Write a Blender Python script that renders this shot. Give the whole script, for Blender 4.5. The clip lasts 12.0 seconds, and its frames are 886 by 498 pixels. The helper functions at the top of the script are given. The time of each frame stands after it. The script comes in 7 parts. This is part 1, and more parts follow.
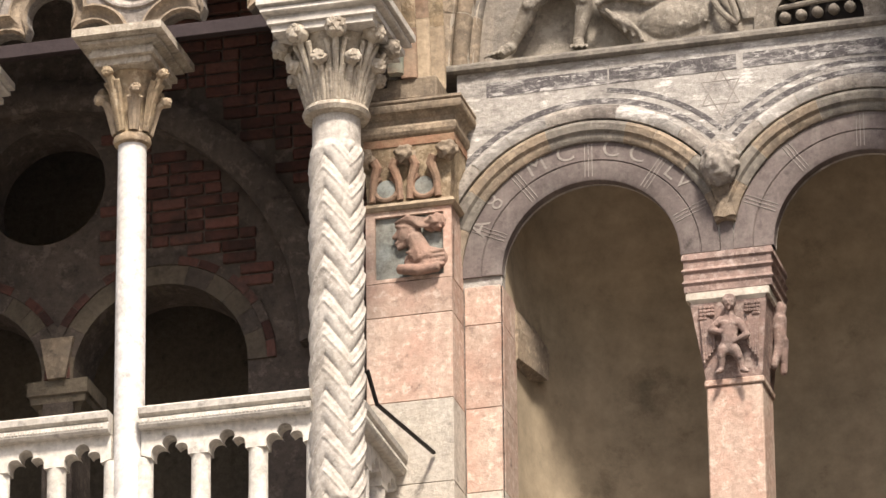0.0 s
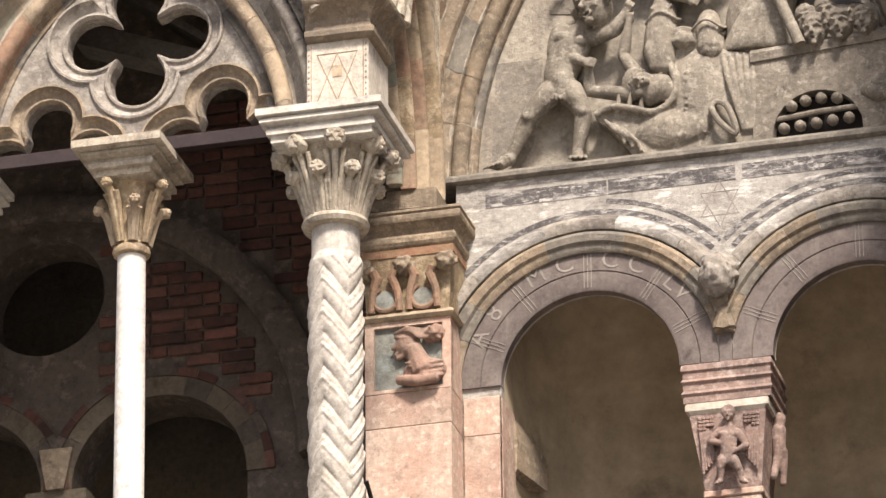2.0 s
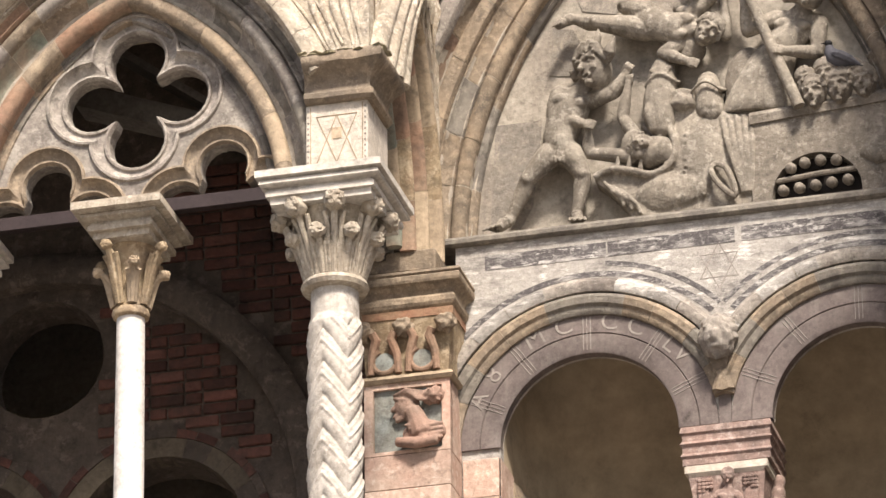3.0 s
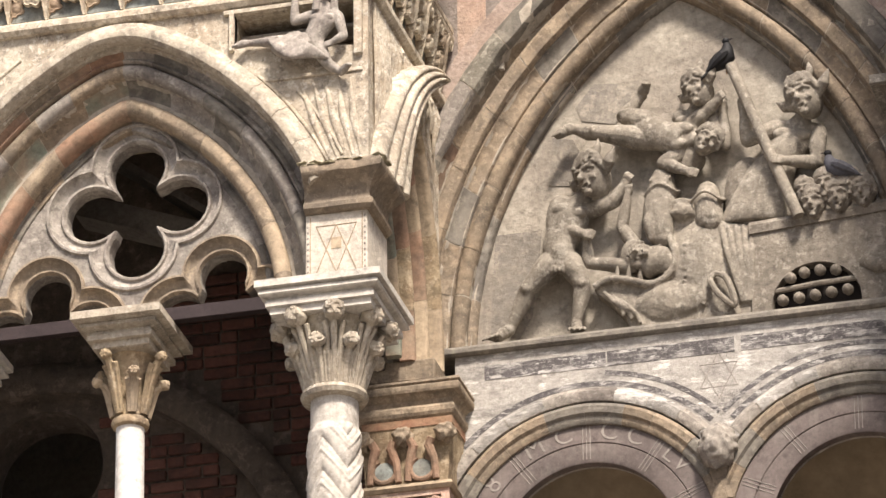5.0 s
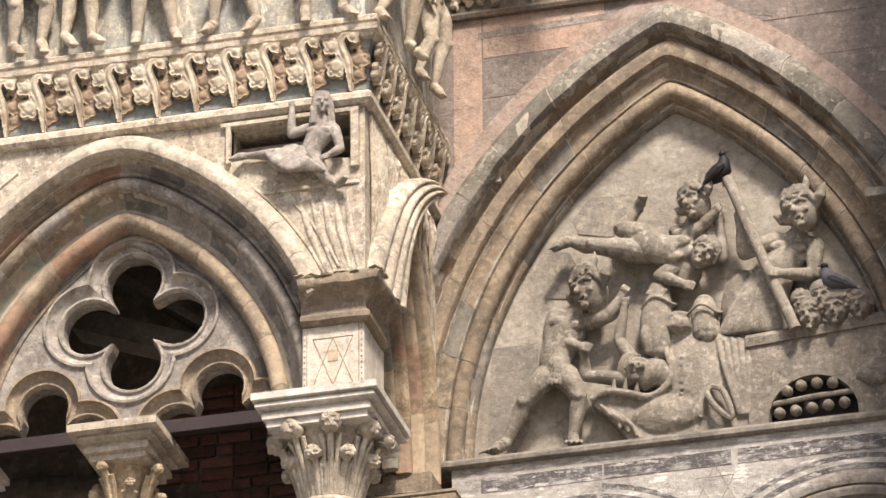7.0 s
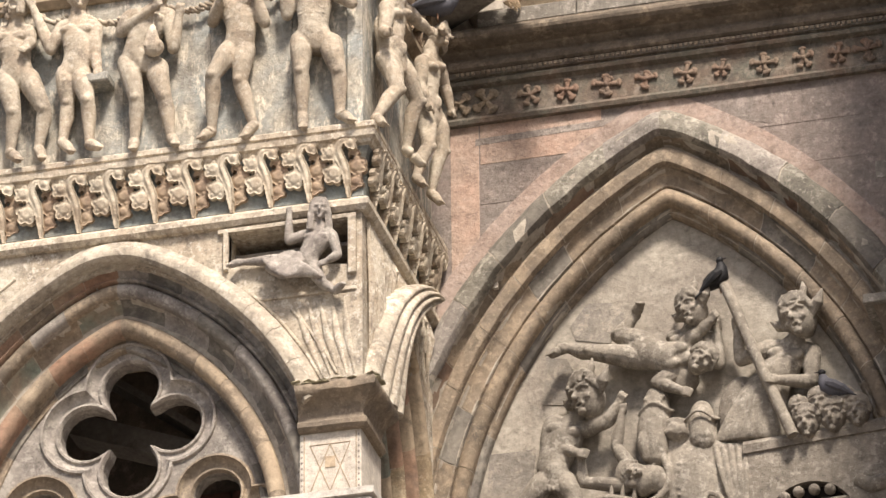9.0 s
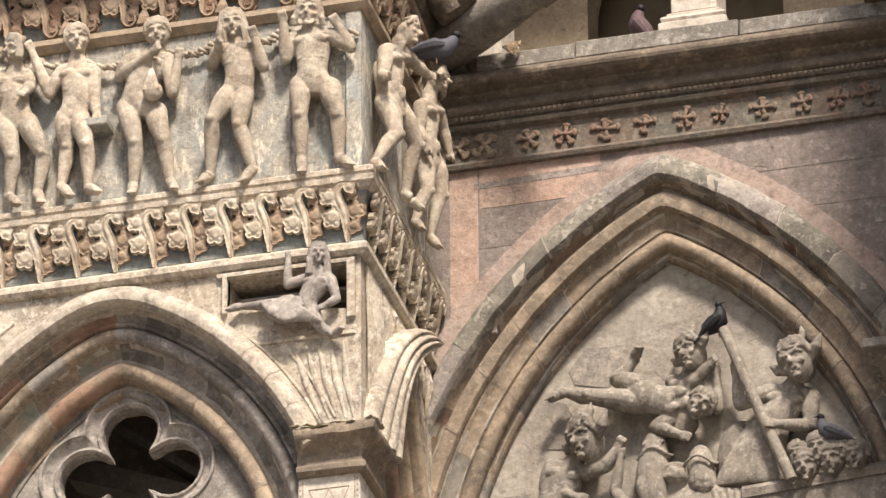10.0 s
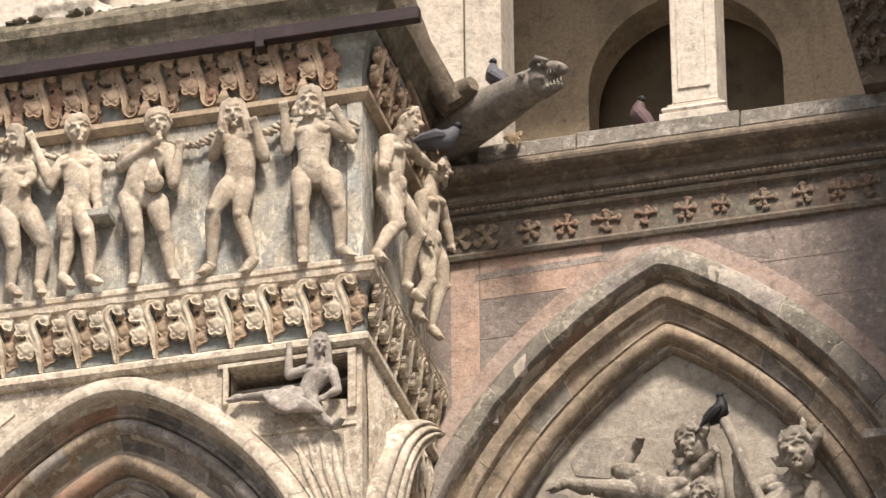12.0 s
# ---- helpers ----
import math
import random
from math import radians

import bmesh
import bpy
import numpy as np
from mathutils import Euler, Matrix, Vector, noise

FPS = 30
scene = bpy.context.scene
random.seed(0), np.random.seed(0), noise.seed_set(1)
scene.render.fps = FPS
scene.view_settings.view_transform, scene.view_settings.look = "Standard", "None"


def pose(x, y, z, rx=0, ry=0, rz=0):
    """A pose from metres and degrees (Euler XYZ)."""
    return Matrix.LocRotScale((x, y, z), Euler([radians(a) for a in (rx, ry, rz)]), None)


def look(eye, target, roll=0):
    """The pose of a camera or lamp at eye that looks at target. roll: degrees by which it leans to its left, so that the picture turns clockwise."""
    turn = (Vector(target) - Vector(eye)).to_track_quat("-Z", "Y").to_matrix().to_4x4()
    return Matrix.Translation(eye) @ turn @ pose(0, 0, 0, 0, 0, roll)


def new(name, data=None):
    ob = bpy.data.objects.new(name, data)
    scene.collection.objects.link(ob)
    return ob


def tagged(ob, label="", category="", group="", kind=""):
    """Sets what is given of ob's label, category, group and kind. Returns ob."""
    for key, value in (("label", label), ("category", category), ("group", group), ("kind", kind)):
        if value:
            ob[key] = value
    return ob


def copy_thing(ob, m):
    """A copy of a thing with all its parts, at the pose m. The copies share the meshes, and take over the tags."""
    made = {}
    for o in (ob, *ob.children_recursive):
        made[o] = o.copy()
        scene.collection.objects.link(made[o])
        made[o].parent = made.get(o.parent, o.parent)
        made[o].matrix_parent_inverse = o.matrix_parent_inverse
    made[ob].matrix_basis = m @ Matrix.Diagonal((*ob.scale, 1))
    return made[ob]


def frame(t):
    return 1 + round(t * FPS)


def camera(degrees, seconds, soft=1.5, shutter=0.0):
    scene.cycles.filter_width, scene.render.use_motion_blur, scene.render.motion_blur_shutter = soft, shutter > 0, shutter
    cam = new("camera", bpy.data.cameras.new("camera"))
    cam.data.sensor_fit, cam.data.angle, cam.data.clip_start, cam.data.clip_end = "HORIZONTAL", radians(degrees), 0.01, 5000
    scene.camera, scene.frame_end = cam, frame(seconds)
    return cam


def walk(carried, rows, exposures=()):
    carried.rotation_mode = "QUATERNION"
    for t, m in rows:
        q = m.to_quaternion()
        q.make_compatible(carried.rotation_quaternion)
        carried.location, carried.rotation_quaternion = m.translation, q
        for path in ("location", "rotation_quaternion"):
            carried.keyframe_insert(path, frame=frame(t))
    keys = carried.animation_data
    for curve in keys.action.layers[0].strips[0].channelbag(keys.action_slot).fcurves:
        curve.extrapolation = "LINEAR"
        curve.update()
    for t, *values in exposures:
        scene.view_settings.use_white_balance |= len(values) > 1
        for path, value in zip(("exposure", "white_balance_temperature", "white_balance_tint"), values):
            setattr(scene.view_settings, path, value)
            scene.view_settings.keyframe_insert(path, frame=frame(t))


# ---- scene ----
# A camera on a tripod in the square, tilting slowly up the front of the cathedral.
cam = camera(8.5414, 12.0)
EYE = (8.14, -31.2, 1.6)
ROWS = [
    (0.0, 14.6181, 22.7629, 0.6212), (0.5, 14.6077, 23.0252, 0.6201), (1.0, 14.6038, 23.2957, 0.6191),
    (1.5, 14.6001, 23.5462, 0.6199), (2.0, 14.5967, 23.8328, 0.6207), (2.5, 14.593, 24.1227, 0.6203),
    (3.0, 14.5827, 24.4316, 0.6187), (5.0, 14.566, 25.4909, 0.6222), (5.5, 14.5537, 25.7663, 0.6206),
    (6.0, 14.5415, 26.0571, 0.6208), (6.5, 14.5244, 26.3134, 0.6185), (7.0, 14.5175, 26.5801, 0.621),
    (9.0, 14.476, 27.6059, 0.6206), (9.5, 14.4681, 27.808, 0.6194), (10.0, 14.458, 28.034, 0.619),
    (10.5, 14.4667, 28.2275, 0.6192), (11.0, 14.4647, 28.4531, 0.6187), (11.5, 14.4612, 28.6852, 0.62),
    (12.0, 14.4592, 28.9107, 0.6201),
]
walk(cam, [(t, pose(*EYE, 90 + pitch, 0, yaw) @ pose(0, 0, 0, 0, 0, -lean)) for t, yaw, pitch, lean in ROWS], ((0.0, 0.78, 6500, 13.0), (2.5, 0.89, 6500, 13.0), (5.5, 0.84, 6500, 13.0), (12.0, 0.68, 6500, 13.0)))

# ---- light: a soft, hazy sun high in front, and the sky ----
SUN_EL, SUN_LEFT = 52.0, -27.0
world = bpy.data.worlds.new("sky")
scene.world = world
world.use_nodes = True
wn = world.node_tree
sky = wn.nodes.new("ShaderNodeTexSky")
sky.sky_type, sky.sun_disc = "NISHITA", False
sky.sun_elevation, sky.sun_rotation = radians(SUN_EL), radians(180 + SUN_LEFT)
sky.air_density, sky.dust_density, sky.ozone_density = 1.0, 4.0, 1.0
wn.links.new(sky.outputs[0], wn.nodes["Background"].inputs[0])
wn.nodes["Background"].inputs[1].default_value = 0.095
sun = new("sun", bpy.data.lights.new("sun", "SUN"))
sun.data.energy, sun.data.angle, sun.data.color = 4.6, radians(9), (1.0, 0.905, 0.785)
_d = Vector((-math.sin(radians(SUN_LEFT)) * math.cos(radians(SUN_EL)), -math.cos(radians(SUN_LEFT)) * math.cos(radians(SUN_EL)), math.sin(radians(SUN_EL))))
sun.matrix_world = look(_d * 60 + Vector((0, 0, 16)), (0, 0, 16))


# ---- materials ----
def stone(name, base, other, dark=(0.05, 0.045, 0.04), stain=0.45, patch=2.2, grain=26.0, rough=0.85, bump=0.5, streak=0.35, vary=0.12, light=None, lightness=0.0, dirt_scale=5.0, dirt_stretch=None, speck=0.0):
    """Weathered stone: two colours in patches, fine grain, dark stains, rain streaks and pale worn spots."""
    m = bpy.data.materials.new(name)
    m.use_nodes = True
    t = m.node_tree
    n, l = t.nodes, t.links
    bsdf = n["Principled BSDF"]
    geo = n.new("ShaderNodeNewGeometry")
    info = n.new("ShaderNodeObjectInfo")

    def noise_tex(scale, detail=5.0, roughness=0.6, stretch=None):
        tex = n.new("ShaderNodeTexNoise")
        tex.inputs["Scale"].default_value, tex.inputs["Detail"].default_value, tex.inputs["Roughness"].default_value = scale, detail, roughness
        if stretch:
            mp = n.new("ShaderNodeMapping")
            mp.inputs["Scale"].default_value = stretch
            l.new(geo.outputs["Position"], mp.inputs["Vector"])
            l.new(mp.outputs[0], tex.inputs["Vector"])
        else:
            l.new(geo.outputs["Position"], tex.inputs["Vector"])
        return tex.outputs["Fac"]

    def ramp(src, a, b):
        r = n.new("ShaderNodeMapRange")
        r.inputs["From Min"].default_value, r.inputs["From Max"].default_value = a, b
        l.new(src, r.inputs["Value"])
        return r.outputs[0]

    def mix(fac, a, b, mode="MIX", amount=1.0):
        x = n.new("ShaderNodeMix")
        x.data_type, x.blend_type = "RGBA", mode
        if isinstance(fac, float):
            x.inputs[0].default_value = fac
        elif amount < 1.0:
            mm = n.new("ShaderNodeMath")
            mm.operation = "MULTIPLY"
            l.new(fac, mm.inputs[0])
            mm.inputs[1].default_value = amount
            l.new(mm.outputs[0], x.inputs[0])
        else:
            l.new(fac, x.inputs[0])
        for s, v in ((6, a), (7, b)):
            if isinstance(v, tuple):
                x.inputs[s].default_value = (*v, 1)
            else:
                l.new(v, x.inputs[s])
        return x.outputs[2]

    col = mix(ramp(noise_tex(patch, 6), 0.38, 0.62), base, other)
    fine = noise_tex(grain, 8, 0.7)
    col = mix(ramp(fine, 0.25, 0.75), mix(0.48, col, (0, 0, 0)), col)
    col = mix(ramp(noise_tex(grain * 0.35, 7, 0.7), 0.56, 0.70), col, mix(0.45, col, (0, 0, 0)))
    if light:
        col = mix(ramp(noise_tex(dirt_scale * 1.7, 10, 0.74, dirt_stretch), 0.54, 0.60), col, light, amount=lightness)
    col = mix(ramp(noise_tex(dirt_scale, 10, 0.74, dirt_stretch), 0.50, 0.66), col, dark, amount=stain)
    col = mix(ramp(noise_tex(3.0, 6, 0.65, (3.2, 3.2, 0.35)), 0.55, 0.75), col, dark, amount=streak)
    if speck:
        col = mix(ramp(noise_tex(24.0, 8, 0.7), 0.55, 0.61), col, light or tuple(min(0.8, c * 1.35) for c in base), amount=speck)
        col = mix(ramp(noise_tex(31.0, 8, 0.72), 0.57, 0.64), col, dark, amount=speck)
    hsv = n.new("ShaderNodeHueSaturation")
    vr = n.new("ShaderNodeMapRange")
    vr.inputs["To Min"].default_value, vr.inputs["To Max"].default_value = 1 - vary, 1 + vary
    l.new(info.outputs["Random"], vr.inputs["Value"])
    l.new(vr.outputs[0], hsv.inputs["Value"])
    l.new(col, hsv.inputs["Color"])
    l.new(hsv.outputs[0], bsdf.inputs["Base Color"])
    bsdf.inputs["Roughness"].default_value = rough
    bsdf.inputs["Specular IOR Level"].default_value = 0.25
    b1 = n.new("ShaderNodeBump")
    b1.inputs["Strength"].default_value, b1.inputs["Distance"].default_value = min(1.0, bump * 1.5), 0.02
    l.new(noise_tex(11.0, 9, 0.68), b1.inputs["Height"])
    b2 = n.new("ShaderNodeBump")
    b2.inputs["Strength"].default_value, b2.inputs["Distance"].default_value = min(1.0, bump * 1.3), 0.006
    l.new(noise_tex(70.0, 6, 0.7), b2.inputs["Height"])
    l.new(b1.outputs[0], b2.inputs["Normal"])
    l.new(b2.outputs[0], bsdf.inputs["Normal"])
    return m


def plain(name, colour, rough=0.6, metal=0.0):
    m = stone(name, colour, tuple(c * 0.8 for c in colour), tuple(c * 0.4 for c in colour), 0.3, 3, 40, rough, 0.15, 0.1, 0.05)
    m.node_tree.nodes["Principled BSDF"].inputs["Metallic"].default_value = metal
    return m


M_WHITE = stone("white_marble", (0.78, 0.74, 0.66), (0.68, 0.63, 0.55), (0.12, 0.10, 0.08), 0.35, bump=0.3, streak=0.2)
M_SHAFT = stone("bright_marble", (0.82, 0.80, 0.76), (0.76, 0.72, 0.66), (0.3, 0.26, 0.2), 0.25, rough=0.6, bump=0.12, streak=0.15, vary=0.03)
M_SPIRAL = stone("worn_marble", (0.60, 0.56, 0.50), (0.50, 0.455, 0.39), (0.14, 0.115, 0.09), 0.5, bump=0.25, streak=0.45, vary=0.03, speck=0.25)
M_CREAM = stone("cream_limestone", (0.62, 0.55, 0.435), (0.51, 0.425, 0.32), (0.085, 0.07, 0.06), 0.6, 3.0, light=(0.72, 0.67, 0.57), lightness=0.5, dirt_scale=7.0, speck=0.55)
M_FRIEZE = stone("frieze_ground", (0.47, 0.43, 0.35), (0.36, 0.375, 0.35), (0.085, 0.07, 0.06), 0.55, 3.5, light=(0.68, 0.61, 0.49), lightness=0.8, streak=0.6, speck=0.3, dirt_scale=5.0, dirt_stretch=(1.4, 1.4, 0.5))
M_FIGURE = stone("figure_stone", (0.57, 0.50, 0.39), (0.47, 0.385, 0.285), (0.12, 0.09, 0.07), 0.7, 5.0, bump=0.5, streak=0.5, light=(0.68, 0.62, 0.51), lightness=0.3, speck=0.4, dirt_scale=6.0)
M_LEAF = stone("leaf_stone", (0.62, 0.55, 0.43), (0.50, 0.405, 0.295), (0.10, 0.075, 0.055), 0.5, 5.0, bump=0.25, vary=0.15, speck=0.3)
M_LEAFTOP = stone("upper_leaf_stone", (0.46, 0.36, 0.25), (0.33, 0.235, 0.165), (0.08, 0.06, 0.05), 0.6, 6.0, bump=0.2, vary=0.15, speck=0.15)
M_ROSE = stone("warm_rose_slab", (0.50, 0.345, 0.265), (0.42, 0.325, 0.26), (0.14, 0.10, 0.085), 0.45, 2.5, light=(0.46, 0.36, 0.29), lightness=0.5, dirt_scale=7.0, speck=0.25)
M_BLUEGROUND = stone("faded_blue_ground", (0.31, 0.34, 0.32), (0.27, 0.27, 0.235), (0.07, 0.06, 0.05), 0.5, 4.0, speck=0.2)
M_TAN = stone("tan_stone", (0.50, 0.40, 0.28), (0.42, 0.33, 0.23), (0.09, 0.075, 0.06), 0.45, 3.5, bump=0.35)
M_GREY = stone("grey_stone", (0.37, 0.335, 0.29), (0.29, 0.255, 0.225), (0.06, 0.052, 0.048), 0.55, 3.0, light=(0.48, 0.45, 0.39), lightness=0.4, speck=0.4)
M_OCHRE = stone("ochre_stone", (0.44, 0.345, 0.22), (0.34, 0.25, 0.16), (0.07, 0.055, 0.045), 0.6, 4.0, light=(0.60, 0.50, 0.36), lightness=0.5, speck=0.35)
M_RUST = stone("rust_stone", (0.38, 0.235, 0.16), (0.36, 0.27, 0.19), (0.08, 0.065, 0.055), 0.45, 3.0)
M_GREEN = stone("green_painted_stone", (0.27, 0.30, 0.24), (0.38, 0.30, 0.22), (0.07, 0.06, 0.05), 0.45, 4.0)
M_PINK = stone("pink_marble", (0.55, 0.37, 0.29), (0.60, 0.47, 0.38), (0.30, 0.19, 0.14), 0.5, 4.5, bump=0.35, light=(0.68, 0.58, 0.49), lightness=0.45, dirt_scale=9.0)
M_PALE = stone("pale_marble", (0.68, 0.62, 0.53), (0.60, 0.54, 0.45), (0.25, 0.21, 0.17), 0.3, 4.0)
M_WALL = stone("rose_wall", (0.305, 0.245, 0.212), (0.262, 0.225, 0.198), (0.10, 0.085, 0.075), 0.5, 1.6, light=(0.37, 0.315, 0.275), lightness=0.6, dirt_scale=7.0, speck=0.3)
M_WHITEWASH = stone("flaking_whitewash", (0.47, 0.445, 0.405), (0.38, 0.355, 0.32), (0.09, 0.083, 0.08), 0.75, 2.0, light=(0.66, 0.635, 0.59), lightness=0.75, streak=0.1, speck=0.18, dirt_scale=4.0, dirt_stretch=(0.6, 1.0, 2.2))
M_SLATE = stone("grey_violet_marble", (0.185, 0.152, 0.14), (0.145, 0.12, 0.112), (0.26, 0.235, 0.21), 0.35, 3.0, bump=0.12, speck=0.15)
M_TYMP = stone("tympanum_ground", (0.48, 0.435, 0.36), (0.37, 0.325, 0.27), (0.11, 0.095, 0.08), 0.55, 2.0, light=(0.48, 0.44, 0.37), lightness=0.45, dirt_scale=3.0, speck=0.2)
M_RELIEF = stone("relief_stone", (0.335, 0.298, 0.243), (0.25, 0.223, 0.184), (0.09, 0.075, 0.06), 0.5, 4.0, light=(0.48, 0.445, 0.38), lightness=0.35, speck=0.4)
M_PLASTER = stone("olive_plaster", (0.46, 0.375, 0.26), (0.40, 0.33, 0.23), (0.26, 0.21, 0.15), 0.15, 1.2, 5, bump=0.05, streak=0.15, dirt_scale=1.5)
# Brick inside the porch: its red is lowered for the shade there.
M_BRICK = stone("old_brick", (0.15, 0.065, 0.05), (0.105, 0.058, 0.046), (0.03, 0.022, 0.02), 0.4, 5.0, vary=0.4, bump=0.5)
M_MORTAR = stone("mortar", (0.50, 0.45, 0.37), (0.42, 0.37, 0.30), (0.10, 0.08, 0.07), 0.4, 5.0)
# Porch masonry darkened well below its mortar tone, to hold the interior shade.
M_OLDWALL = stone("shade_darkened_masonry", (0.13, 0.105, 0.085), (0.10, 0.08, 0.065), (0.03, 0.025, 0.022), 0.5, 3.0, light=(0.2, 0.16, 0.13), lightness=0.5)
# Olive plaster scaled down: the shade behind the porch openings is in the colour.
M_SHADE = stone("shade_toned_plaster", (0.17, 0.14, 0.10), (0.14, 0.115, 0.085), (0.05, 0.04, 0.03), 0.4, 1.5)
M_FTAN = stone("brown_arch_stone", (0.345, 0.27, 0.19), (0.25, 0.205, 0.155), (0.07, 0.06, 0.05), 0.6, 2.2, light=(0.46, 0.375, 0.27), lightness=0.4, speck=0.3)
M_FGREY = stone("grey_arch_stone", (0.265, 0.24, 0.20), (0.20, 0.18, 0.155), (0.055, 0.05, 0.045), 0.55, 3.0, light=(0.38, 0.35, 0.29), lightness=0.35)
M_FRUST = stone("russet_arch_stone", (0.29, 0.185, 0.13), (0.27, 0.205, 0.15), (0.07, 0.055, 0.05), 0.5, 3.0)
# Sooty stone of the cornice and corbels; also the shaded back of the panel.
M_DARKSTONE = stone("sooty_and_shade_stone", (0.205, 0.165, 0.125), (0.145, 0.12, 0.092), (0.045, 0.038, 0.03), 0.5, 4.0, light=(0.32, 0.26, 0.19), lightness=0.5, speck=0.2)
M_MOSS = stone("mossy_stone", (0.24, 0.205, 0.155), (0.15, 0.135, 0.092), (0.05, 0.045, 0.03), 0.5, 5.0, bump=0.9, light=(0.30, 0.27, 0.2), lightness=0.5)
M_PINKDARK = stone("weathered_mauve_marble", (0.36, 0.25, 0.21), (0.30, 0.22, 0.19), (0.10, 0.075, 0.065), 0.5, 5.0, light=(0.5, 0.42, 0.37), lightness=0.4, speck=0.4)
M_FLAKE = stone("flaked_dark_paint", (0.14, 0.13, 0.13), (0.11, 0.10, 0.10), (0.46, 0.44, 0.41), 0.9, 4.0, light=(0.5, 0.48, 0.45), lightness=0.9, dirt_scale=6.0, dirt_stretch=(0.7, 1.0, 2.4), speck=0.3)
M_IRON = plain("dark_iron", (0.055, 0.04, 0.04), 0.55, 0.3)
M_RUBBER = plain("black_bar", (0.02, 0.018, 0.017), 0.5)
M_TERRA = stone("terracotta", (0.30, 0.16, 0.10), (0.34, 0.22, 0.14), (0.14, 0.08, 0.05), 0.35, 8.0)
M_PIGEON = plain("grey_feathers", (0.13, 0.13, 0.15), 0.7)
M_BLACKBIRD = plain("dark_feathers", (0.02, 0.02, 0.022), 0.6)
M_PLUM = plain("brown_violet_feathers", (0.13, 0.085, 0.09), 0.7)
M_HOODP = stone("porch_hood_stone", (0.54, 0.475, 0.375), (0.43, 0.37, 0.29), (0.08, 0.07, 0.06), 0.6, 3.0, light=(0.60, 0.55, 0.46), lightness=0.4, dirt_scale=5.0, speck=0.4, vary=0.05)
M_HOLE = plain("deep_shade", (0.03, 0.025, 0.022), 0.9)
M_PAVING = stone("square_paving", (0.30, 0.27, 0.24), (0.24, 0.22, 0.2), (0.12, 0.11, 0.1), 0.3, 0.6, 8)
M_INK = plain("pale_incised_letters", (0.36, 0.325, 0.29), 0.8)
M_DRYMOSS = stone("dry_moss", (0.44, 0.40, 0.28), (0.33, 0.29, 0.18), (0.14, 0.12, 0.07), 0.3, 8.0, bump=0.9)
M_BAND = stone("faded_band_stone", (0.145, 0.14, 0.112), (0.19, 0.14, 0.105), (0.07, 0.055, 0.05), 0.5, 4.0, light=(0.3, 0.25, 0.2), lightness=0.4, speck=0.3)
M_PATCH = stone("dark_lunette_patch", (0.27, 0.245, 0.215), (0.33, 0.295, 0.245), (0.14, 0.125, 0.11), 0.6, 4.0, light=(0.42, 0.37, 0.30), lightness=0.5, speck=0.3)
M_POT = stone("sooty_relief_stone", (0.285, 0.25, 0.205), (0.215, 0.19, 0.155), (0.06, 0.05, 0.042), 0.6, 4.0, light=(0.42, 0.385, 0.325), lightness=0.35, speck=0.4)
# Olive plaster at about half value, so the recess looks shaded.
M_NICHE = stone("shaded_niche_plaster", (0.25, 0.20, 0.135), (0.20, 0.16, 0.11), (0.10, 0.08, 0.055), 0.3, 1.2, 5, bump=0.05)
M_BEAM = stone("dusty_beam", (0.20, 0.18, 0.155), (0.16, 0.145, 0.125), (0.06, 0.05, 0.045), 0.4, 2.0)
M_SLAB = stone("weathered_slab", (0.29, 0.265, 0.225), (0.23, 0.21, 0.18), (0.08, 0.07, 0.06), 0.55, 3.0, light=(0.5, 0.47, 0.41), lightness=0.4, streak=0.6, speck=0.4)


# ---- builders ----
def link(name, bm, mat, parent=None, label="", smooth=False, clean=True):
    if clean:
        bmesh.ops.recalc_face_normals(bm, faces=bm.faces)
    me = bpy.data.meshes.new(name)
    bm.to_mesh(me)
    bm.free()
    me.materials.append(mat)
    if smooth:
        me.polygons.foreach_set("use_smooth", [True] * len(me.polygons))
        me.set_sharp_from_angle(angle=radians(40))
    ob = new(name, me)
    if parent:
        ob.parent = parent
    if label:
        ob["label"] = label
    return ob


def part(name, bm, material, parent, label="", smooth=False):
    return link(name, bm, material, parent, label, smooth)


def thing(name, label, category, group="", kind="", at=(0, 0, 0)):
    ob = new(name)
    ob.location = at
    return tagged(ob, label, category, group, kind)


def box(x0, x1, y0, y1, z0, z1, bevel=0.0, bm=None):
    own = bm is None
    bm = bm or bmesh.new()
    v = [bm.verts.new((x, y, z)) for x in (x0, x1) for y in (y0, y1) for z in (z0, z1)]
    fs = [bm.faces.new([v[i] for i in f]) for f in ((0, 1, 3, 2), (4, 6, 7, 5), (0, 4, 5, 1), (2, 3, 7, 6), (0, 2, 6, 4), (1, 5, 7, 3))]
    if bevel and own:
        bmesh.ops.bevel(bm, geom=list(bm.edges), offset=bevel, segments=1, affect="EDGES")
    return bm


def rough_up(bm, amount, scale=9.0, seed=0.0):
    for v in bm.verts:
        v.co += noise.noise_vector(v.co * scale + Vector((seed, 0, 0))) * amount
    return bm


def loft(rings, closed=True, caps=True, bm=None):
    """Joins rings of points of equal count into one skin."""
    bm = bm or bmesh.new()
    vs = [[bm.verts.new(p) for p in r] for r in rings]
    k = len(vs[0])
    for a, b in zip(vs, vs[1:]):
        for i in range(k if closed else k - 1):
            j = (i + 1) % k
            bm.faces.new((a[i], a[j], b[j], b[i]))
    if caps and closed:
        bm.faces.new(vs[0][::-1])
        bm.faces.new(vs[-1])
    return bm


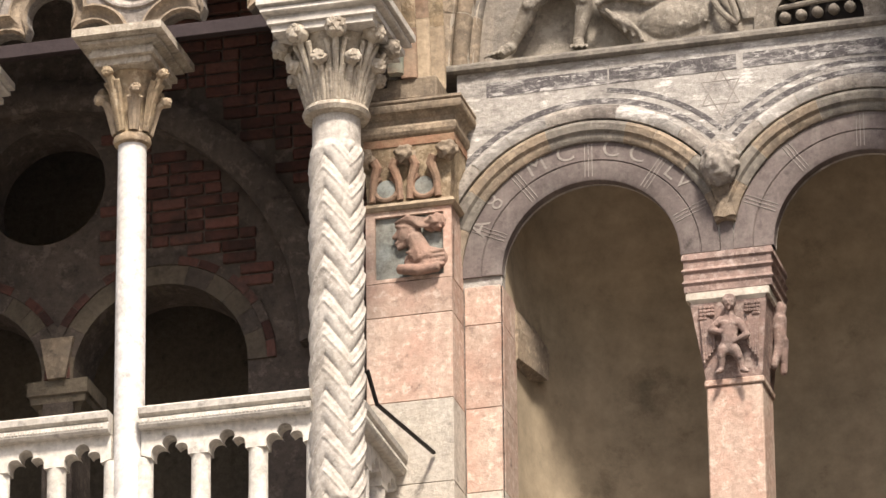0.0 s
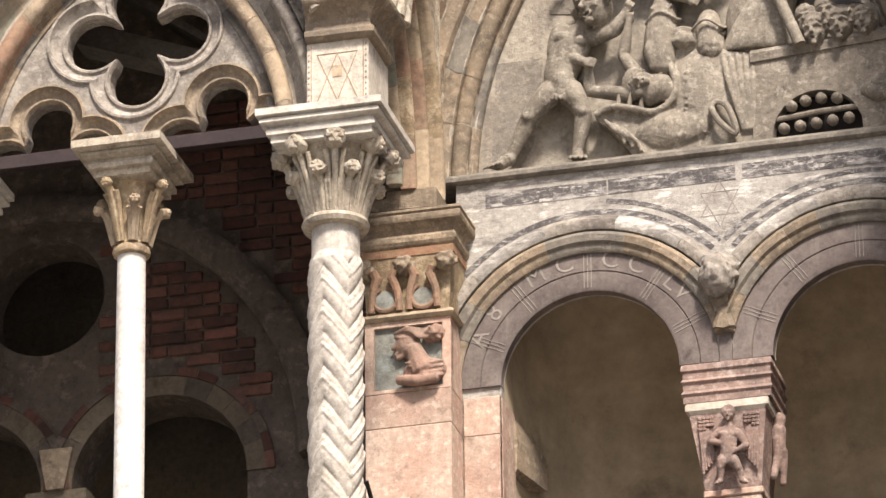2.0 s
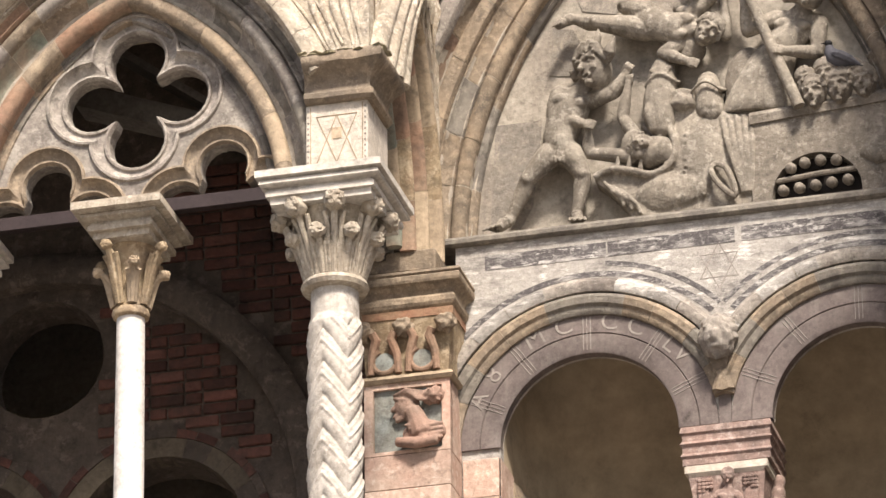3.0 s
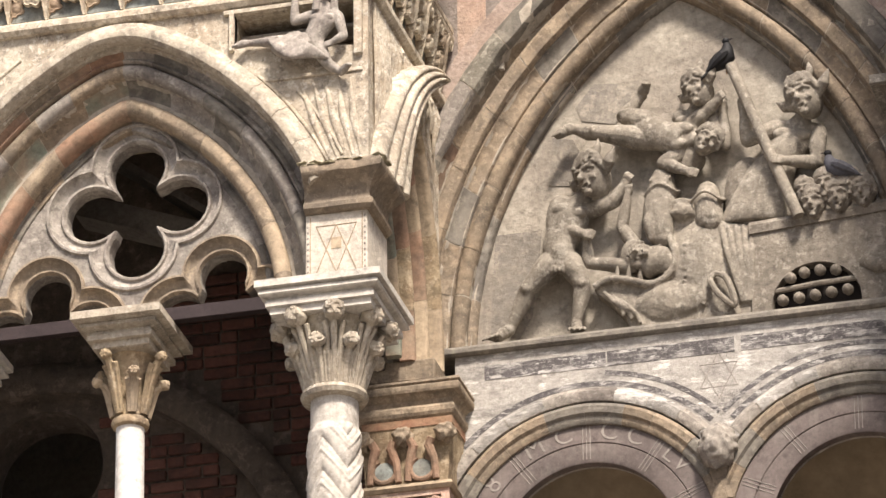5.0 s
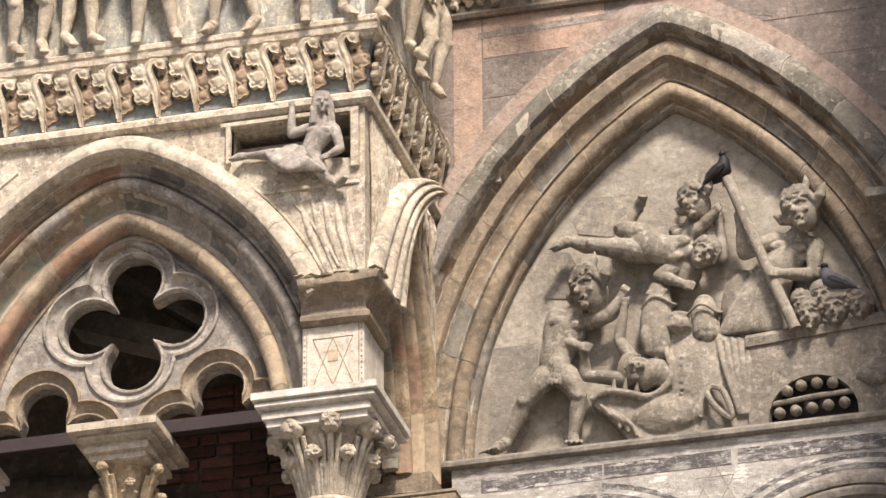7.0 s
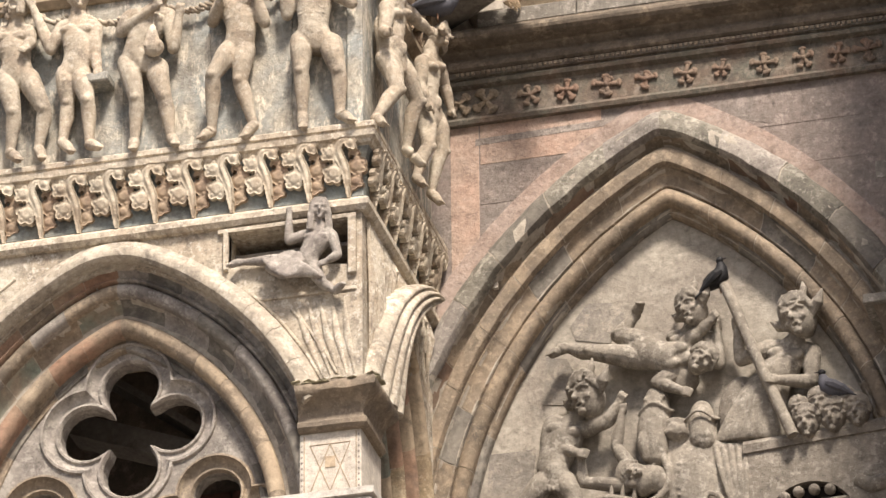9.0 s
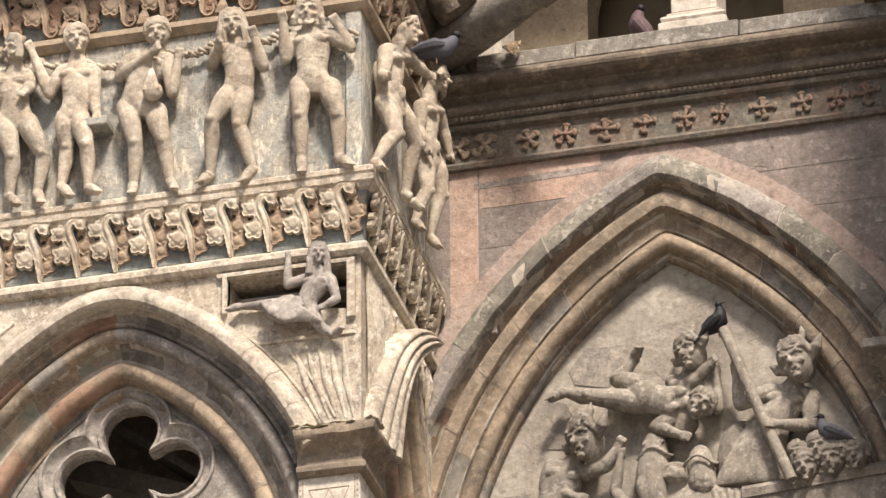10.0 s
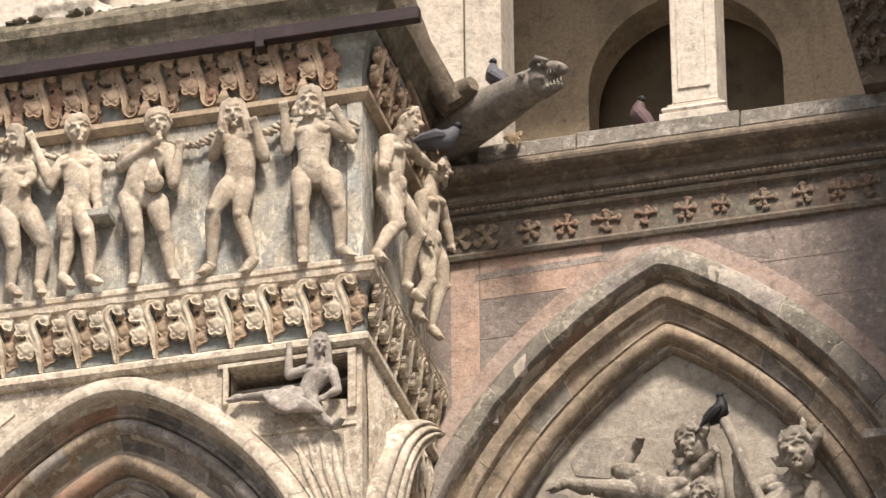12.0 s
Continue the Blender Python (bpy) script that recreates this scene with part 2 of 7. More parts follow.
def lathe(profile, cx, cy, segs=32, bm=None):
    """profile: (radius, z) from bottom to top."""
    return loft([[(cx + r * math.cos(2 * math.pi * i / segs), cy + r * math.sin(2 * math.pi * i / segs), z) for i in range(segs)] for r, z in profile], bm=bm)


def capsule(bm, p, q, r, s=None, segs=10):
    """A tapered limb with round ends from p (radius r) to q (radius s)."""
    p, q, s = Vector(p), Vector(q), r if s is None else s
    d = q - p
    if d.length < 1e-5:
        d = Vector((0, 0, 1e-4))
    a = d.normalized()
    u = a.orthogonal().normalized()
    w = a.cross(u)
    rings = []
    for c, rad, angs in ((p, r, (-85, -55, -25)), (q, s, (25, 55, 85))):
        for g in angs:
            rr, off = rad * math.cos(radians(g)), rad * math.sin(radians(g))
            rings.append([c + a * off + (u * math.cos(2 * math.pi * i / segs) + w * math.sin(2 * math.pi * i / segs)) * rr for i in range(segs)])
    return loft(rings, bm=bm)


def blob(bm, c, rx, ry, rz, seed=None, lumps=0.0, sub=2):
    got = bmesh.ops.create_icosphere(bm, subdivisions=sub, radius=1.0)["verts"]
    for v in got:
        k = 1 + (lumps * noise.noise(v.co * 2.2 + Vector((seed or 0, 3, 1))) if lumps else 0)
        v.co = Vector((c[0] + v.co.x * rx * k, c[1] + v.co.y * ry * k, c[2] + v.co.z * rz * k))
    return bm


def tube(bm, pts, radii, segs=8, flat=1.0):
    """A tapered tube through points; flat squeezes it along y."""
    pts = [Vector(p) for p in pts]
    rings = []
    for i, p in enumerate(pts):
        a = (pts[min(i + 1, len(pts) - 1)] - pts[max(i - 1, 0)]).normalized()
        u = a.cross(Vector((0, 1, 0)))
        u = u.normalized() if u.length > 1e-4 else Vector((1, 0, 0))
        w = a.cross(u)
        rings.append([p + u * math.cos(2 * math.pi * k / segs) * radii[i] + w * math.sin(2 * math.pi * k / segs) * radii[i] * flat for k in range(segs)])
    return loft(rings, bm=bm)


def skin_smooth(ob, voxel=0.013, smooth=4):
    m = ob.modifiers.new("skin", "REMESH")
    m.mode, m.voxel_size, m.use_smooth_shade = "VOXEL", voxel, True
    s = ob.modifiers.new("soften", "SMOOTH")
    s.factor, s.iterations = 0.5, smooth
    return ob


def spline(pts, n):
    """n + 1 points of a smooth curve through pts."""
    pts = [Vector(p) for p in pts]
    out = []
    for i in range(n + 1):
        f = i / n * (len(pts) - 1)
        a = min(int(f), len(pts) - 2)
        f -= a
        p0, p1, p2, p3 = pts[max(0, a - 1)], pts[a], pts[a + 1], pts[min(len(pts) - 1, a + 2)]
        out.append(0.5 * (2 * p1 + (p2 - p0) * f + (2 * p0 - 5 * p1 + 4 * p2 - p3) * f * f + (3 * p1 - p0 - 3 * p2 + p3) * f ** 3))
    return out


def plate(outer, holes, y0, y1, side=None, bm=None):
    """A slab with openings in the facade's plane (x, z), from y0 (front) to y1 (back); side=True: in the plane (y, z), from x=y0 to x=y1."""
    bm = bm or bmesh.new()
    loops = [outer, *holes]
    flat = [p for lp in loops for p in lp]
    flat_bm = bmesh.new()
    corner = [flat_bm.verts.new((p[0], p[1], 0)) for p in flat]
    flat_bm.verts.index_update()
    start = 0
    edges = []
    for lp in loops:
        edges += [flat_bm.edges.new((corner[start + i], corner[start + (i + 1) % len(lp)])) for i in range(len(lp))]
        start += len(lp)
    bmesh.ops.triangle_fill(flat_bm, edges=edges, use_beauty=True)
    tris = [[v.index for v in f.verts] for f in flat_bm.faces]
    flat_bm.free()
    at = (lambda p, d: (d, p[0], p[1])) if side else (lambda p, d: (p[0], d, p[1]))
    f = [bm.verts.new(at(p, y0)) for p in flat]
    b = [bm.verts.new(at(p, y1)) for p in flat]
    for i, j, k in tris:
        for vs in ((f[i], f[j], f[k]), (b[k], b[j], b[i])):
            if len(set(vs)) == 3:
                try:
                    bm.faces.new(vs)
                except ValueError:
                    pass
    o = 0
    for lp in loops:
        for i in range(len(lp)):
            j = (i + 1) % len(lp)
            bm.faces.new((f[o + i], f[o + j], b[o + j], b[o + i]))
        o += len(lp)
    return bm


BLUNT = {(0.984, 1.483): (0.05, 0.6), (1.30, 2.2746): (0.02, 0.12)}


def arch_point(cx, zs, a, h, n, s, half):
    """A point of a pointed (or, with a == h, round) arch widened by n: s runs from the springing (0) to the crown (1); half: 1 right, -1 left."""
    r = (a * a + h * h) / (2 * a)
    off = r - a
    end = math.acos(max(-1.0, min(1.0, off / (r + n))))
    g = s * end
    du, z = (r + n) * math.cos(g) - off, zs + (r + n) * math.sin(g)
    c0, c1 = BLUNT.get((a, h), (0.0, 0.0))
    c = c0 + c1 * max(0.0, n)
    if c and du < c:
        z -= 0.5 * c * (1 - du / c) ** 2 / math.tan(end)
    return cx + half * du, z


def arch_line(cx, zs, a, h, n=0.0, segs=24):
    """Right springing to crown to left springing."""
    right = [arch_point(cx, zs, a, h, n, i / segs, 1) for i in range(segs + 1)]
    left = [arch_point(cx, zs, a, h, n, 1 - i / segs, -1) for i in range(1, segs + 1)]
    return right + left


def arch_block(cx, zs, a, h, prof, s0, s1, half, segs=4, side=None):
    """One voussoir: prof is a closed outline of (n outward, depth); depth is y, or x where side is set."""
    rings = []
    for i in range(segs + 1):
        s = s0 + (s1 - s0) * i / segs
        ring = []
        for n, d in prof:
            u, z = arch_point(cx, zs, a, h, n, s, half)
            ring.append((d, u, z) if side else (u, d, z))
        rings.append(ring)
    return loft(rings)


def roll(n, d, r, back, k=7, side=1):
    """A half-round moulding profile centred at n, bulging out of depth d (towards -y for side=1) and closed at depth back."""
    pts = [(n + r * math.cos(math.pi * i / (k - 1)), d - side * r * math.sin(math.pi * i / (k - 1))) for i in range(k)]
    return pts + [(n - r, back), (n + r, back)]


def voussoirs(name, parent, mats, cx, zs, a, h, prof, count, s0=0.0, s1=1.0, halves=(1, -1), gap=0.004, segs=4, side=None, label="", joint=None, wear=0.0025):
    """A ring of stones, with a mortar core that shows, a little sunk, in the joints."""
    mn, md = sum(n for n, d in prof) / len(prof), sum(d for n, d in prof) / len(prof)
    size = max(max(abs(n - mn), abs(d - md)) for n, d in prof)
    back = -0.004 if side else 0.004
    core = [(mn + (n - mn) * (1 - 0.0025 / size), d + back if abs(d - md) > 0.0 and (d - md) * back < 0 else d - 0.001) for n, d in prof]
    for half in halves:
        part("mortar_joint", arch_block(cx, zs, a, h, core, s0 + 0.002, s1, half, count * segs, side), joint or M_MORTAR, parent, "", True)
        cut = [0.0] + [i + random.uniform(-0.16, 0.16) for i in range(1, count)] + [float(count)]
        for i in range(count):
            u, w = s0 + (s1 - s0) * cut[i] / count, s0 + (s1 - s0) * cut[i + 1] / count
            g = gap if i < count - 1 else 0.0
            stone_bm = rough_up(arch_block(cx, zs, a, h, prof, u + g / 2, w - g / 2, half, segs, side), wear, 7.0, i * 0.7 + half)
            part(name, stone_bm, mats[(i * 7 + (half > 0) * 3) % len(mats)], parent, label, True)


def course(path, prof, closed=False):
    """A moulding run along a plan path of (x, y), with a profile of (outward, z): outward is to the right-hand side of the path's run."""
    rings = []
    n = len(path)
    for i, p in enumerate(path):
        p = Vector(p)
        d0 = (p - Vector(path[i - 1])).normalized() if i else None
        d1 = (Vector(path[i + 1]) - p).normalized() if i < n - 1 else None
        n0 = Vector((d0.y, -d0.x)) if d0 else None
        n1 = Vector((d1.y, -d1.x)) if d1 else None
        if n0 and n1:
            m = (n0 + n1)
            m = m / m.dot(n0)
        else:
            m = n0 or n1
        rings.append([(p.x + m.x * o, p.y + m.y * o, z) for o, z in prof])
    return loft(rings)


# ---- setting: ground and the great walls ----
def ground_sheet():
    bm = bmesh.new()
    bmesh.ops.create_grid(bm, x_segments=2, y_segments=2, size=900)
    return tagged(link("ground", bm, M_PAVING), "grey stone paving of the square", "ground", kind="structure")


ground_sheet()

XS, YF = 0.01, -1.60          # the porch's side and front faces
BAY, COL_Y = -1.50, -1.32     # middle of the porch's first bay; axis of its columns
COLS = (-0.275, -2.725, -5.175)
SPRING, ARCH_Z, SPAN, RISE = 16.10, 15.98, 0.984, 1.483
SIDE_MID, SIDE_SPAN, SIDE_RISE = -0.80, 0.42, 1.20


def structure(name, bm, mat, label, category="wall", smooth=False):
    return tagged(link(name, bm, mat, None, "", smooth), label, category, kind="structure")


def arcade_wall():
    """The wall of the twin arches, with one run of openings above the sill."""
    line = [(0.358, 12.0), (0.358, 14.92)]
    for cx in (0.897, 2.525, 4.153):
        line += [(2 * cx - x, z) for x, z in arch_line(cx, 14.92, 0.538, 0.538, 0, 16)]
    line += [(4.70, 12.0)]
    outer = [(0.10, 0.0), (0.10, 16.24), (9.0, 16.24), (9.0, 0.0)]
    return structure("wall_arcade", plate(outer, [line], 0.0, 0.08), M_WHITEWASH, "flaking whitewashed stone wall over the twin arches")


arcade = arcade_wall()


def tympanum_wall():
    hole = [(x, z) for x, z in arch_line(1.481, 16.296, 1.30, 2.2746, 0.50, 24) if z > 16.26]
    hole = [(hole[0][0], 16.25)] + hole + [(hole[-1][0], 16.25)]
    outer = [(-0.30, 16.25)] + hole[::-1] + [(9.0, 16.25), (9.0, 19.32), (-0.30, 19.32)]
    return structure("wall_upper", plate(outer, [], 0.0, 0.45), M_WALL, "weathered rose stone wall round the pointed arch")


upper_wall = tympanum_wall()
field = [(x, z) for x, z in arch_line(1.481, 16.296, 1.30, 2.2746, 0.12, 24) if z > 16.26]
structure("wall_tympanum", plate([(field[0][0], 16.2)] + field + [(field[-1][0], 16.2)], [], 0.22, 0.4), M_TYMP, "stained grey-buff ground of the carved lunette")

# wall behind the porch, with its round window and two lunettes
ocu = [(-2.56 + 0.385 * math.cos(g / 20 * math.pi), 15.94 + 0.385 * math.sin(g / 20 * math.pi)) for g in range(40)]


def lunette_hole(cx):
    return [(cx + 0.548, 13.0)] + arch_line(cx, 14.66, 0.548, 0.548, 0, 12) + [(cx - 0.548, 13.0)]


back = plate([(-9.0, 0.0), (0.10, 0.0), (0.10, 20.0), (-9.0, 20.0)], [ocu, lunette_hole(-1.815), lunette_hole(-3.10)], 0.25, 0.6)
# The dark wall colour includes the shade of the porch.
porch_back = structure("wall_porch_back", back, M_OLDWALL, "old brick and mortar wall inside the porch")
# Closes the openings with a dark sheet standing in for the unlit room.
structure("wall_recess", plate([(-9.0, 12.0), (0.3, 12.0), (0.3, 20.0), (-9.0, 20.0)], [], 1.3, 1.4), M_SHADE, "plaster wall behind the porch openings, darkened as shade")
def passage_vault():
    """Back wall, rounded end and vault of the passage: one smooth plastered sweep."""
    plan = [(0.345, 0.29), (0.35, 0.45), (0.37, 0.65), (0.43, 0.88), (0.54, 1.08), (0.72, 1.24), (0.95, 1.32), (1.25, 1.36), (1.7, 1.38), (3.0, 1.38), (5.5, 1.38), (9.0, 1.38)]
    rings = []
    for i in range(22):
        z = 12.0 + 2.4 * i / 8 if i <= 8 else 14.4 + 1.55 * math.sin(radians((i - 8) / 13 * 90))
        k = 1.0 if i <= 8 else max(0.02, math.cos(radians((i - 8) / 13 * 90)))
        rings.append([(x, 0.285 + (y - 0.285) * k, z) for x, y in plan])
    bm = loft(rings, closed=False)
    ob = structure("wall_gallery_back", bm, M_PLASTER, "smooth olive plaster back wall and vault of the arcade passage", smooth=True)
    ob.data.polygons.foreach_set("use_smooth", [True] * len(ob.data.polygons))


passage_vault()
for cx in (0.897, 2.525):
    bm = loft([[(cx + math.cos(g) * r, y, 14.92 + math.sin(g) * r) for r, y in ((0.537, 0.06), (0.56, 0.06), (0.80, 0.30), (0.76, 0.30))] for g in [math.pi * (i / 32) for i in range(33)]])
    part("arch_lining", bm, M_PLASTER, arcade, "olive plaster lining of the arch", True)
structure("floor_passage", box(0.1, 9, 0.0, 1.7, 11.8, 12.0), M_PAVING, "stone floor of the arcade passage", "floor")
structure("floor_porch", box(-5.6, XS, YF + 0.1, 0.25, 12.5, 12.75), M_PAVING, "stone floor of the porch", "floor")
structure("wall_porch_base", plate([(-5.6, 0.0), (XS, 0.0), (XS, 12.5), (-5.6, 12.5)], [], YF + 0.1, 0.0), M_CREAM, "plain stone body below the porch")
structure("ceiling_porch", box(-5.6, 0.0, YF + 0.45, 0.25, 18.0, 18.1), M_PLASTER, "grey plaster ceiling inside the porch", "ceiling")


# ---- the porch's front and side walls above the columns ----
def porch_front():
    pts = []
    for bay in (BAY, BAY - 2.45):
        run = [(x, z) for x, z in arch_line(bay, ARCH_Z, SPAN, RISE, 0.30, 20) if z > 16.52]
        pts += [(run[0][0], 16.5)] + run + [(run[-1][0], 16.5)]
    outer = [(XS, 16.5)] + pts + [(-5.6, 16.5), (-5.6, 20.0), (XS, 20.0)]
    niche = [(-0.80, 17.66), (-0.07, 17.57), (-0.07, 17.86), (-0.80, 17.86)]
    niche2 = [(x - 2.45, z) for x, z in niche]
    return structure("wall_porch_front", plate(outer, [niche, niche2], YF, YF + 0.42), M_CREAM, "carved cream stone front of the porch")


front_wall = porch_front()
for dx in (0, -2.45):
    # Dark slab in the cream wall stands in for the panel's inner shade.
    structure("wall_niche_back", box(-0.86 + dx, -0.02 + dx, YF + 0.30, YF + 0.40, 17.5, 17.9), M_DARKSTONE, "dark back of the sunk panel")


def porch_side():
    run = [(y, z) for y, z in arch_line(SIDE_MID, SPRING, SIDE_SPAN, SIDE_RISE, 0.28, 20) if z > 16.52]
    outer = [(0.0, 16.5), (run[0][0], 16.5)] + run + [(run[-1][0], 16.5), (YF + 0.42, 16.5), (YF + 0.42, 20.0), (0.0, 20.0)]
    return structure("wall_porch_side", plate(outer, [], XS, XS - 0.40, True), M_CREAM, "carved cream stone side of the porch")


side_wall = porch_side()

# ---- the arches of the porch, block by block ----
ORDERS = (
    ("hood_stone", [(0.315, -1.60), (0.315, -1.675), (0.335, -1.70), (0.37, -1.705), (0.40, -1.69), (0.415, -1.665), (0.445, -1.65), (0.455, -1.60), (0.455, -1.5), (0.315, -1.5)], 6, (M_HOODP,), (M_HOODP,)),
    ("arch_stone", [(0.225, -1.555), (0.235, -1.57), (0.248, -1.56), (0.262, -1.535), (0.285, -1.545), (0.31, -1.58), (0.322, -1.63), (0.322, -1.40), (0.225, -1.40)], 6, (M_FGREY, M_GREY), (M_RUST, M_FTAN, M_RUST)),
    ("arch_stone", roll(0.178, -1.525, 0.043, -1.40, 9), 6, (M_GREY, M_FGREY, M_GREY), (M_FTAN, M_GREY)),
    ("arch_stone", [(0.035, -1.425), (0.055, -1.425), (0.09, -1.435), (0.12, -1.465), (0.14, -1.51), (0.14, -1.36), (0.035, -1.36)], 6, (M_GREY, M_FGREY), (M_GREEN, M_GREEN, M_GREEN, M_FTAN)),
    ("arch_stone", roll(-0.018, -1.43, 0.053, -1.32, 9), 6, (M_FTAN, M_TAN, M_FTAN), (M_RUST, M_FTAN, M_RUST)),
    ("arch_stone", [(-0.135, -1.34), (-0.125, -1.375), (-0.105, -1.375), (-0.085, -1.36), (-0.065, -1.38), (-0.065, -1.32), (-0.135, -1.32)], 6, (M_FGREY, M_GREY), (M_FTAN, M_FGREY)),
)


def side_hood():
    """The bold three-roll hood over the near half of the side arch, swept from its outer to its inner edge."""
    outer = spline([(0.02, -1.60, 16.76), (0.05, -1.48, 17.04), (0.07, -1.33, 17.30), (0.09, -1.14, 17.55), (0.115, -0.86, 17.77), (0.14, -0.62, 17.88), (0.16, -0.46, 17.88)], 30)
    inner = spline([(0.10, -1.08, 16.78), (0.10, -1.03, 17.00), (0.11, -1.00, 17.18), (0.12, -0.90, 17.40), (0.135, -0.78, 17.58), (0.15, -0.56, 17.76), (0.16, -0.46, 17.83)], 30)
    rings = []
    for a, b in zip(outer, inner):
        ring = []
        for k in range(31):
            f = k / 30
            swell = 0.030 * abs(math.sin(4 * math.pi * f)) ** 0.7 + 0.03 * math.sin(math.pi * f)
            p = a.lerp(b, f)
            ring.append((p.x + swell, p.y, p.z))
        ring += [(b.x - 0.16, b.y, b.z), (a.x - 0.16, a.y, a.z)]
        rings.append(ring)
    for k in range(5):
        part("hood_stone", loft(rings[k * 6:k * 6 + 7]), M_HOODP if k % 2 else M_CREAM, side_wall, smooth=True)


def porch_arches():
    for bay in (BAY, BAY - 2.45):
        for name, prof, count, plain_half, painted_half in ORDERS:
            low = 0.29 if max(n for n, d in prof) > 0.3 else 0.0
            for half, mats in ((1, plain_half), (-1, painted_half)):
                voussoirs(name, front_wall, mats, bay, ARCH_Z, SPAN, RISE, prof, count + 1, low, 1.0, (half,), gap=0.0018, segs=6)
    # the side arch: a bold three-roll hood on the near half, slim shafts on the half that runs down the wall
    side_hood()
    for n, x, r, m in ((0.26, 0.03, 0.036, (M_OCHRE, M_TAN)), (0.155, -0.03, 0.032, (M_RUST, M_TAN)), (0.06, -0.09, 0.034, (M_OCHRE, M_RUST)), (-0.03, -0.15, 0.03, (M_TAN, M_GREEN))):
        voussoirs("shaft_stone", side_wall, m, SIDE_MID, SPRING, SIDE_SPAN, SIDE_RISE, roll(n, x, r, x - 0.06, 9, -1), 4, 0.0, 1.0, (1,), gap=0.0016, segs=6, side=True)
        voussoirs("hollow_stone", side_wall, (M_GREEN, M_FGREY), SIDE_MID, SPRING, SIDE_SPAN, SIDE_RISE, [(n - 0.080, x - 0.17), (n - 0.02, x - 0.13), (n - 0.02, x - 0.22), (n - 0.080, x - 0.22)], 4, 0.0, 1.0, (1,), gap=0.0016, segs=6, side=True)


porch_arches()
structure("trim_impost", rough_up(box(-0.36, 0.06, -0.33, 0.0, 15.97, 16.105, 0.01), 0.006, 9), M_FTAN, "brown weathered block under the side arch", "trim")


# ---- tracery ----
def foil(cx, cz, d, r, k=16):
    """Outline of four round lobes set at distance d, with pointed cusps between them."""
    if r > d * 0.70711:
        q = (2 * d + math.sqrt(max(0.0, 4 * d * d - 8 * (d * d - r * r)))) / 4
        half, tip = math.atan2(q, q - d), q
    else:
        half, tip = radians(138), 0.118 + 0.6 * max(0.0, r - 0.168)
    pts = []
    for j in range(4):
        c, s = math.cos(j * math.pi / 2), math.sin(j * math.pi / 2)
        arc = [(d + r * math.cos(g), r * math.sin(g)) for g in [-half + 2 * half * (i + 0.5) / k for i in range(k)]] + [(tip, tip)]
        pts += [(cx + x * c - z * s, cz + x * s + z * c) for x, z in arc]
    return pts


def light_head(cx, z0, off=0.0, k=8):
    """Cusped head of a light, from its left foot over the top lobe to its right foot."""
    top, r = (0.0, 0.265), 0.142 + off
    sx, sr = 0.262, 0.145 + off
    sz = 0.035
    # where the side lobe and the top lobe meet
    ax, az = sx, sz - top[1]
    dist = math.hypot(ax, az)
    al = (r * r - sr * sr + dist * dist) / (2 * dist)
    hh = math.sqrt(max(0.0, r * r - al * al))
    ux, uz = ax / dist, az / dist
    mx, mz = ux * al + uz * -hh * -1, top[1] + uz * al + ux * hh
    if hh > 0:
        c1 = (ux * al - uz * hh, top[1] + uz * al + ux * hh)
        c2 = (ux * al + uz * hh, top[1] + uz * al - ux * hh)
        mx, mz = max(c1, c2, key=lambda c: c[0] + c[1])
    g0, g1 = 0.0, math.atan2(mz - sz, mx - sx)
    right = [(sx + sr * math.cos(g), sz + sr * math.sin(g)) for g in [g0 + (g1 - g0) * i / k for i in range(k + 1)]]
    t0 = math.atan2(mz - top[1], mx)
    arc = [(r * math.cos(g), top[1] + r * math.sin(g)) for g in [t0 + (math.pi - 2 * t0) * i / (2 * k) for i in range(2 * k + 1)]]
    half = [(right[0][0], 0.0)] + right + arc[1:-1] + [(-x, z) for x, z in right[::-1]] + [(-right[0][0], 0.0)]
    return [(cx + x, z0 + z) for x, z in half[::-1]]


def tracery(bay):
    t = thing("tracery_window", "pierced grey stone tracery with a four-lobed opening over two cusped arches", "tracery", "tracery windows of the porch")
    z0 = 16.055

    def outline(off):
        rim = [(x, z) for x, z in arch_line(bay, ARCH_Z, SPAN, RISE, -0.09, 18) if z > 16.07]
        foot = [(rim[-1][0], z0)]
        for cx in (bay - 0.515, bay + 0.555):
            foot += [(min(bay + 0.865, max(bay - 0.865, x)), z) for x, z in light_head(cx, z0, off)]
        return rim + foot + [(rim[0][0], z0)]

    hole = lambda off: foil(bay + 0.022, 16.812, 0.265, 0.168 + off)
    part("face_slab", plate(outline(0.085), [hole(0.095)], -1.365, -1.31), M_GREY, t)
    part("core_slab", plate(outline(0.0), [hole(0.0)], -1.318, -1.22), M_GREY, t)
    # stepped and hollow mouldings that run from the face down to the openings
    steps = ((0.112, -1.364), (0.106, -1.384), (0.092, -1.386), (0.084, -1.362), (0.072, -1.346), (0.045, -1.330), (0.032, -1.330), (0.026, -1.344), (0.014, -1.345), (0.004, -1.330), (0.0, -1.315))
    part("foil_moulding", loft([[(x, y, z) for x, z in hole(off)] for off, y in steps], caps=False), M_GREY, t, smooth=True)
    for cx in (bay - 0.515, bay + 0.555):
        rings = [[(x, y, z) for x, z in light_head(cx, z0, off * 0.9)] for off, y in steps]
        part("cusped_moulding", loft(rings, closed=False), M_FTAN, t, smooth=True)
    return t


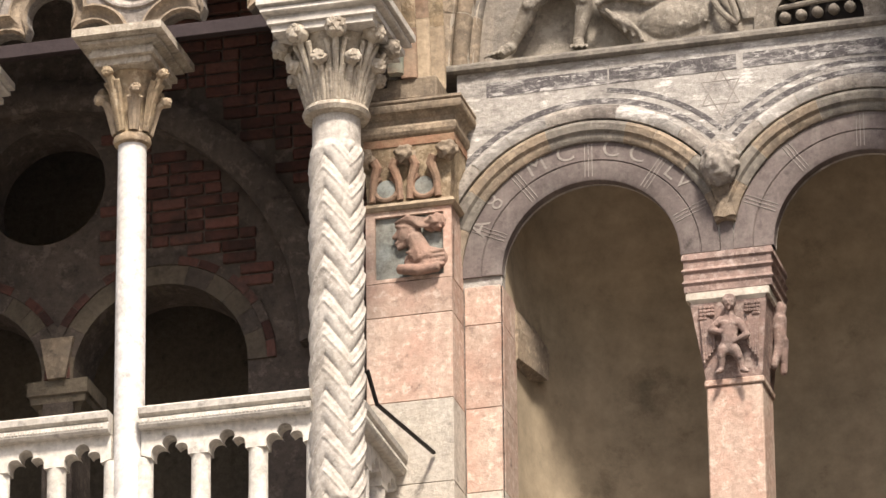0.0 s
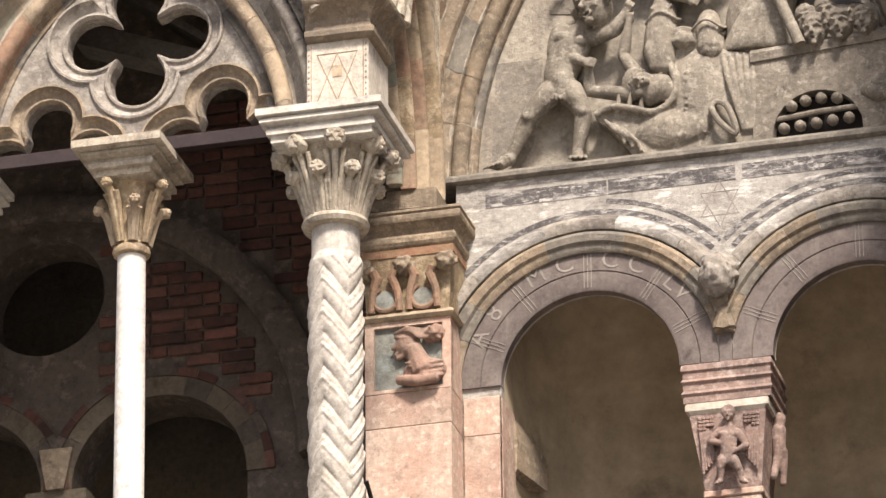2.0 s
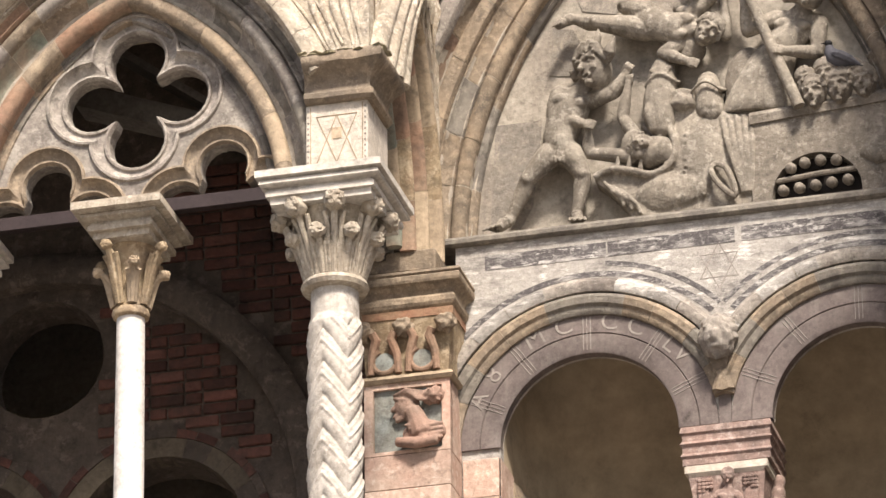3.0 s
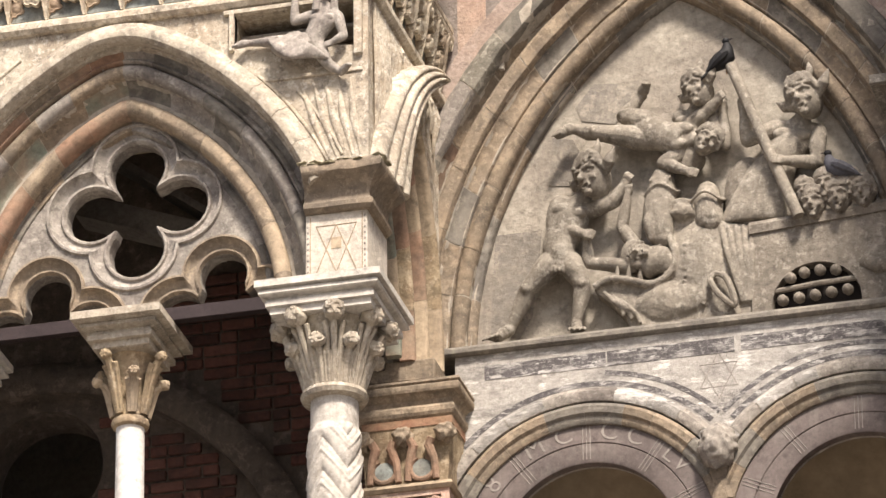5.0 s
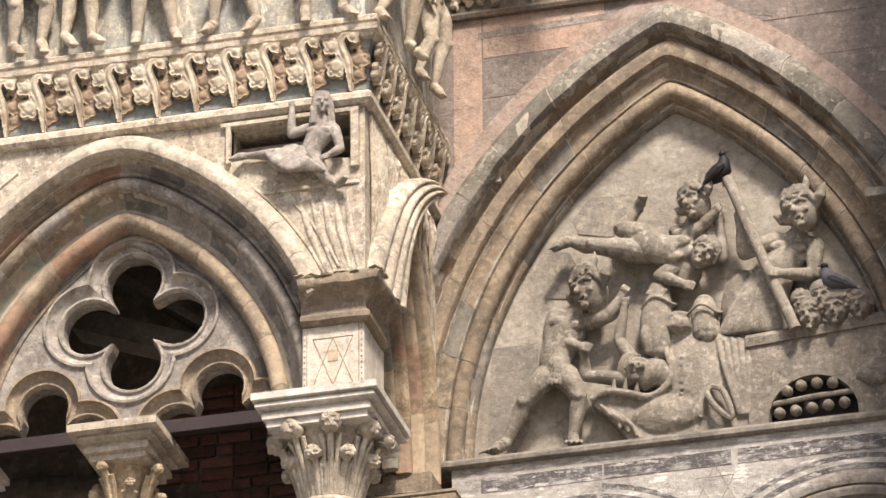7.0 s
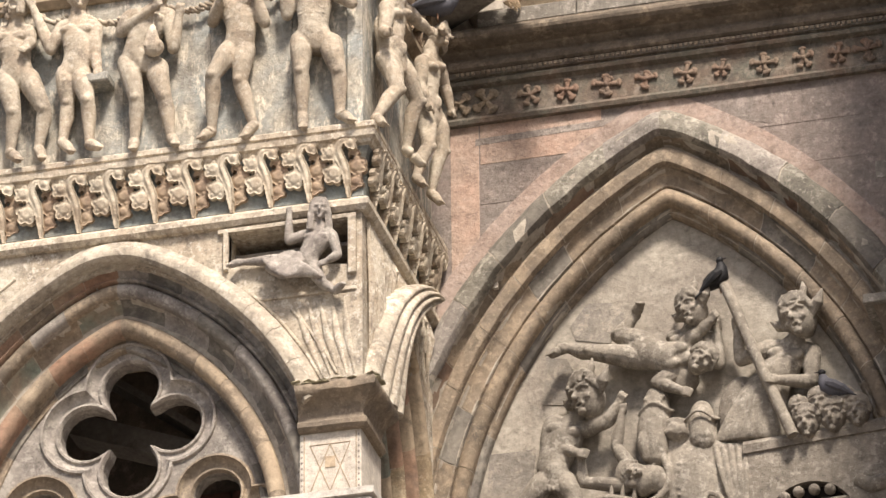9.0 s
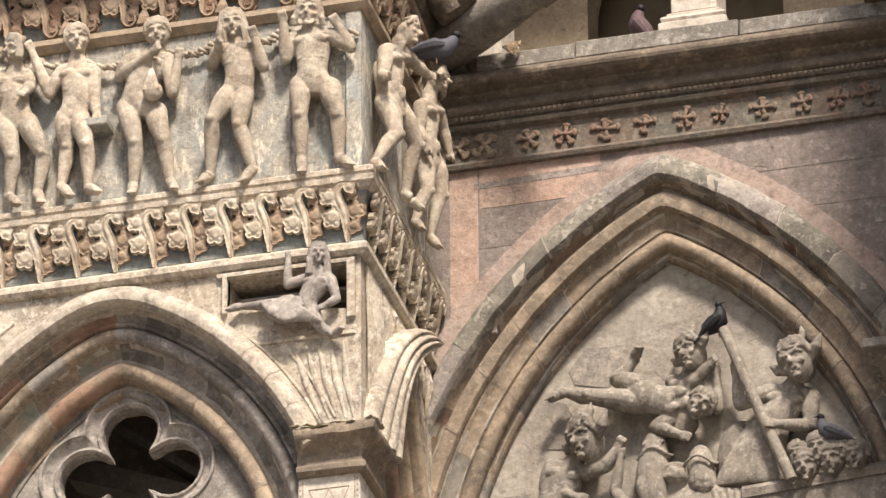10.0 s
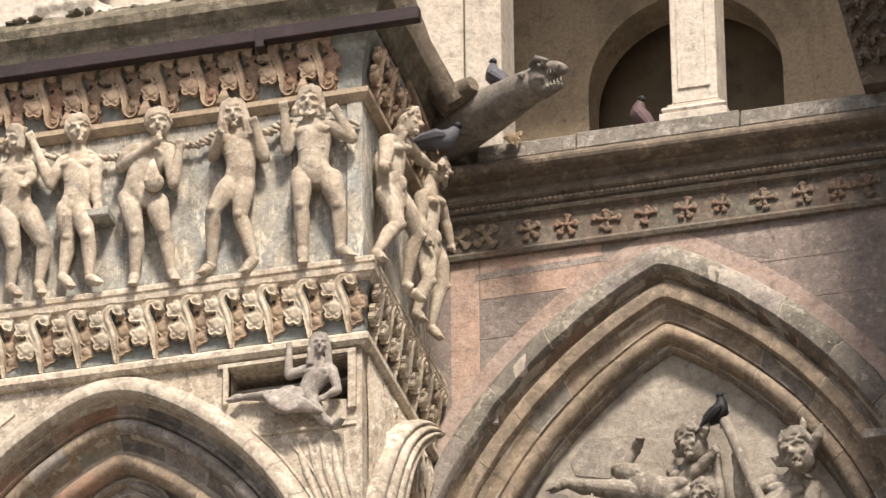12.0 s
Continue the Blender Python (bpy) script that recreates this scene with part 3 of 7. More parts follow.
for bay in (BAY, BAY - 2.45):
    tracery(bay)
    # sloping beams of the porch roof
    for a, b, w in (((-0.42, 17.60), (0.30, 17.06), 0.055), ((-0.60, 17.27), (0.30, 16.93), 0.15)):
        bm = loft([[(bay + x, y, z + e) for y, e in ((-0.62, -w / 2), (-0.62, w / 2), (-0.40, w / 2), (-0.40, -w / 2))] for x, z in (a, b)])
        tagged(link("roof_beam", bm, M_BEAM), "plain grey-brown sloping beam inside the porch", "beam", "beams of the porch")


# ---- columns ----
def square_rings(cx, cy, steps, squeeze=1.0):
    return loft([[(cx - h, cy - h * squeeze, z), (cx + h, cy - h * squeeze, z), (cx + h, cy + h * squeeze, z), (cx - h, cy + h * squeeze, z)] for h, z in steps])


def capital_leaf(bm, cx, cy, ang, z0, z1, r0, r1, out, width, knob):
    """A ribbed stem that climbs the bell and curls out into a knob."""
    rad = lambda r, z: (cx + r * math.cos(ang), cy + r * math.sin(ang), z)
    pts = [rad(r0 + 0.012, z0), rad(r0 + (r1 - r0) * 0.35 + 0.018, z0 + (z1 - z0) * 0.45), rad(r1 + 0.02, z0 + (z1 - z0) * 0.85), rad(r1 + out, z1)]
    tube(bm, pts, [width * 0.7, width, width, width * 0.7], 8)
    if knob:
        c = rad(r1 + out, z1)
        blob(bm, c, knob, knob, knob * 0.92, ang * 9, 0.3, 3)
        for j in range(6):
            g = j * math.pi / 3
            t1, t2 = math.cos(g) * knob * 0.55, math.sin(g) * knob * 0.55
            blob(bm, (c[0] + math.cos(ang) * knob * 0.62 - math.sin(ang) * t1, c[1] + math.sin(ang) * knob * 0.62 + math.cos(ang) * t1, c[2] + t2), knob * 0.36, knob * 0.36, knob * 0.36, sub=1)
        for q in (-1, 1):
            a2 = ang + q * 0.16
            tube(bm, [(cx + (r0 + 0.012) * math.cos(a2), cy + (r0 + 0.012) * math.sin(a2), z0), (cx + (r1 * 0.9 + 0.01) * math.cos(a2), cy + (r1 * 0.9 + 0.01) * math.sin(a2), z0 + (z1 - z0) * 0.7), (cx + (r1 + out * 0.5) * math.cos(ang + q * 0.2), cy + (r1 + out * 0.5) * math.sin(ang + q * 0.2), z0 + (z1 - z0) * 0.86)], [width * 0.5, width * 0.8, width * 0.7], 7)


def spiral_shaft(cx, cy, z0, z1, r):
    """Shaft carved with stacked chevron bands that meet in upright ridges."""
    segs, rows = 96, 420
    rings = []
    for j in range(rows + 1):
        z = z0 + (z1 - z0) * j / rows
        ring = []
        plainness = min(1.0, max(0.0, (z1 - 0.20 - z) / 0.05)) * min(1.0, max(0.0, (z - z0 - 0.10) / 0.03))
        for i in range(segs):
            g = 2 * math.pi * i / segs
            u = ((g + radians(104.0)) / radians(120.0)) % 1.0
            tri = abs(u - 0.5) * 2          # 1 on the ridge that points up, 0 on the ridge that points down
            ph = ((z - tri * 0.20) / 0.205) % 1.0
            d = 0.026 * math.sqrt(max(0.0, 1 - (2 * ph - 1) ** 2)) - 0.015 + 0.006 * math.exp(-((ph - 0.62) / 0.045) ** 2) - 0.006 * math.exp(-((ph - 0.74) / 0.04) ** 2) - 0.005 * math.exp(-((ph - 0.50) / 0.04) ** 2)
            rr = r + d * plainness - 0.010 * (1 - plainness)
            ring.append((cx + rr * math.cos(g), cy + rr * math.sin(g), z))
        rings.append(ring)
    return loft(rings)


def big_capital(t, cx, cy):
    cap = part("capital", lathe([(0.150, 15.42), (0.185, 15.43), (0.197, 15.455), (0.185, 15.482), (0.165, 15.49), (0.165, 15.55), (0.19, 15.70), (0.24, 15.85), (0.275, 15.93)], cx, cy, 40), M_HOODP, t, "carved capital with rosette-tipped leaves", True)
    for tier, (zt, rr, out, knob, count, shift) in enumerate(((15.72, 0.205, 0.05, 0.048, 8, 0.5), (15.875, 0.262, 0.045, 0.064, 8, 0.0))):
        for i in range(count):
            bm = bmesh.new()
            ang = (i + shift) * 2 * math.pi / count + radians(15)
            capital_leaf(bm, cx, cy, ang, 15.49, zt, 0.155, rr, out, 0.020, knob)
            part("leaf", bm, M_HOODP, cap, smooth=True)
    bm = bmesh.new()
    for i in range(32):
        capital_leaf(bm, cx, cy, i * math.pi / 16, 15.49, 15.69, 0.158, 0.195, 0.0, 0.0125, 0)
    part("fluting", bm, M_HOODP, cap, smooth=True)
    part("abacus", square_rings(cx, cy, ((0.28, 15.885), (0.30, 15.888), (0.30, 15.93), (0.322, 15.932), (0.322, 15.965), (0.308, 15.968), (0.308, 15.985), (0.345, 15.992), (0.356, 16.0), (0.352, 16.022), (0.338, 16.025), (0.338, 16.034), (0.374, 16.038), (0.374, 16.08), (0.36, 16.085))), M_WHITE, t, "white moulded marble abacus")


def spiral_column(cx, cy):
    t = thing("spiral_column", "worn white marble column carved with stacked chevrons, with a leafy capital", "column", "columns of the porch")
    part("shaft", spiral_shaft(cx, cy, 12.95, 15.46, 0.149), M_SPIRAL, t, "chevron-carved marble shaft", True)
    part("base", lathe([(0.24, 12.75), (0.24, 12.82), (0.21, 12.86), (0.19, 12.88), (0.2, 12.92), (0.16, 12.96)], cx, cy, 32), M_SPIRAL, t, smooth=True)
    big_capital(t, cx, cy)


def slender_column(cx, cy):
    t = thing("slender_column", "smooth bright white marble column with a small ochre capital", "column", "columns of the porch")
    part("shaft", lathe([(0.088, 12.95), (0.0885, 13.6), (0.087, 14.5), (0.0825, 15.43)], cx, cy, 32), M_SHAFT, t, "smooth white marble shaft", True)
    part("base", lathe([(0.16, 12.75), (0.16, 12.9), (0.125, 12.94), (0.115, 12.97), (0.125, 13.0), (0.09, 13.04)], cx, cy, 24), M_SHAFT, t, smooth=True)
    cap = part("capital", lathe([(0.083, 15.41), (0.105, 15.42), (0.112, 15.44), (0.104, 15.465), (0.088, 15.47), (0.09, 15.56), (0.108, 15.70), (0.15, 15.86)], cx, cy, 24), M_OCHRE, t, "ochre stone capital with curling leaves", True)
    for i in range(8):
        bm = bmesh.new()
        ang = radians(22 + i * 45)
        big = i % 2
        capital_leaf(bm, cx, cy, ang, 15.48, 15.81 if big else 15.70, 0.09, 0.165 if big else 0.125, 0.06 if big else 0.065, 0.026, 0.034)
        part("leaf", bm, M_OCHRE if big else M_TAN, cap, smooth=True)
    part("abacus", square_rings(cx, cy, ((0.155, 15.845), (0.17, 15.85), (0.17, 15.89), (0.195, 15.893), (0.195, 15.925), (0.182, 15.93), (0.182, 15.95), (0.225, 15.965), (0.225, 15.985), (0.212, 15.988), (0.27, 15.998), (0.27, 16.045), (0.25, 16.055)), 1.22), M_HOODP, t, "moulded buff stone abacus")


for x in COLS:
    spiral_column(x, COL_Y)
for bay in (BAY, BAY - 2.45):
    slender_column(bay, COL_Y)


# ---- pedestals over the columns ----
def pedestal(cx):
    t = thing("pedestal_block", "square pale stone block with inlaid star pattern under a mossy cap", "pedestal", "pedestals of the porch")
    x0, x1 = (-0.368, 0.0) if cx == COLS[0] else (cx - 0.19, cx + 0.19)
    part("block", box(x0, x1, -1.60, -1.16, 16.065, 16.50, 0.006), M_PALE, t)
    xm, w, zc = (x0 + x1) / 2, 0.0035, 16.29
    lines = [((-0.12, -0.17), (0.0, 0.13)), ((0.0, 0.13), (0.12, -0.17)), ((-0.12, 0.13), (0.0, -0.17)), ((0.0, -0.17), (0.12, 0.13)), ((-0.12, 0.13), (0.12, 0.13)), ((-0.12, -0.17), (0.12, -0.17)), ((-0.155, -0.20), (-0.155, 0.19)), ((0.155, -0.20), (0.155, 0.19))]
    for a, b in lines:
        part("inlay_line", capsule(bmesh.new(), (xm + a[0], -1.601, zc + a[1]), (xm + b[0], -1.601, zc + b[1]), w, segs=5), M_TAN, t)
    part("inlay_square", box(xm - 0.03, xm + 0.03, -1.604, -1.59, zc - 0.02, zc + 0.05), M_TAN, t)
    for k in range(11):
        for sx in (-0.17, 0.17):
            part("inlay_dot", blob(bmesh.new(), (xm + sx, -1.600, 16.10 + 0.036 * k), 0.007, 0.004, 0.009, sub=1), M_GREY, t)
    path = [(x0 + (x1 - x0) * k / 6, -1.60) for k in range(6)] + [(x1, -1.60), (x1, -1.4), (x1, -1.2)]
    bm = course(path, [(-0.1, 16.49), (0.025, 16.50), (0.045, 16.52), (0.045, 16.55), (0.022, 16.57), (0.018, 16.60), (0.03, 16.64), (0.06, 16.675), (0.095, 16.695), (0.115, 16.715), (0.12, 16.75), (0.10, 16.785), (0.05, 16.805), (-0.1, 16.82)])
    rough_up(bm, 0.012, 7.0, x0)
    part("cap", bm, M_FTAN, t, "brown moulded cap with moss on top", True)
    bm = bmesh.new()
    for i in range(110):
        x, o = random.uniform(x0, x1 + 0.11), random.uniform(-0.1, 0.10)
        blob(bm, (x, YF - o, 16.795 - 0.35 * max(0.0, o - 0.03) + random.uniform(-0.008, 0.012)), random.uniform(0.02, 0.05), 0.035, random.uniform(0.006, 0.011), i, 0.6, 1)
    part("moss", bm, M_DRYMOSS, t, "dry yellow-green moss")


for x in COLS[:2]:
    pedestal(x)

# ---- iron tie bar, gutter ----
tie = link("tie_bar", box(-5.6, -0.3, -1.36, -1.30, 16.055, 16.14, 0.004), M_IRON)
tagged(tie, "dark iron tie bar between the column heads", "tie bar")
tie = link("tie_bar", box(-0.30, -0.24, -1.3, -0.10, 16.055, 16.14, 0.004), M_IRON)
tagged(tie, "dark iron tie bar between the column heads", "tie bar")


# ---- balustrade ----
def rail_run(name, x0, x1, at, n):
    """A run of railing: moulded handrail, scalloped plate and balusters. at maps a place along the run to the plan."""
    t = thing(name, "white marble balustrade with a beaded handrail and scalloped arches", "balustrade", "balustrade of the porch")
    L = x1 - x0
    step = L / n

    def put(bm):
        for v in bm.verts:
            v.co = at(v.co)
        return bm

    part("handrail", put(loft([[(x, d, z) for d, z in ((-0.10, 13.625), (-0.115, 13.64), (-0.115, 13.675), (-0.095, 13.69), (-0.125, 13.705), (-0.13, 13.74), (-0.11, 13.755), (0.11, 13.755), (0.11, 13.625))] for x in (x0, x1)])), M_WHITE, t)
    bm = bmesh.new()
    for i in range(int(L / 0.022)):
        box(x0 + i * 0.022, x0 + i * 0.022 + 0.013, -0.122, -0.10, 13.652, 13.67, bm=bm)
    part("beading", put(bm), M_WHITE, t, "row of small beads")
    pts = [(x0, 13.63), (x0, 13.48)]
    for i in range(n):
        c = x0 + (i + 0.5) * step
        h = step / 2 - 0.06
        foot = [(-h, 13.46), (-h, 13.5)]
        for g in range(0, 7):
            foot.append((-h * 0.62 - h * 0.36 * math.cos(math.pi * g / 7), 13.5 + h * 0.30 * math.sin(math.pi * g / 7)))
        for g in range(0, 7):
            foot.append((-h * 0.42 * math.cos(math.pi * g / 6), 13.54 + h * 0.42 * math.sin(math.pi * g / 6)))
        foot += [(-x, z) for x, z in foot[8:1:-1]] + [(h, 13.46)]
        pts += [(c + x, z) for x, z in foot]
    pts += [(x1, 13.48), (x1, 13.63)]
    part("scalloped_plate", put(plate(pts, [], -0.055, 0.055)), M_WHITE, t)
    for i in range(n + 1):
        x = x0 + i * step
        part("baluster", put(lathe([(0.072, 12.75), (0.072, 12.8), (0.055, 12.83), (0.058, 13.1), (0.056, 13.3), (0.056, 13.47)], x, 0, 12)), M_WHITE, t, smooth=True)


for bay in (BAY, BAY - 2.45):
    rail_run("balustrade", bay + 0.09, bay + 1.10, lambda c: Vector((c.x, COL_Y + c.y, c.z)), 3)
    rail_run("balustrade", bay - 1.10, bay - 0.09, lambda c: Vector((c.x, COL_Y + c.y, c.z)), 3)
rail_run("balustrade", 0.0, 1.02, lambda c: Vector((COLS[0] - c.y, -1.2 + c.x, c.z)), 3)
bm = bmesh.new()
tube(bm, [(-0.12, -1.25, 13.90), (-0.10, -1.12, 13.74), (0.01, -0.29, 13.74)], [0.013, 0.013, 0.013], 8)
tagged(link("iron_stay", bm, M_RUBBER, smooth=True), "thin black iron stay from the column to the wall", "stay")


# ---- cornices and frieze of the porch ----
PLAN = [(-5.6, YF), (XS, YF), (XS, 0.0)]
lower_cornice = structure("cornice_lower", course(PLAN, [(-0.05, 17.90), (0.03, 17.905), (0.055, 17.93), (0.055, 17.965), (0.03, 17.99), (0.004, 18.0), (0.004, 18.12), (0.02, 18.24), (0.055, 18.315), (0.075, 18.325), (0.085, 18.345), (0.105, 18.355), (0.11, 18.39), (0.092, 18.396), (0.092, 18.412), (0.104, 18.416), (0.106, 18.445), (0.09, 18.458), (-0.05, 18.462)]), M_CREAM, "cream stone ledge with a hollow full of curled leaves", "cornice")
structure("wall_frieze_ground", course(PLAN, [(-0.02, 18.42), (0.004, 18.42), (0.004, 19.58), (-0.02, 19.58)]), M_FRIEZE, "faded blue-grey and cream ground of the figure frieze")
frieze_top = structure("cornice_frieze", course(PLAN, [(-0.03, 19.555), (0.02, 19.56), (0.045, 19.585), (0.06, 19.60), (0.06, 19.635), (0.03, 19.65), (-0.03, 19.655)]), M_TAN, "narrow moulded stone band over the frieze", "cornice")
upper_ground = structure("cornice_upper", course(PLAN, [(-0.03, 19.66), (0.004, 19.66), (0.01, 19.80), (0.05, 19.97), (0.09, 20.02), (0.09, 20.06), (-0.03, 20.06)]), M_BLUEGROUND, "hollow painted faded blue-green with large leaves", "cornice")
structure("cornice_gutter_ledge", course(PLAN, [(-0.05, 20.06), (0.10, 20.07), (0.13, 20.10), (0.15, 20.16), (0.21, 20.22), (0.22, 20.28), (0.18, 20.35), (-0.3, 20.36)]), M_MOSS, "dark mossy moulded stone ledge", "cornice")
structure("wall_pediment", box(-5.4, -0.2, YF + 0.1, 0.0, 20.3, 22.4), M_PALE, "pale stone wall of the porch gable")
structure("corner_pilaster", box(-0.075, XS + 0.012, YF - 0.022, YF + 0.1, 18.41, 19.56, 0.006), M_FRIEZE, "slim stained corner strip of the frieze", "trim")
for x in (-0.42, -0.93, -1.47, -1.86, -2.25):
    structure("trim_panel_joint", box(x - 0.007, x + 0.007, YF - 0.010, YF + 0.02, 18.41, 19.56, 0.004), M_FRIEZE, "thin upright rib of the frieze", "trim")
g = link("gutter_bar", box(-5.6, 0.42, -1.79, -1.72, 19.975, 20.065, 0.006), M_IRON)
tagged(g, "dark painted iron gutter bar along the porch eaves", "gutter")
part("bracket", box(-0.60, -0.545, -1.795, -1.6, 19.93, 20.07, 0.004), M_IRON, g)


def leaf_sheet(bm, lobes, stem, holes, depth, mat, step=0.0045):
    """A thick leaf sheet on a fine grid: round lobes with scalloped edges round a swelling stem, its rim flared forward."""
    discs = [(p.x, p.z, r) for p, r in stem]
    for x, z, r, a0, a1, n in lobes:
        discs.append((x, z, r * 0.82))
        for k in range(n):
            g = radians(a0 + (a1 - a0) * k / (n - 1))
            discs.append((x + r * 0.66 * math.cos(g), z + r * 0.66 * math.sin(g), r * 0.42))
    dx, dz, dr = (np.array(v)[:, None, None] for v in zip(*discs))
    gx, gz = np.meshgrid(np.arange(-0.15, 0.16, step), np.arange(-0.06, 0.37, step), indexing="ij")
    dist = np.min(np.hypot(gx[None] - dx, gz[None] - dz) - dr, axis=0)
    for x, z, r in holes:
        dist = np.maximum(dist, r - np.hypot(gx - x, gz - z))
    inner = -dist
    rise = 0.026 * np.minimum(1.0, inner / 0.030) + 0.020 * np.exp(-(inner / 0.007) ** 2) + 0.010 * np.exp(-(np.hypot(gx, 0) / 0.02) ** 2)
    front, back = {}, {}
    ok = inner > 0
    cells = [(i, j) for i in range(gx.shape[0] - 1) for j in range(gx.shape[1] - 1) if ok[i:i + 2, j:j + 2].all()]
    for i, j in {(i + a, j + b) for i, j in cells for a in (0, 1) for b in (0, 1)}:
        x, z = gx[i, j], gz[i, j]
        y = depth - 0.30 * z - rise[i, j]
        front[i, j], back[i, j] = bm.verts.new((x, y, z)), bm.verts.new((x, depth - 0.30 * z + 0.035, z))
    todo = set(cells)
    for i, j in cells:
        a, b, c, d = (i, j), (i + 1, j), (i + 1, j + 1), (i, j + 1)
        faces = [bm.faces.new([front[q] for q in (a, b, c, d)])]
        for p, q, beside in ((a, b, (i, j - 1)), (b, c, (i + 1, j)), (c, d, (i, j + 1)), (d, a, (i - 1, j))):
            if beside not in todo:
                faces.append(bm.faces.new((front[q], front[p], back[p], back[q])))
        for f in faces:
            f.material_index = mat


def curled_leaf(s=1.0, mirror=1, reach=1.0, hook=False):
    """A thick acanthus frond: an S-shaped body with two scalloped lobes in front, a curled crest, and a half that turns back into the hollow."""
    bm = bmesh.new()
    rib = [(0.030, 0, -0.035), (0.026, 0, 0.03), (0.022, 0, 0.10), (0.006, 0, 0.17), (-0.018, 0, 0.235), (-0.010, 0, 0.285), (0.022, 0, 0.305), (0.056, 0, 0.292)]
    if hook:
        rib = [(0.098, 0, 0.035), (0.088, 0, -0.010), (0.050, 0, -0.025), (0.024, 0, 0.01)] + rib[2:]
    path = spline(rib, 88)
    stem = [(p, (0.010 if hook else 0.013) + 0.018 * math.sin(math.pi * min(1.0, max(0.0, (i - (20 if hook else 6)) / 80)))) for i, p in enumerate(path)]
    leaf_sheet(bm, ((-0.068, 0.240, 0.060, 75, 285, 4), (-0.052, 0.115, 0.068, 85, 295, 4), (0.060, 0.284, 0.046, -60, 130, 3)), stem, ((-0.064, 0.180, 0.012),), -0.055, 0)
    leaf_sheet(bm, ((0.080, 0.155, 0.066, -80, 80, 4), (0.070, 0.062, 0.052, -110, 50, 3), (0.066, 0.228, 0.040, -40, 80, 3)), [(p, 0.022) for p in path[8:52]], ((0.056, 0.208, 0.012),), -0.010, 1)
    for v in bm.verts:
        v.co = Vector((v.co.x * mirror * s, v.co.y * reach, v.co.z * s))
    ob = link("leaf", bm, M_LEAF, None, "", False)
    ob.data.polygons.foreach_set("use_smooth", [True] * len(ob.data.polygons))
    ob.data.set_sharp_from_angle(angle=radians(65))
    # Back half gets a darker ochre: worn paint, with its shade in the colour.
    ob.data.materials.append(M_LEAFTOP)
    return ob


structure("trim_leaf_hollow", course(PLAN, [(0.0, 18.003), (0.012, 18.005), (0.012, 18.12), (0.028, 18.24), (0.06, 18.31), (0.0, 18.31)]), M_BLUEGROUND, "faded blue-grey hollow behind the curled leaves", "trim")


def leaf_rows():
    first = curled_leaf(1.0, 1, 0.66)
    first.parent = lower_cornice
    first.location = (-0.09, YF - 0.005, 18.03)
    step = 0.237
    for i in range(1, 12):
        c = copy_thing(first, pose(-0.09 - i * step, YF - 0.005, 18.03, 0, 0, random.uniform(-6, 6)))
    for i in range(7):
        copy_thing(first, pose(XS + 0.005, YF + 0.12 + i * 0.225, 18.03, 0, 0, 90))
    up = curled_leaf(1.02, 1, 0.62, True)
    up.parent = upper_ground
    # Rust red behind likewise carries both old paint and the back half's shade.
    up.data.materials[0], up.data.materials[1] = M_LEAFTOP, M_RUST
    up.location = (-0.49, YF - 0.01, 19.69)
    up2 = curled_leaf(0.98, 1, 0.62, True)
    up2.parent = upper_ground
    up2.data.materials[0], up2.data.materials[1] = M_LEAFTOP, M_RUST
    up2.location = (-0.2425, YF - 0.01, 19.69)
    for i in range(1, 6):
        copy_thing(up, pose(-0.49 - i * 0.495, YF - 0.01, 19.69))
        copy_thing(up2, pose(-0.2425 - i * 0.495, YF - 0.01, 19.69))
    for i in range(6):
        copy_thing(up if i % 2 else up2, pose(XS + 0.01, YF + 0.16 + i * 0.25, 19.69, 0, 0, 90))
    for i in range(6):
        bm = bmesh.new()
        x = -0.335 - i * 0.495
        loft([[(x - 0.05, YF - 0.0, 19.66), (x + 0.05, YF - 0.0, 19.66), (x + 0.05, YF - 0.06, 19.66), (x - 0.05, YF - 0.06, 19.66)], [(x - 0.03, YF - 0.03, 19.70), (x + 0.03, YF - 0.03, 19.70), (x + 0.03, YF - 0.07, 19.70), (x - 0.03, YF - 0.07, 19.70)], [(x - 0.004, YF - 0.05, 19.77), (x + 0.004, YF - 0.05, 19.77), (x + 0.004, YF - 0.06, 19.77), (x - 0.004, YF - 0.06, 19.77)]], bm=bm)
        part("bud", bm, M_LEAFTOP, upper_ground)


leaf_rows()

# sloping carved leaves of the spandrel under the sunk panel
bm = course([(-0.86, YF), (-0.02, YF)], [(-0.02, 17.86), (0.03, 17.865), (0.03, 17.89), (-0.02, 17.90)])
structure("trim_panel_top", bm, M_CREAM, "thin frame over the sunk panel", "trim")
structure("trim_panel_side", box(-0.83, -0.80, YF - 0.03, YF + 0.05, 17.62, 17.87, 0.004), M_CREAM, "thin frame of the sunk panel", "trim")
structure("trim_panel_side", box(-0.07, -0.02, YF - 0.03, YF + 0.05, 17.50, 17.87, 0.004), M_CREAM, "thin frame of the sunk panel", "trim")
structure("trim_panel_shelf", box(-0.80, -0.07, YF + 0.12, YF + 0.30, 17.76, 17.785, 0.004), M_GREY, "stone shelf in the sunk panel", "trim")
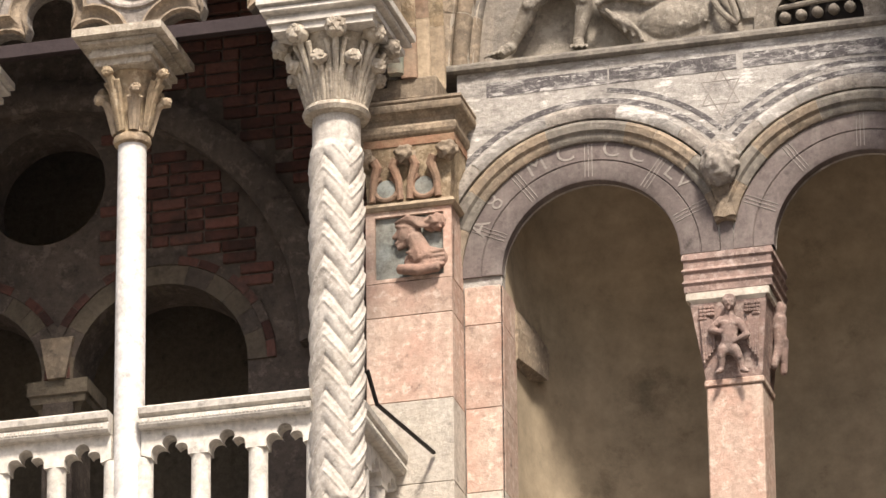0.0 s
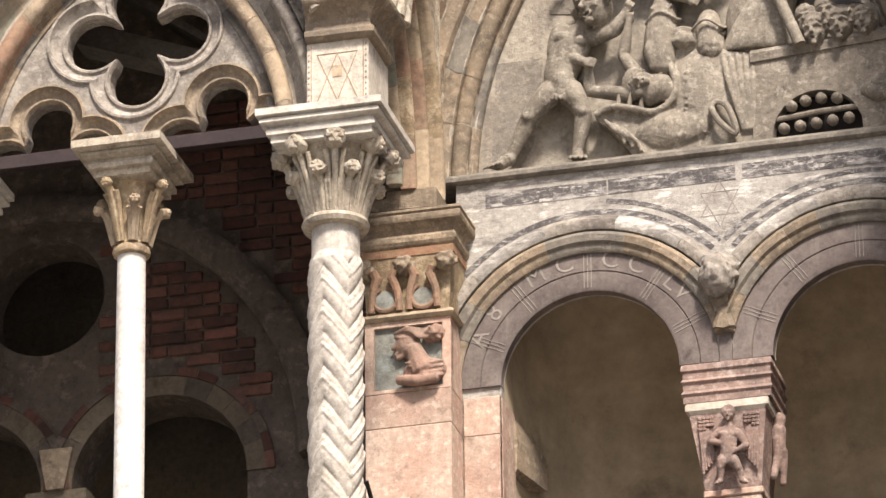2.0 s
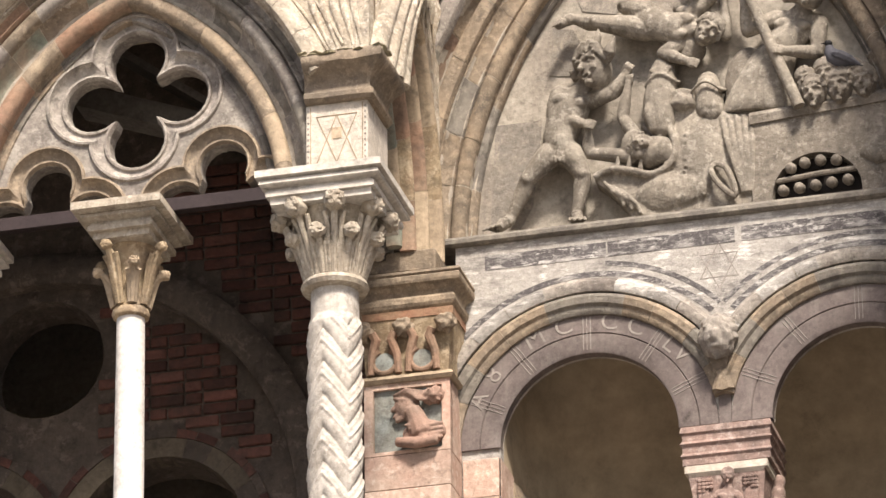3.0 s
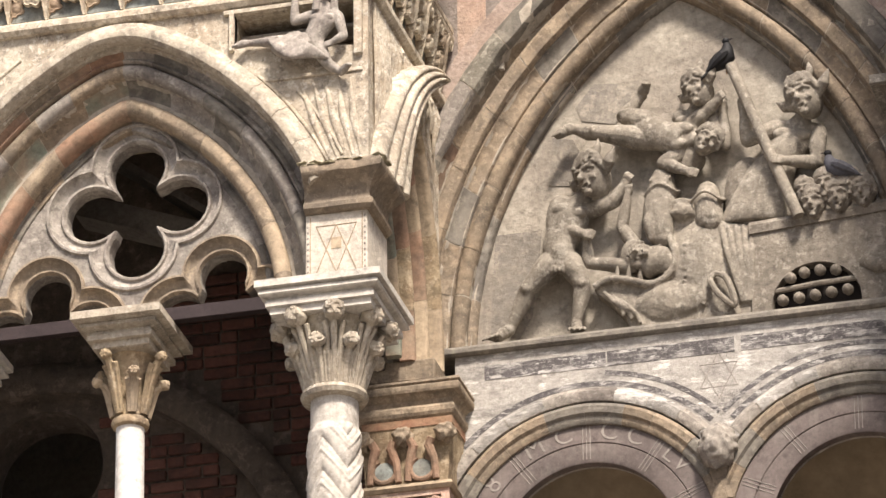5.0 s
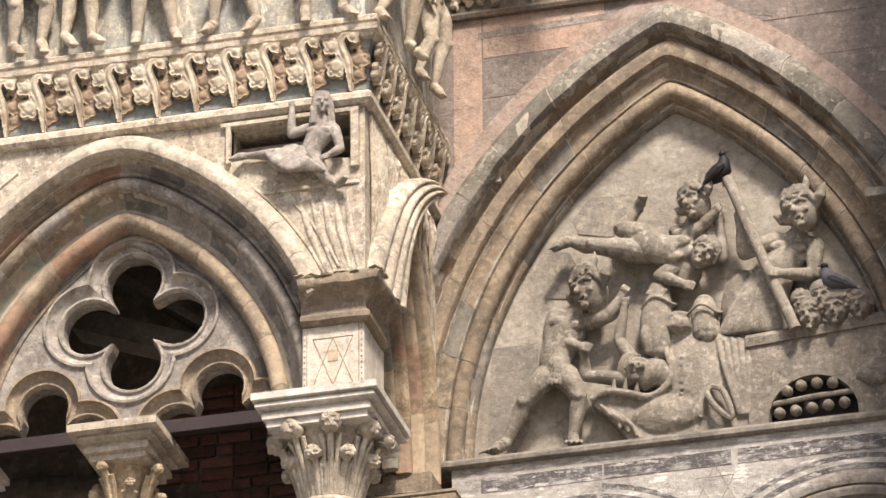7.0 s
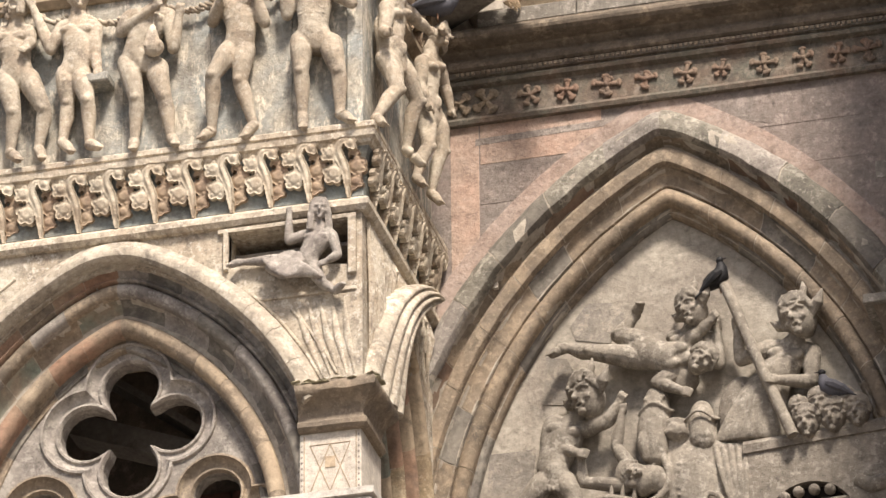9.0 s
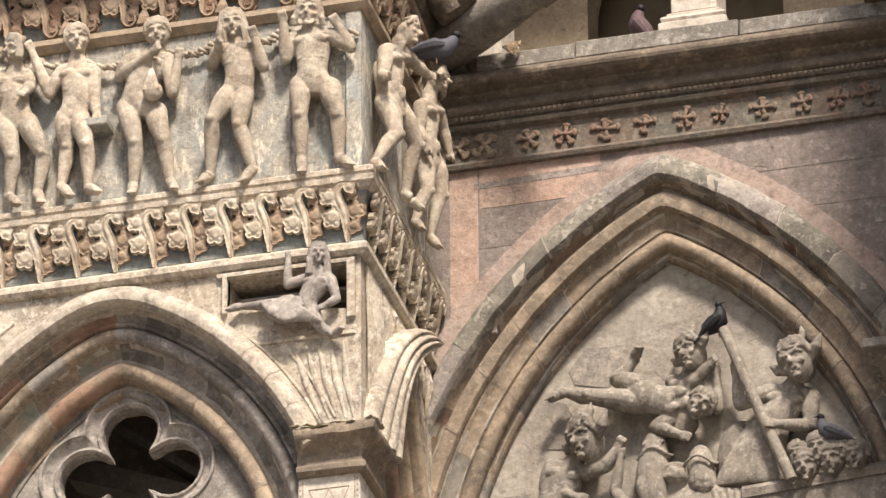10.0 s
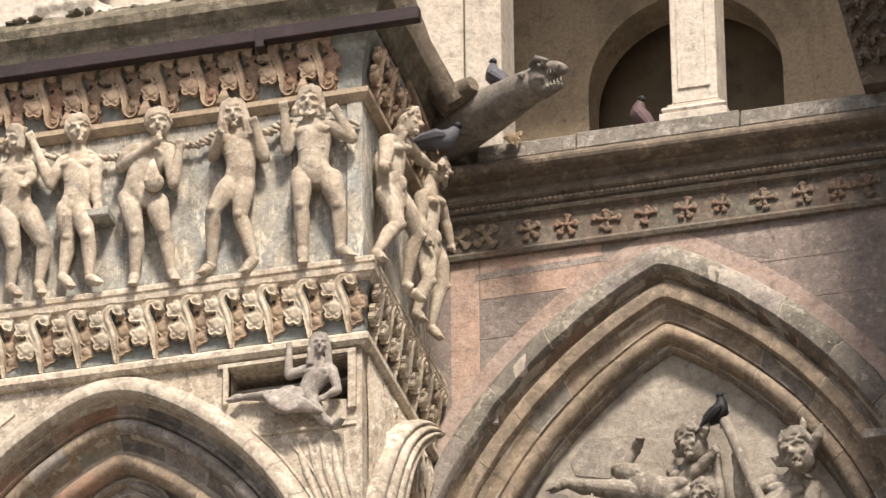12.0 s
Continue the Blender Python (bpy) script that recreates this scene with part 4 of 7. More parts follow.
for bay in (BAY,):
    for n in (0.425, 0.465, 0.56):
        bm = arch_block(bay, ARCH_Z, SPAN, RISE, roll(n, YF, 0.011, YF + 0.02, 6), 0.33, 0.62 if n < 0.5 else 0.52, 1, 16)
        part("carved_ridge", bm, M_CREAM, front_wall, smooth=True)
        bm = arch_block(bay, ARCH_Z, SPAN, RISE, roll(n, YF, 0.011, YF + 0.02, 6), 0.45, 0.75, -1, 16)
        part("carved_ridge", bm, M_CREAM, front_wall, smooth=True)
for k in range(5):
    bm = bmesh.new()
    x = -0.30 + 0.06 * k
    tube(bm, [(x - 0.10 + 0.015 * k, YF - 0.002, 17.36), (x - 0.02, YF - 0.008, 17.12), (x + 0.07 - 0.012 * k, YF - 0.002, 16.86)], [0.006, 0.022, 0.006], 8, 0.4)
    part("carved_leaf", bm, M_CREAM, front_wall, smooth=True)
part("carved_ridge", box(-0.62, -0.02, YF - 0.012, YF + 0.01, 17.395, 17.42, 0.004), M_CREAM, front_wall)
bm = bmesh.new()
for i in range(26):
    y = -1.5 + i * 0.055
    z0 = 17.88
    z1 = max(16.9, 17.75 - abs(y + 0.8) * 0.0 - 0.25 * random.random() - (0.6 if y < -1.2 else 0.0))
    tube(bm, [(XS + 0.01, y, z0), (XS + 0.03, y + 0.02 * math.sin(i), (z0 + z1) / 2), (XS + 0.008, y + 0.03, z1)], [0.014, 0.022, 0.008], 6)
structure("trim_side_carving", bm, M_CREAM, "eroded upright carving on the porch side", "trim", True)

# ---- facade: the great pointed arch ----
M_HOOD = stone("lichened_hood_stone", (0.30, 0.275, 0.225), (0.235, 0.215, 0.175), (0.045, 0.042, 0.036), 0.6, 2.5, light=(0.46, 0.43, 0.36), lightness=0.6, dirt_scale=4.0, speck=0.45)
GOTHIC = (1.481, 16.296, 1.30, 2.2746)
bm = bmesh.new()
for half in (1, -1):
    rings = []
    for i in range(25):
        ring = []
        for n, d in ((0.02, 0.24), (0.02, 0.16), (0.30, 0.07), (0.48, 0.04), (0.48, 0.3)):
            u, z = arch_point(*GOTHIC, n, i / 24, half)
            ring.append((u, d, max(z, 16.24)))
        rings.append(ring)
    loft(rings, bm=bm)
part("arch_bed", bm, M_MORTAR, upper_wall)
GOTHIC_ORDERS = (
    ("hood_stone", [(0.405, 0.03), (0.408, -0.055), (0.43, -0.085), (0.50, -0.088), (0.525, -0.075), (0.53, -0.055), (0.56, -0.042), (0.58, -0.01), (0.58, 0.04), (0.405, 0.06)], 7, (M_HOOD, M_GREY, M_HOOD, M_FGREY)),
    ("arch_stone", [(0.345, 0.03), (0.352, 0.045), (0.37, 0.05), (0.395, 0.02), (0.41, -0.04), (0.41, 0.1), (0.345, 0.1)], 6, (M_FTAN, M_FTAN, M_FRUST)),
    ("arch_stone", [(0.248, 0.07), (0.250, 0.02), (0.262, 0.0), (0.33, -0.012), (0.35, 0.0), (0.352, 0.09), (0.248, 0.1)], 7, (M_FTAN,)),
    ("arch_stone", [(0.14, 0.105), (0.15, 0.09), (0.17, 0.085), (0.20, 0.082), (0.225, 0.068), (0.238, 0.045), (0.252, 0.045), (0.252, 0.13), (0.14, 0.14)], 7, (M_FTAN, M_FTAN, M_FGREY)),
    ("arch_stone", roll(0.09, 0.115, 0.05, 0.2, 9), 7, (M_FTAN,)),
    ("arch_stone", [(0.0, 0.19), (0.012, 0.165), (0.04, 0.15), (0.045, 0.24), (0.0, 0.24)], 5, (M_FTAN, M_FGREY)),
)
for name, prof, count, mats in GOTHIC_ORDERS:
    voussoirs(name, upper_wall, mats, *GOTHIC, prof, count + 1, 0.0, 1.0, gap=0.0026, segs=8, wear=0.009 if name == "hood_stone" else 0.004)

structure("trim_lunette_sill", course([(-0.2, 0.0), (9.0, 0.0)], [(-0.25, 16.235), (0.03, 16.24), (0.045, 16.25), (0.045, 16.275), (0.02, 16.30), (-0.25, 16.32)]), M_FGREY, "stone sill under the carved lunette", "trim")
# smooth bands of paler stone that follow the great arch
bm = bmesh.new()
for half in (1, -1):
    loft([[(arch_point(*GOTHIC, n, s / 20, half)[0], d, arch_point(*GOTHIC, n, s / 20, half)[1]) for n, d in ((0.57, 0.01), (0.57, -0.006), (0.69, -0.006), (0.69, 0.01))] for s in range(8, 21)], bm=bm)
structure("trim_pale_band", bm, stone("pink_band", (0.40, 0.30, 0.245), (0.39, 0.31, 0.262), (0.14, 0.105, 0.085), 0.6, 3.0, light=(0.40, 0.33, 0.28), lightness=0.5, speck=0.4), "pale pink stone band round the pointed arch", "trim")

# facing slabs of the rose wall
for i, (x0, x1, z0, z1) in enumerate(((0.14, 0.32, 18.15, 19.28), (0.33, 0.78, 18.72, 18.98), (0.33, 1.10, 19.0, 19.28), (1.75, 2.35, 19.0, 19.28), (2.36, 3.1, 19.0, 19.28), (2.42, 3.1, 18.72, 18.98), (2.75, 3.3, 18.45, 18.70))):
    part("slab", box(x0, x1, -0.003, 0.02, z0, z1, 0.001), (M_ROSE, M_WALL, M_ROSE, M_WALL, M_WALL, M_WALL, M_WALL)[i], upper_wall)
part("slab", box(0.33, 0.43, -0.012, 0.02, 18.13, 18.22, 0.002), M_PALE, upper_wall)
part("slab", box(2.79, 2.9, -0.010, 0.02, 18.545, 18.66, 0.002), M_SLAB, upper_wall)

# worn pale scars of an old gable line
M_SCAR = stone("pale_scar", (0.36, 0.315, 0.275), (0.27, 0.225, 0.195), (0.14, 0.115, 0.10), 0.6, 4.0, light=(0.40, 0.35, 0.30), lightness=0.6, dirt_scale=8.0, speck=0.5)
for a, b, w in (((0.30, 19.135), (1.17, 19.155), 0.045), ((1.19, 19.125), (1.515, 19.20), 0.05), ((1.52, 19.20), (2.15, 19.02), 0.04)):
    part("scar", plate([(a[0], a[1]), (b[0], b[1]), (b[0], b[1] + w), (a[0], a[1] + w)], [], -0.0052, 0.02), M_SCAR, upper_wall)

# ---- facade cornice with its leaf band ----
FAC = [(XS, 0.0), (9.0, 0.0)]
fascia = structure("cornice_leaf_band", course(FAC, [(-0.2, 19.27), (0.04, 19.275), (0.05, 19.30), (0.03, 19.325), (0.012, 19.33), (0.012, 19.53), (0.05, 19.545), (0.06, 19.565), (0.045, 19.585), (0.07, 19.59), (0.07, 19.625), (-0.2, 19.63)]), M_BAND, "stone band with faded green ground and small leaves", "cornice")
structure("cornice_facade", course(FAC, [(-0.2, 19.63), (0.07, 19.632), (0.088, 19.645), (0.092, 19.67), (0.085, 19.695), (0.06, 19.702), (0.064, 19.72), (0.085, 19.735), (0.10, 19.745), (0.105, 19.758), (0.17, 19.765), (0.20, 19.772), (0.222, 19.79), (0.228, 19.81), (0.222, 19.83), (0.20, 19.85), (0.15, 19.868), (0.135, 19.895), (-0.3, 19.90)]), M_DARKSTONE, "sooty moulded stone cornice", "cornice")
bm = bmesh.new()
for i in range(120):
    x = 0.2 + i * 0.033
    box(x, x + 0.018, -0.082, -0.06, 19.60, 19.62, bm=bm)
part("dentils", bm, M_FTAN, fascia, "row of tiny dentils")
slabs = [(0.35, 0.98), (0.986, 2.02), (2.03, 3.32)]
for i, (x0, x1) in enumerate(slabs):
    s = structure("parapet_slab", rough_up(box(x0, x1, -0.13, 0.1, 19.90, 20.01 + 0.010 * (i % 2), 0.008), 0.006, 12), M_SLAB, "worn pale stone slab on the cornice", "slab")


def fleuron(x, z, kind):
    """A small flat leaf or flower, low on the band."""
    turn, size = random.uniform(-9, 9), random.uniform(0.8, 1.15)
    bm = bmesh.new()
    rays = (((45, 0.062, 0.026), (135, 0.062, 0.026), (225, 0.062, 0.026), (315, 0.062, 0.026)), ((90, 0.07, 0.02), (20, 0.055, 0.022), (160, 0.055, 0.022), (-60, 0.055, 0.02), (240, 0.055, 0.02)), ((95, 0.06, 0.022), (15, 0.08, 0.022), (165, 0.08, 0.022), (-75, 0.07, 0.024), (-115, 0.055, 0.02), (50, 0.05, 0.016)))[kind]
    for g, d, r in rays:
        g += turn + random.uniform(-10, 10)
        d, r = d * size * random.uniform(0.85, 1.15), r * size
        c, q = math.cos(radians(g)), math.sin(radians(g))
        capsule(bm, (x, 0, z), (x + c * d * 0.7, 0, z + q * d * 0.7), 0.012, r * 0.8, 8)
        for e in (-35, 35, 0):
            blob(bm, (x + c * d * 0.8 + math.cos(radians(g + e)) * r * 0.8, 0, z + q * d * 0.8 + math.sin(radians(g + e)) * r * 0.8), r * 0.82, r * 0.82, r * 0.82, sub=1)
    blob(bm, (x, -0.02, z), 0.016, 0.02, 0.016, sub=1)
    for v in bm.verts:
        v.co.y = -0.026 + v.co.y * 0.6
    part("leaf", bm, M_FTAN if kind == 0 else M_FRUST, fascia, smooth=True)


for i, x in enumerate((0.20, 0.375, 0.655, 0.89, 1.14, 1.39, 1.64, 1.87, 2.13, 2.38, 2.6, 2.78, 3.0, 3.25)):
    fleuron(x, 19.43, (0, 0, 1, 1, 2, 2, 1, 1, 2, 1, 1, 2, 0, 1)[i])

# ---- upper gallery ----
M_UPPER = stone("stained_buff_plaster", (0.62, 0.50, 0.35), (0.54, 0.435, 0.30), (0.07, 0.06, 0.05), 0.45, 1.0, 40, bump=0.12, streak=0.4, dirt_scale=2.0)
# Wall above the view, added to limit the sun on the gallery's back wall.
structure("wall_lintel", plate([(-0.3, 22.40), (9.0, 22.40), (9.0, 30.0), (-0.3, 30.0)], [], 0.0, 0.3), M_WALL, "unseen stone wall over the upper gallery, added to shade it")
# Out-of-view buttress beyond the corbel, added and sized to shade the right side.
structure("wall_buttress", box(3.33, 4.4, -1.7, 0.0, 0.0, 30.0, 0.02), M_WALL, "unseen tall stone buttress, added to shade the right of the front")
structure("floor_upper_gallery", box(0.0, 9.0, 0.1, 1.6, 19.86, 19.99), M_PAVING, "stone floor of the upper gallery", "floor")
niche = [(1.415 + 0.645, 20.0)] + arch_line(1.415, 21.07, 0.645, 0.66, 0, 16) + [(1.415 - 0.645, 20.0)]
structure("wall_upper_gallery", plate([(-3.0, 20.0), (9.0, 20.0), (9.0, 23.0), (-3.0, 23.0)], [niche], 1.2, 1.5), M_UPPER, "stained buff plaster wall of the upper gallery")
# Back of the blind arch, with the recess's shade in its plaster colour.
structure("wall_niche", plate([(-1.0, 20.0), (4.0, 20.0), (4.0, 23.5), (-1.0, 23.5)], [], 1.75, 1.9), M_NICHE, "olive plaster inside the blind arch, shade in its colour")
structure("ceiling_upper_gallery", box(-3, 9, 0.0, 2.0, 22.6, 22.7), M_UPPER, "plaster ceiling of the upper gallery", "ceiling")


def gallery_pier():
    t = thing("gallery_pier", "fluted white marble pier with a sunk panel on a moulded base", "pier")
    part("shaft", box(1.575, 1.865, 0.0, 0.3, 20.20, 22.6, 0.006), M_PALE, t)
    part("base", loft([[(1.72 - h, 0.15 - h, z), (1.72 + h, 0.15 - h, z), (1.72 + h, 0.15 + h, z), (1.72 - h, 0.15 + h, z)] for h, z in ((0.215, 20.005), (0.215, 20.10), (0.195, 20.115), (0.205, 20.135), (0.195, 20.155), (0.17, 20.165), (0.17, 20.185), (0.148, 20.20))]), M_PALE, t)
    bm = bmesh.new()
    for x0, x1, z0, z1 in ((1.62, 1.64, 20.32, 22.6), (1.80, 1.82, 20.32, 22.6), (1.62, 1.82, 20.30, 20.32)):
        box(x0, x1, -0.012, 0.01, z0, z1, bm=bm)
    part("panel_frame", bm, M_PALE, t)


gallery_pier()
t = thing("white_pilaster", "tall pale marble pilaster of two stained upright slabs", "pilaster")
part("slab", rough_up(box(-0.16, 0.25, -0.02, 0.3, 20.0, 22.6, 0.008), 0.004), M_PALE, t)
part("slab", rough_up(box(0.262, 0.50, -0.05, 0.3, 20.05, 22.6, 0.008), 0.004), M_PALE, t)


def corbel():
    t = thing("carved_corbel", "dark weathered stone corbel carved with leaves", "corbel")
    part("bracket", loft([[(2.66, 0.05, 20.75), (3.4, 0.05, 20.75), (3.4, -0.55, 20.75), (2.66, -0.55, 20.75)], [(2.70, 0.05, 20.66), (3.3, 0.05, 20.66), (3.3, -0.5, 20.66), (2.70, -0.5, 20.66)], [(2.82, 0.05, 20.0), (3.2, 0.05, 20.0), (3.2, -0.25, 20.0), (2.82, -0.25, 20.0)]]), M_DARKSTONE, t)
    rnd = random.Random(4)
    for i in range(6):
        bm = bmesh.new()
        z = 20.12 + i * 0.105
        y = -0.25 - (z - 20.0) * 0.36
        x = 2.86 - (z - 20.0) * 0.17
        for j in range(4):
            for q in range(7):
                g = math.pi * q / 6
                blob(bm, (x + 0.03 + 0.11 * j + 0.045 * math.cos(g), y - 0.02 - 0.03 * math.sin(g), z + 0.035 * math.sin(g) + rnd.uniform(-0.012, 0.012)), 0.022, 0.03, 0.02 + rnd.uniform(0, 0.012), i + q, 0.5, 1)
        part("leaf", bm, M_DARKSTONE if i < 4 else M_FTAN, t, smooth=True)
    t = thing("stone_bracket", "pale slab on a dark tapered bracket against the wall", "bracket")
    part("slab", box(2.745, 3.3, -0.42, 0.0, 17.50, 17.56, 0.006), M_SLAB, t)
    part("bracket", loft([[(2.80, 0.02, 17.50), (3.3, 0.02, 17.50), (3.3, -0.38, 17.50), (2.80, -0.38, 17.50)], [(2.95, 0.02, 17.0), (3.2, 0.02, 17.0), (3.2, -0.15, 17.0), (2.95, -0.15, 17.0)]]), M_DARKSTONE, t)


corbel()

# ---- the twin arches: facing, mouldings, inscription ----
for cx in (0.897, 2.525):
    bm = bmesh.new()
    rings = [[(cx + math.cos(g) * r, d, 14.92 + math.sin(g) * r) for r, d in ((0.536, 0.05), (0.536, -0.012), (0.545, -0.018), (0.655, -0.018), (0.66, -0.010), (0.667, -0.018), (0.775, -0.018), (0.775, 0.05))] for g in [math.pi * (i / 40) for i in range(41)]]
    arch_face = part("arch_facing", loft(rings), M_SLATE, arcade, "smooth grey-violet marble facing of a round arch", True)
    for name, prof, mats in (("arch_moulding", [(0.0, -0.0), (0.0, -0.035), (0.02, -0.05), (0.045, -0.05), (0.06, -0.07), (0.10, -0.075), (0.125, -0.055), (0.135, 0.0), (0.135, 0.03), (0.0, 0.03)], (M_FTAN, M_FGREY, M_FTAN)), ("hood_stone", [(0.133, 0.0), (0.137, -0.062), (0.17, -0.078), (0.20, -0.072), (0.215, -0.04), (0.235, -0.03), (0.24, 0.0), (0.24, 0.03), (0.14, 0.03)], (M_WHITEWASH, M_GREY, M_WHITEWASH))):
        p2 = [(n + 0.775 - 0.538, d) for n, d in prof]
        low = (0.33, 0.155) if name == "hood_stone" else (0.14, 0.02)
        for half in (1, -1):
            voussoirs(name, arcade, mats, cx, 14.92, 0.538, 0.538, p2, 5, low[1] if half < 0 and cx < 1 else low[0], 1.0, (half,), gap=0.003, segs=6)
    for g in (24, 54, 90, 126, 156):
        bm = bmesh.new()
        for off in (-0.022, 0.0, 0.022):
            c, s = math.cos(radians(g)), math.sin(radians(g))
            capsule(bm, (cx + c * 0.56 - s * off, -0.0185, 14.92 + s * 0.56 + c * off), (cx + c * 0.765 - s * off, -0.0185, 14.92 + s * 0.765 + c * off), 0.0035, segs=5)
        part("inlay", bm, M_INK, arch_face, "pale incised lines between the stones")


def letter(ch, cx, ang, size=0.122):
    cu = bpy.data.curves.new("letter", "FONT")
    cu.body, cu.size, cu.extrude, cu.align_x, cu.offset = ch, size * 1.35, 0.0015, "CENTER", -0.0012
    tmp = new("letter", cu)
    me = bpy.data.meshes.new_from_object(tmp)
    bpy.data.objects.remove(tmp)
    bpy.data.curves.remove(cu)
    me.materials.append(M_INK)
    ob = new("letter", me)
    ob.parent = arcade
    r = 0.685
    ob.matrix_basis = pose(cx + r * math.cos(radians(ang)), -0.0195, 14.92 + r * math.sin(radians(ang)), 0, 90 - ang, 0) @ pose(0, 0, 0, 90, 0, 0)


for ch, ang in (("A", 155), ("8", 141), ("M", 115.5), ("C", 101), ("C", 79), ("C", 66), ("L", 47), ("V", 39)):
    letter(ch, 0.897, ang)

# painted star and lines on the whitewash
bm = bmesh.new()
for tri in (0, 1):
    pts = [(1.70 + 0.13 * math.sin(radians(120 * k + 180 * tri)), 15.93 + 0.15 * math.cos(radians(120 * k + 180 * tri))) for k in range(3)]
    for k in range(3):
        a, b = pts[k], pts[(k + 1) % 3]
        capsule(bm, (a[0], 0.002, a[1]), (b[0], 0.002, b[1]), 0.005, segs=5)
part("painted_star", bm, M_INK, arcade, "faded pale painted star")


# old paint on the whitewash: a flaked dark strip under the sill and thin arcs over the arches
for x0, x1 in ((0.28, 1.02), (1.03, 1.80), (1.84, 2.9)):
    part("painted_strip", box(x0, x1, -0.003, 0.01, 16.07, 16.165), M_FLAKE, arcade, "flaked dark painted strip")
for cx in (0.897, 2.525):
    for r0, r1, m in ((1.03, 1.065, M_FLAKE), (1.10, 1.13, M_FLAKE)):
        bm = loft([[(cx + math.cos(g) * r, d, 14.92 + math.sin(g) * r) for r, d in ((r0, 0.01), (r0, -0.002), (r1, -0.002), (r1, 0.01))] for g in [radians(44 + (40 if cx < 1 and r1 > 1.1 else 92) * i / 24) for i in range(25)]])
        part("painted_arc", bm, m, arcade, "flaked painted line over the arch")


# keystone mask between the arches
def mask(x, z):
    t = thing("carved_keystone", "weathered grey carved boss between two arches", "keystone")
    bm = bmesh.new()
    blob(bm, (x, -0.10, z), 0.105, 0.10, 0.135, 2, 0.25, 3)
    blob(bm, (x, -0.19, z - 0.01), 0.03, 0.03, 0.05, sub=1)
    blob(bm, (x - 0.045, -0.165, z + 0.05), 0.035, 0.03, 0.02, sub=1)
    blob(bm, (x + 0.045, -0.165, z + 0.05), 0.035, 0.03, 0.02, sub=1)
    blob(bm, (x, -0.165, z - 0.075), 0.045, 0.03, 0.018, sub=1)
    for i in range(9):
        g = radians(-10 + i * 25)
        blob(bm, (x + 0.10 * math.cos(g), -0.09, z + 0.02 + 0.12 * math.sin(g)), 0.03, 0.04, 0.03, i, 0.5, 1)
    skin_smooth(part("boss", bm, M_GREY, t), 0.009, 1)
    part("drop", loft([[(x - 0.075, 0.02, z - 0.10), (x + 0.075, 0.02, z - 0.10), (x + 0.06, -0.11, z - 0.10), (x - 0.06, -0.11, z - 0.10)], [(x - 0.035, 0.02, z - 0.24), (x + 0.035, 0.02, z - 0.24), (x + 0.03, -0.05, z - 0.24), (x - 0.03, -0.05, z - 0.24)], [(x - 0.01, 0.02, z - 0.30), (x + 0.01, 0.02, z - 0.30), (x + 0.01, -0.01, z - 0.30), (x - 0.01, -0.01, z - 0.30)]]), M_DARKSTONE, t)


mask(1.70, 15.42)
mask(3.34, 15.42)


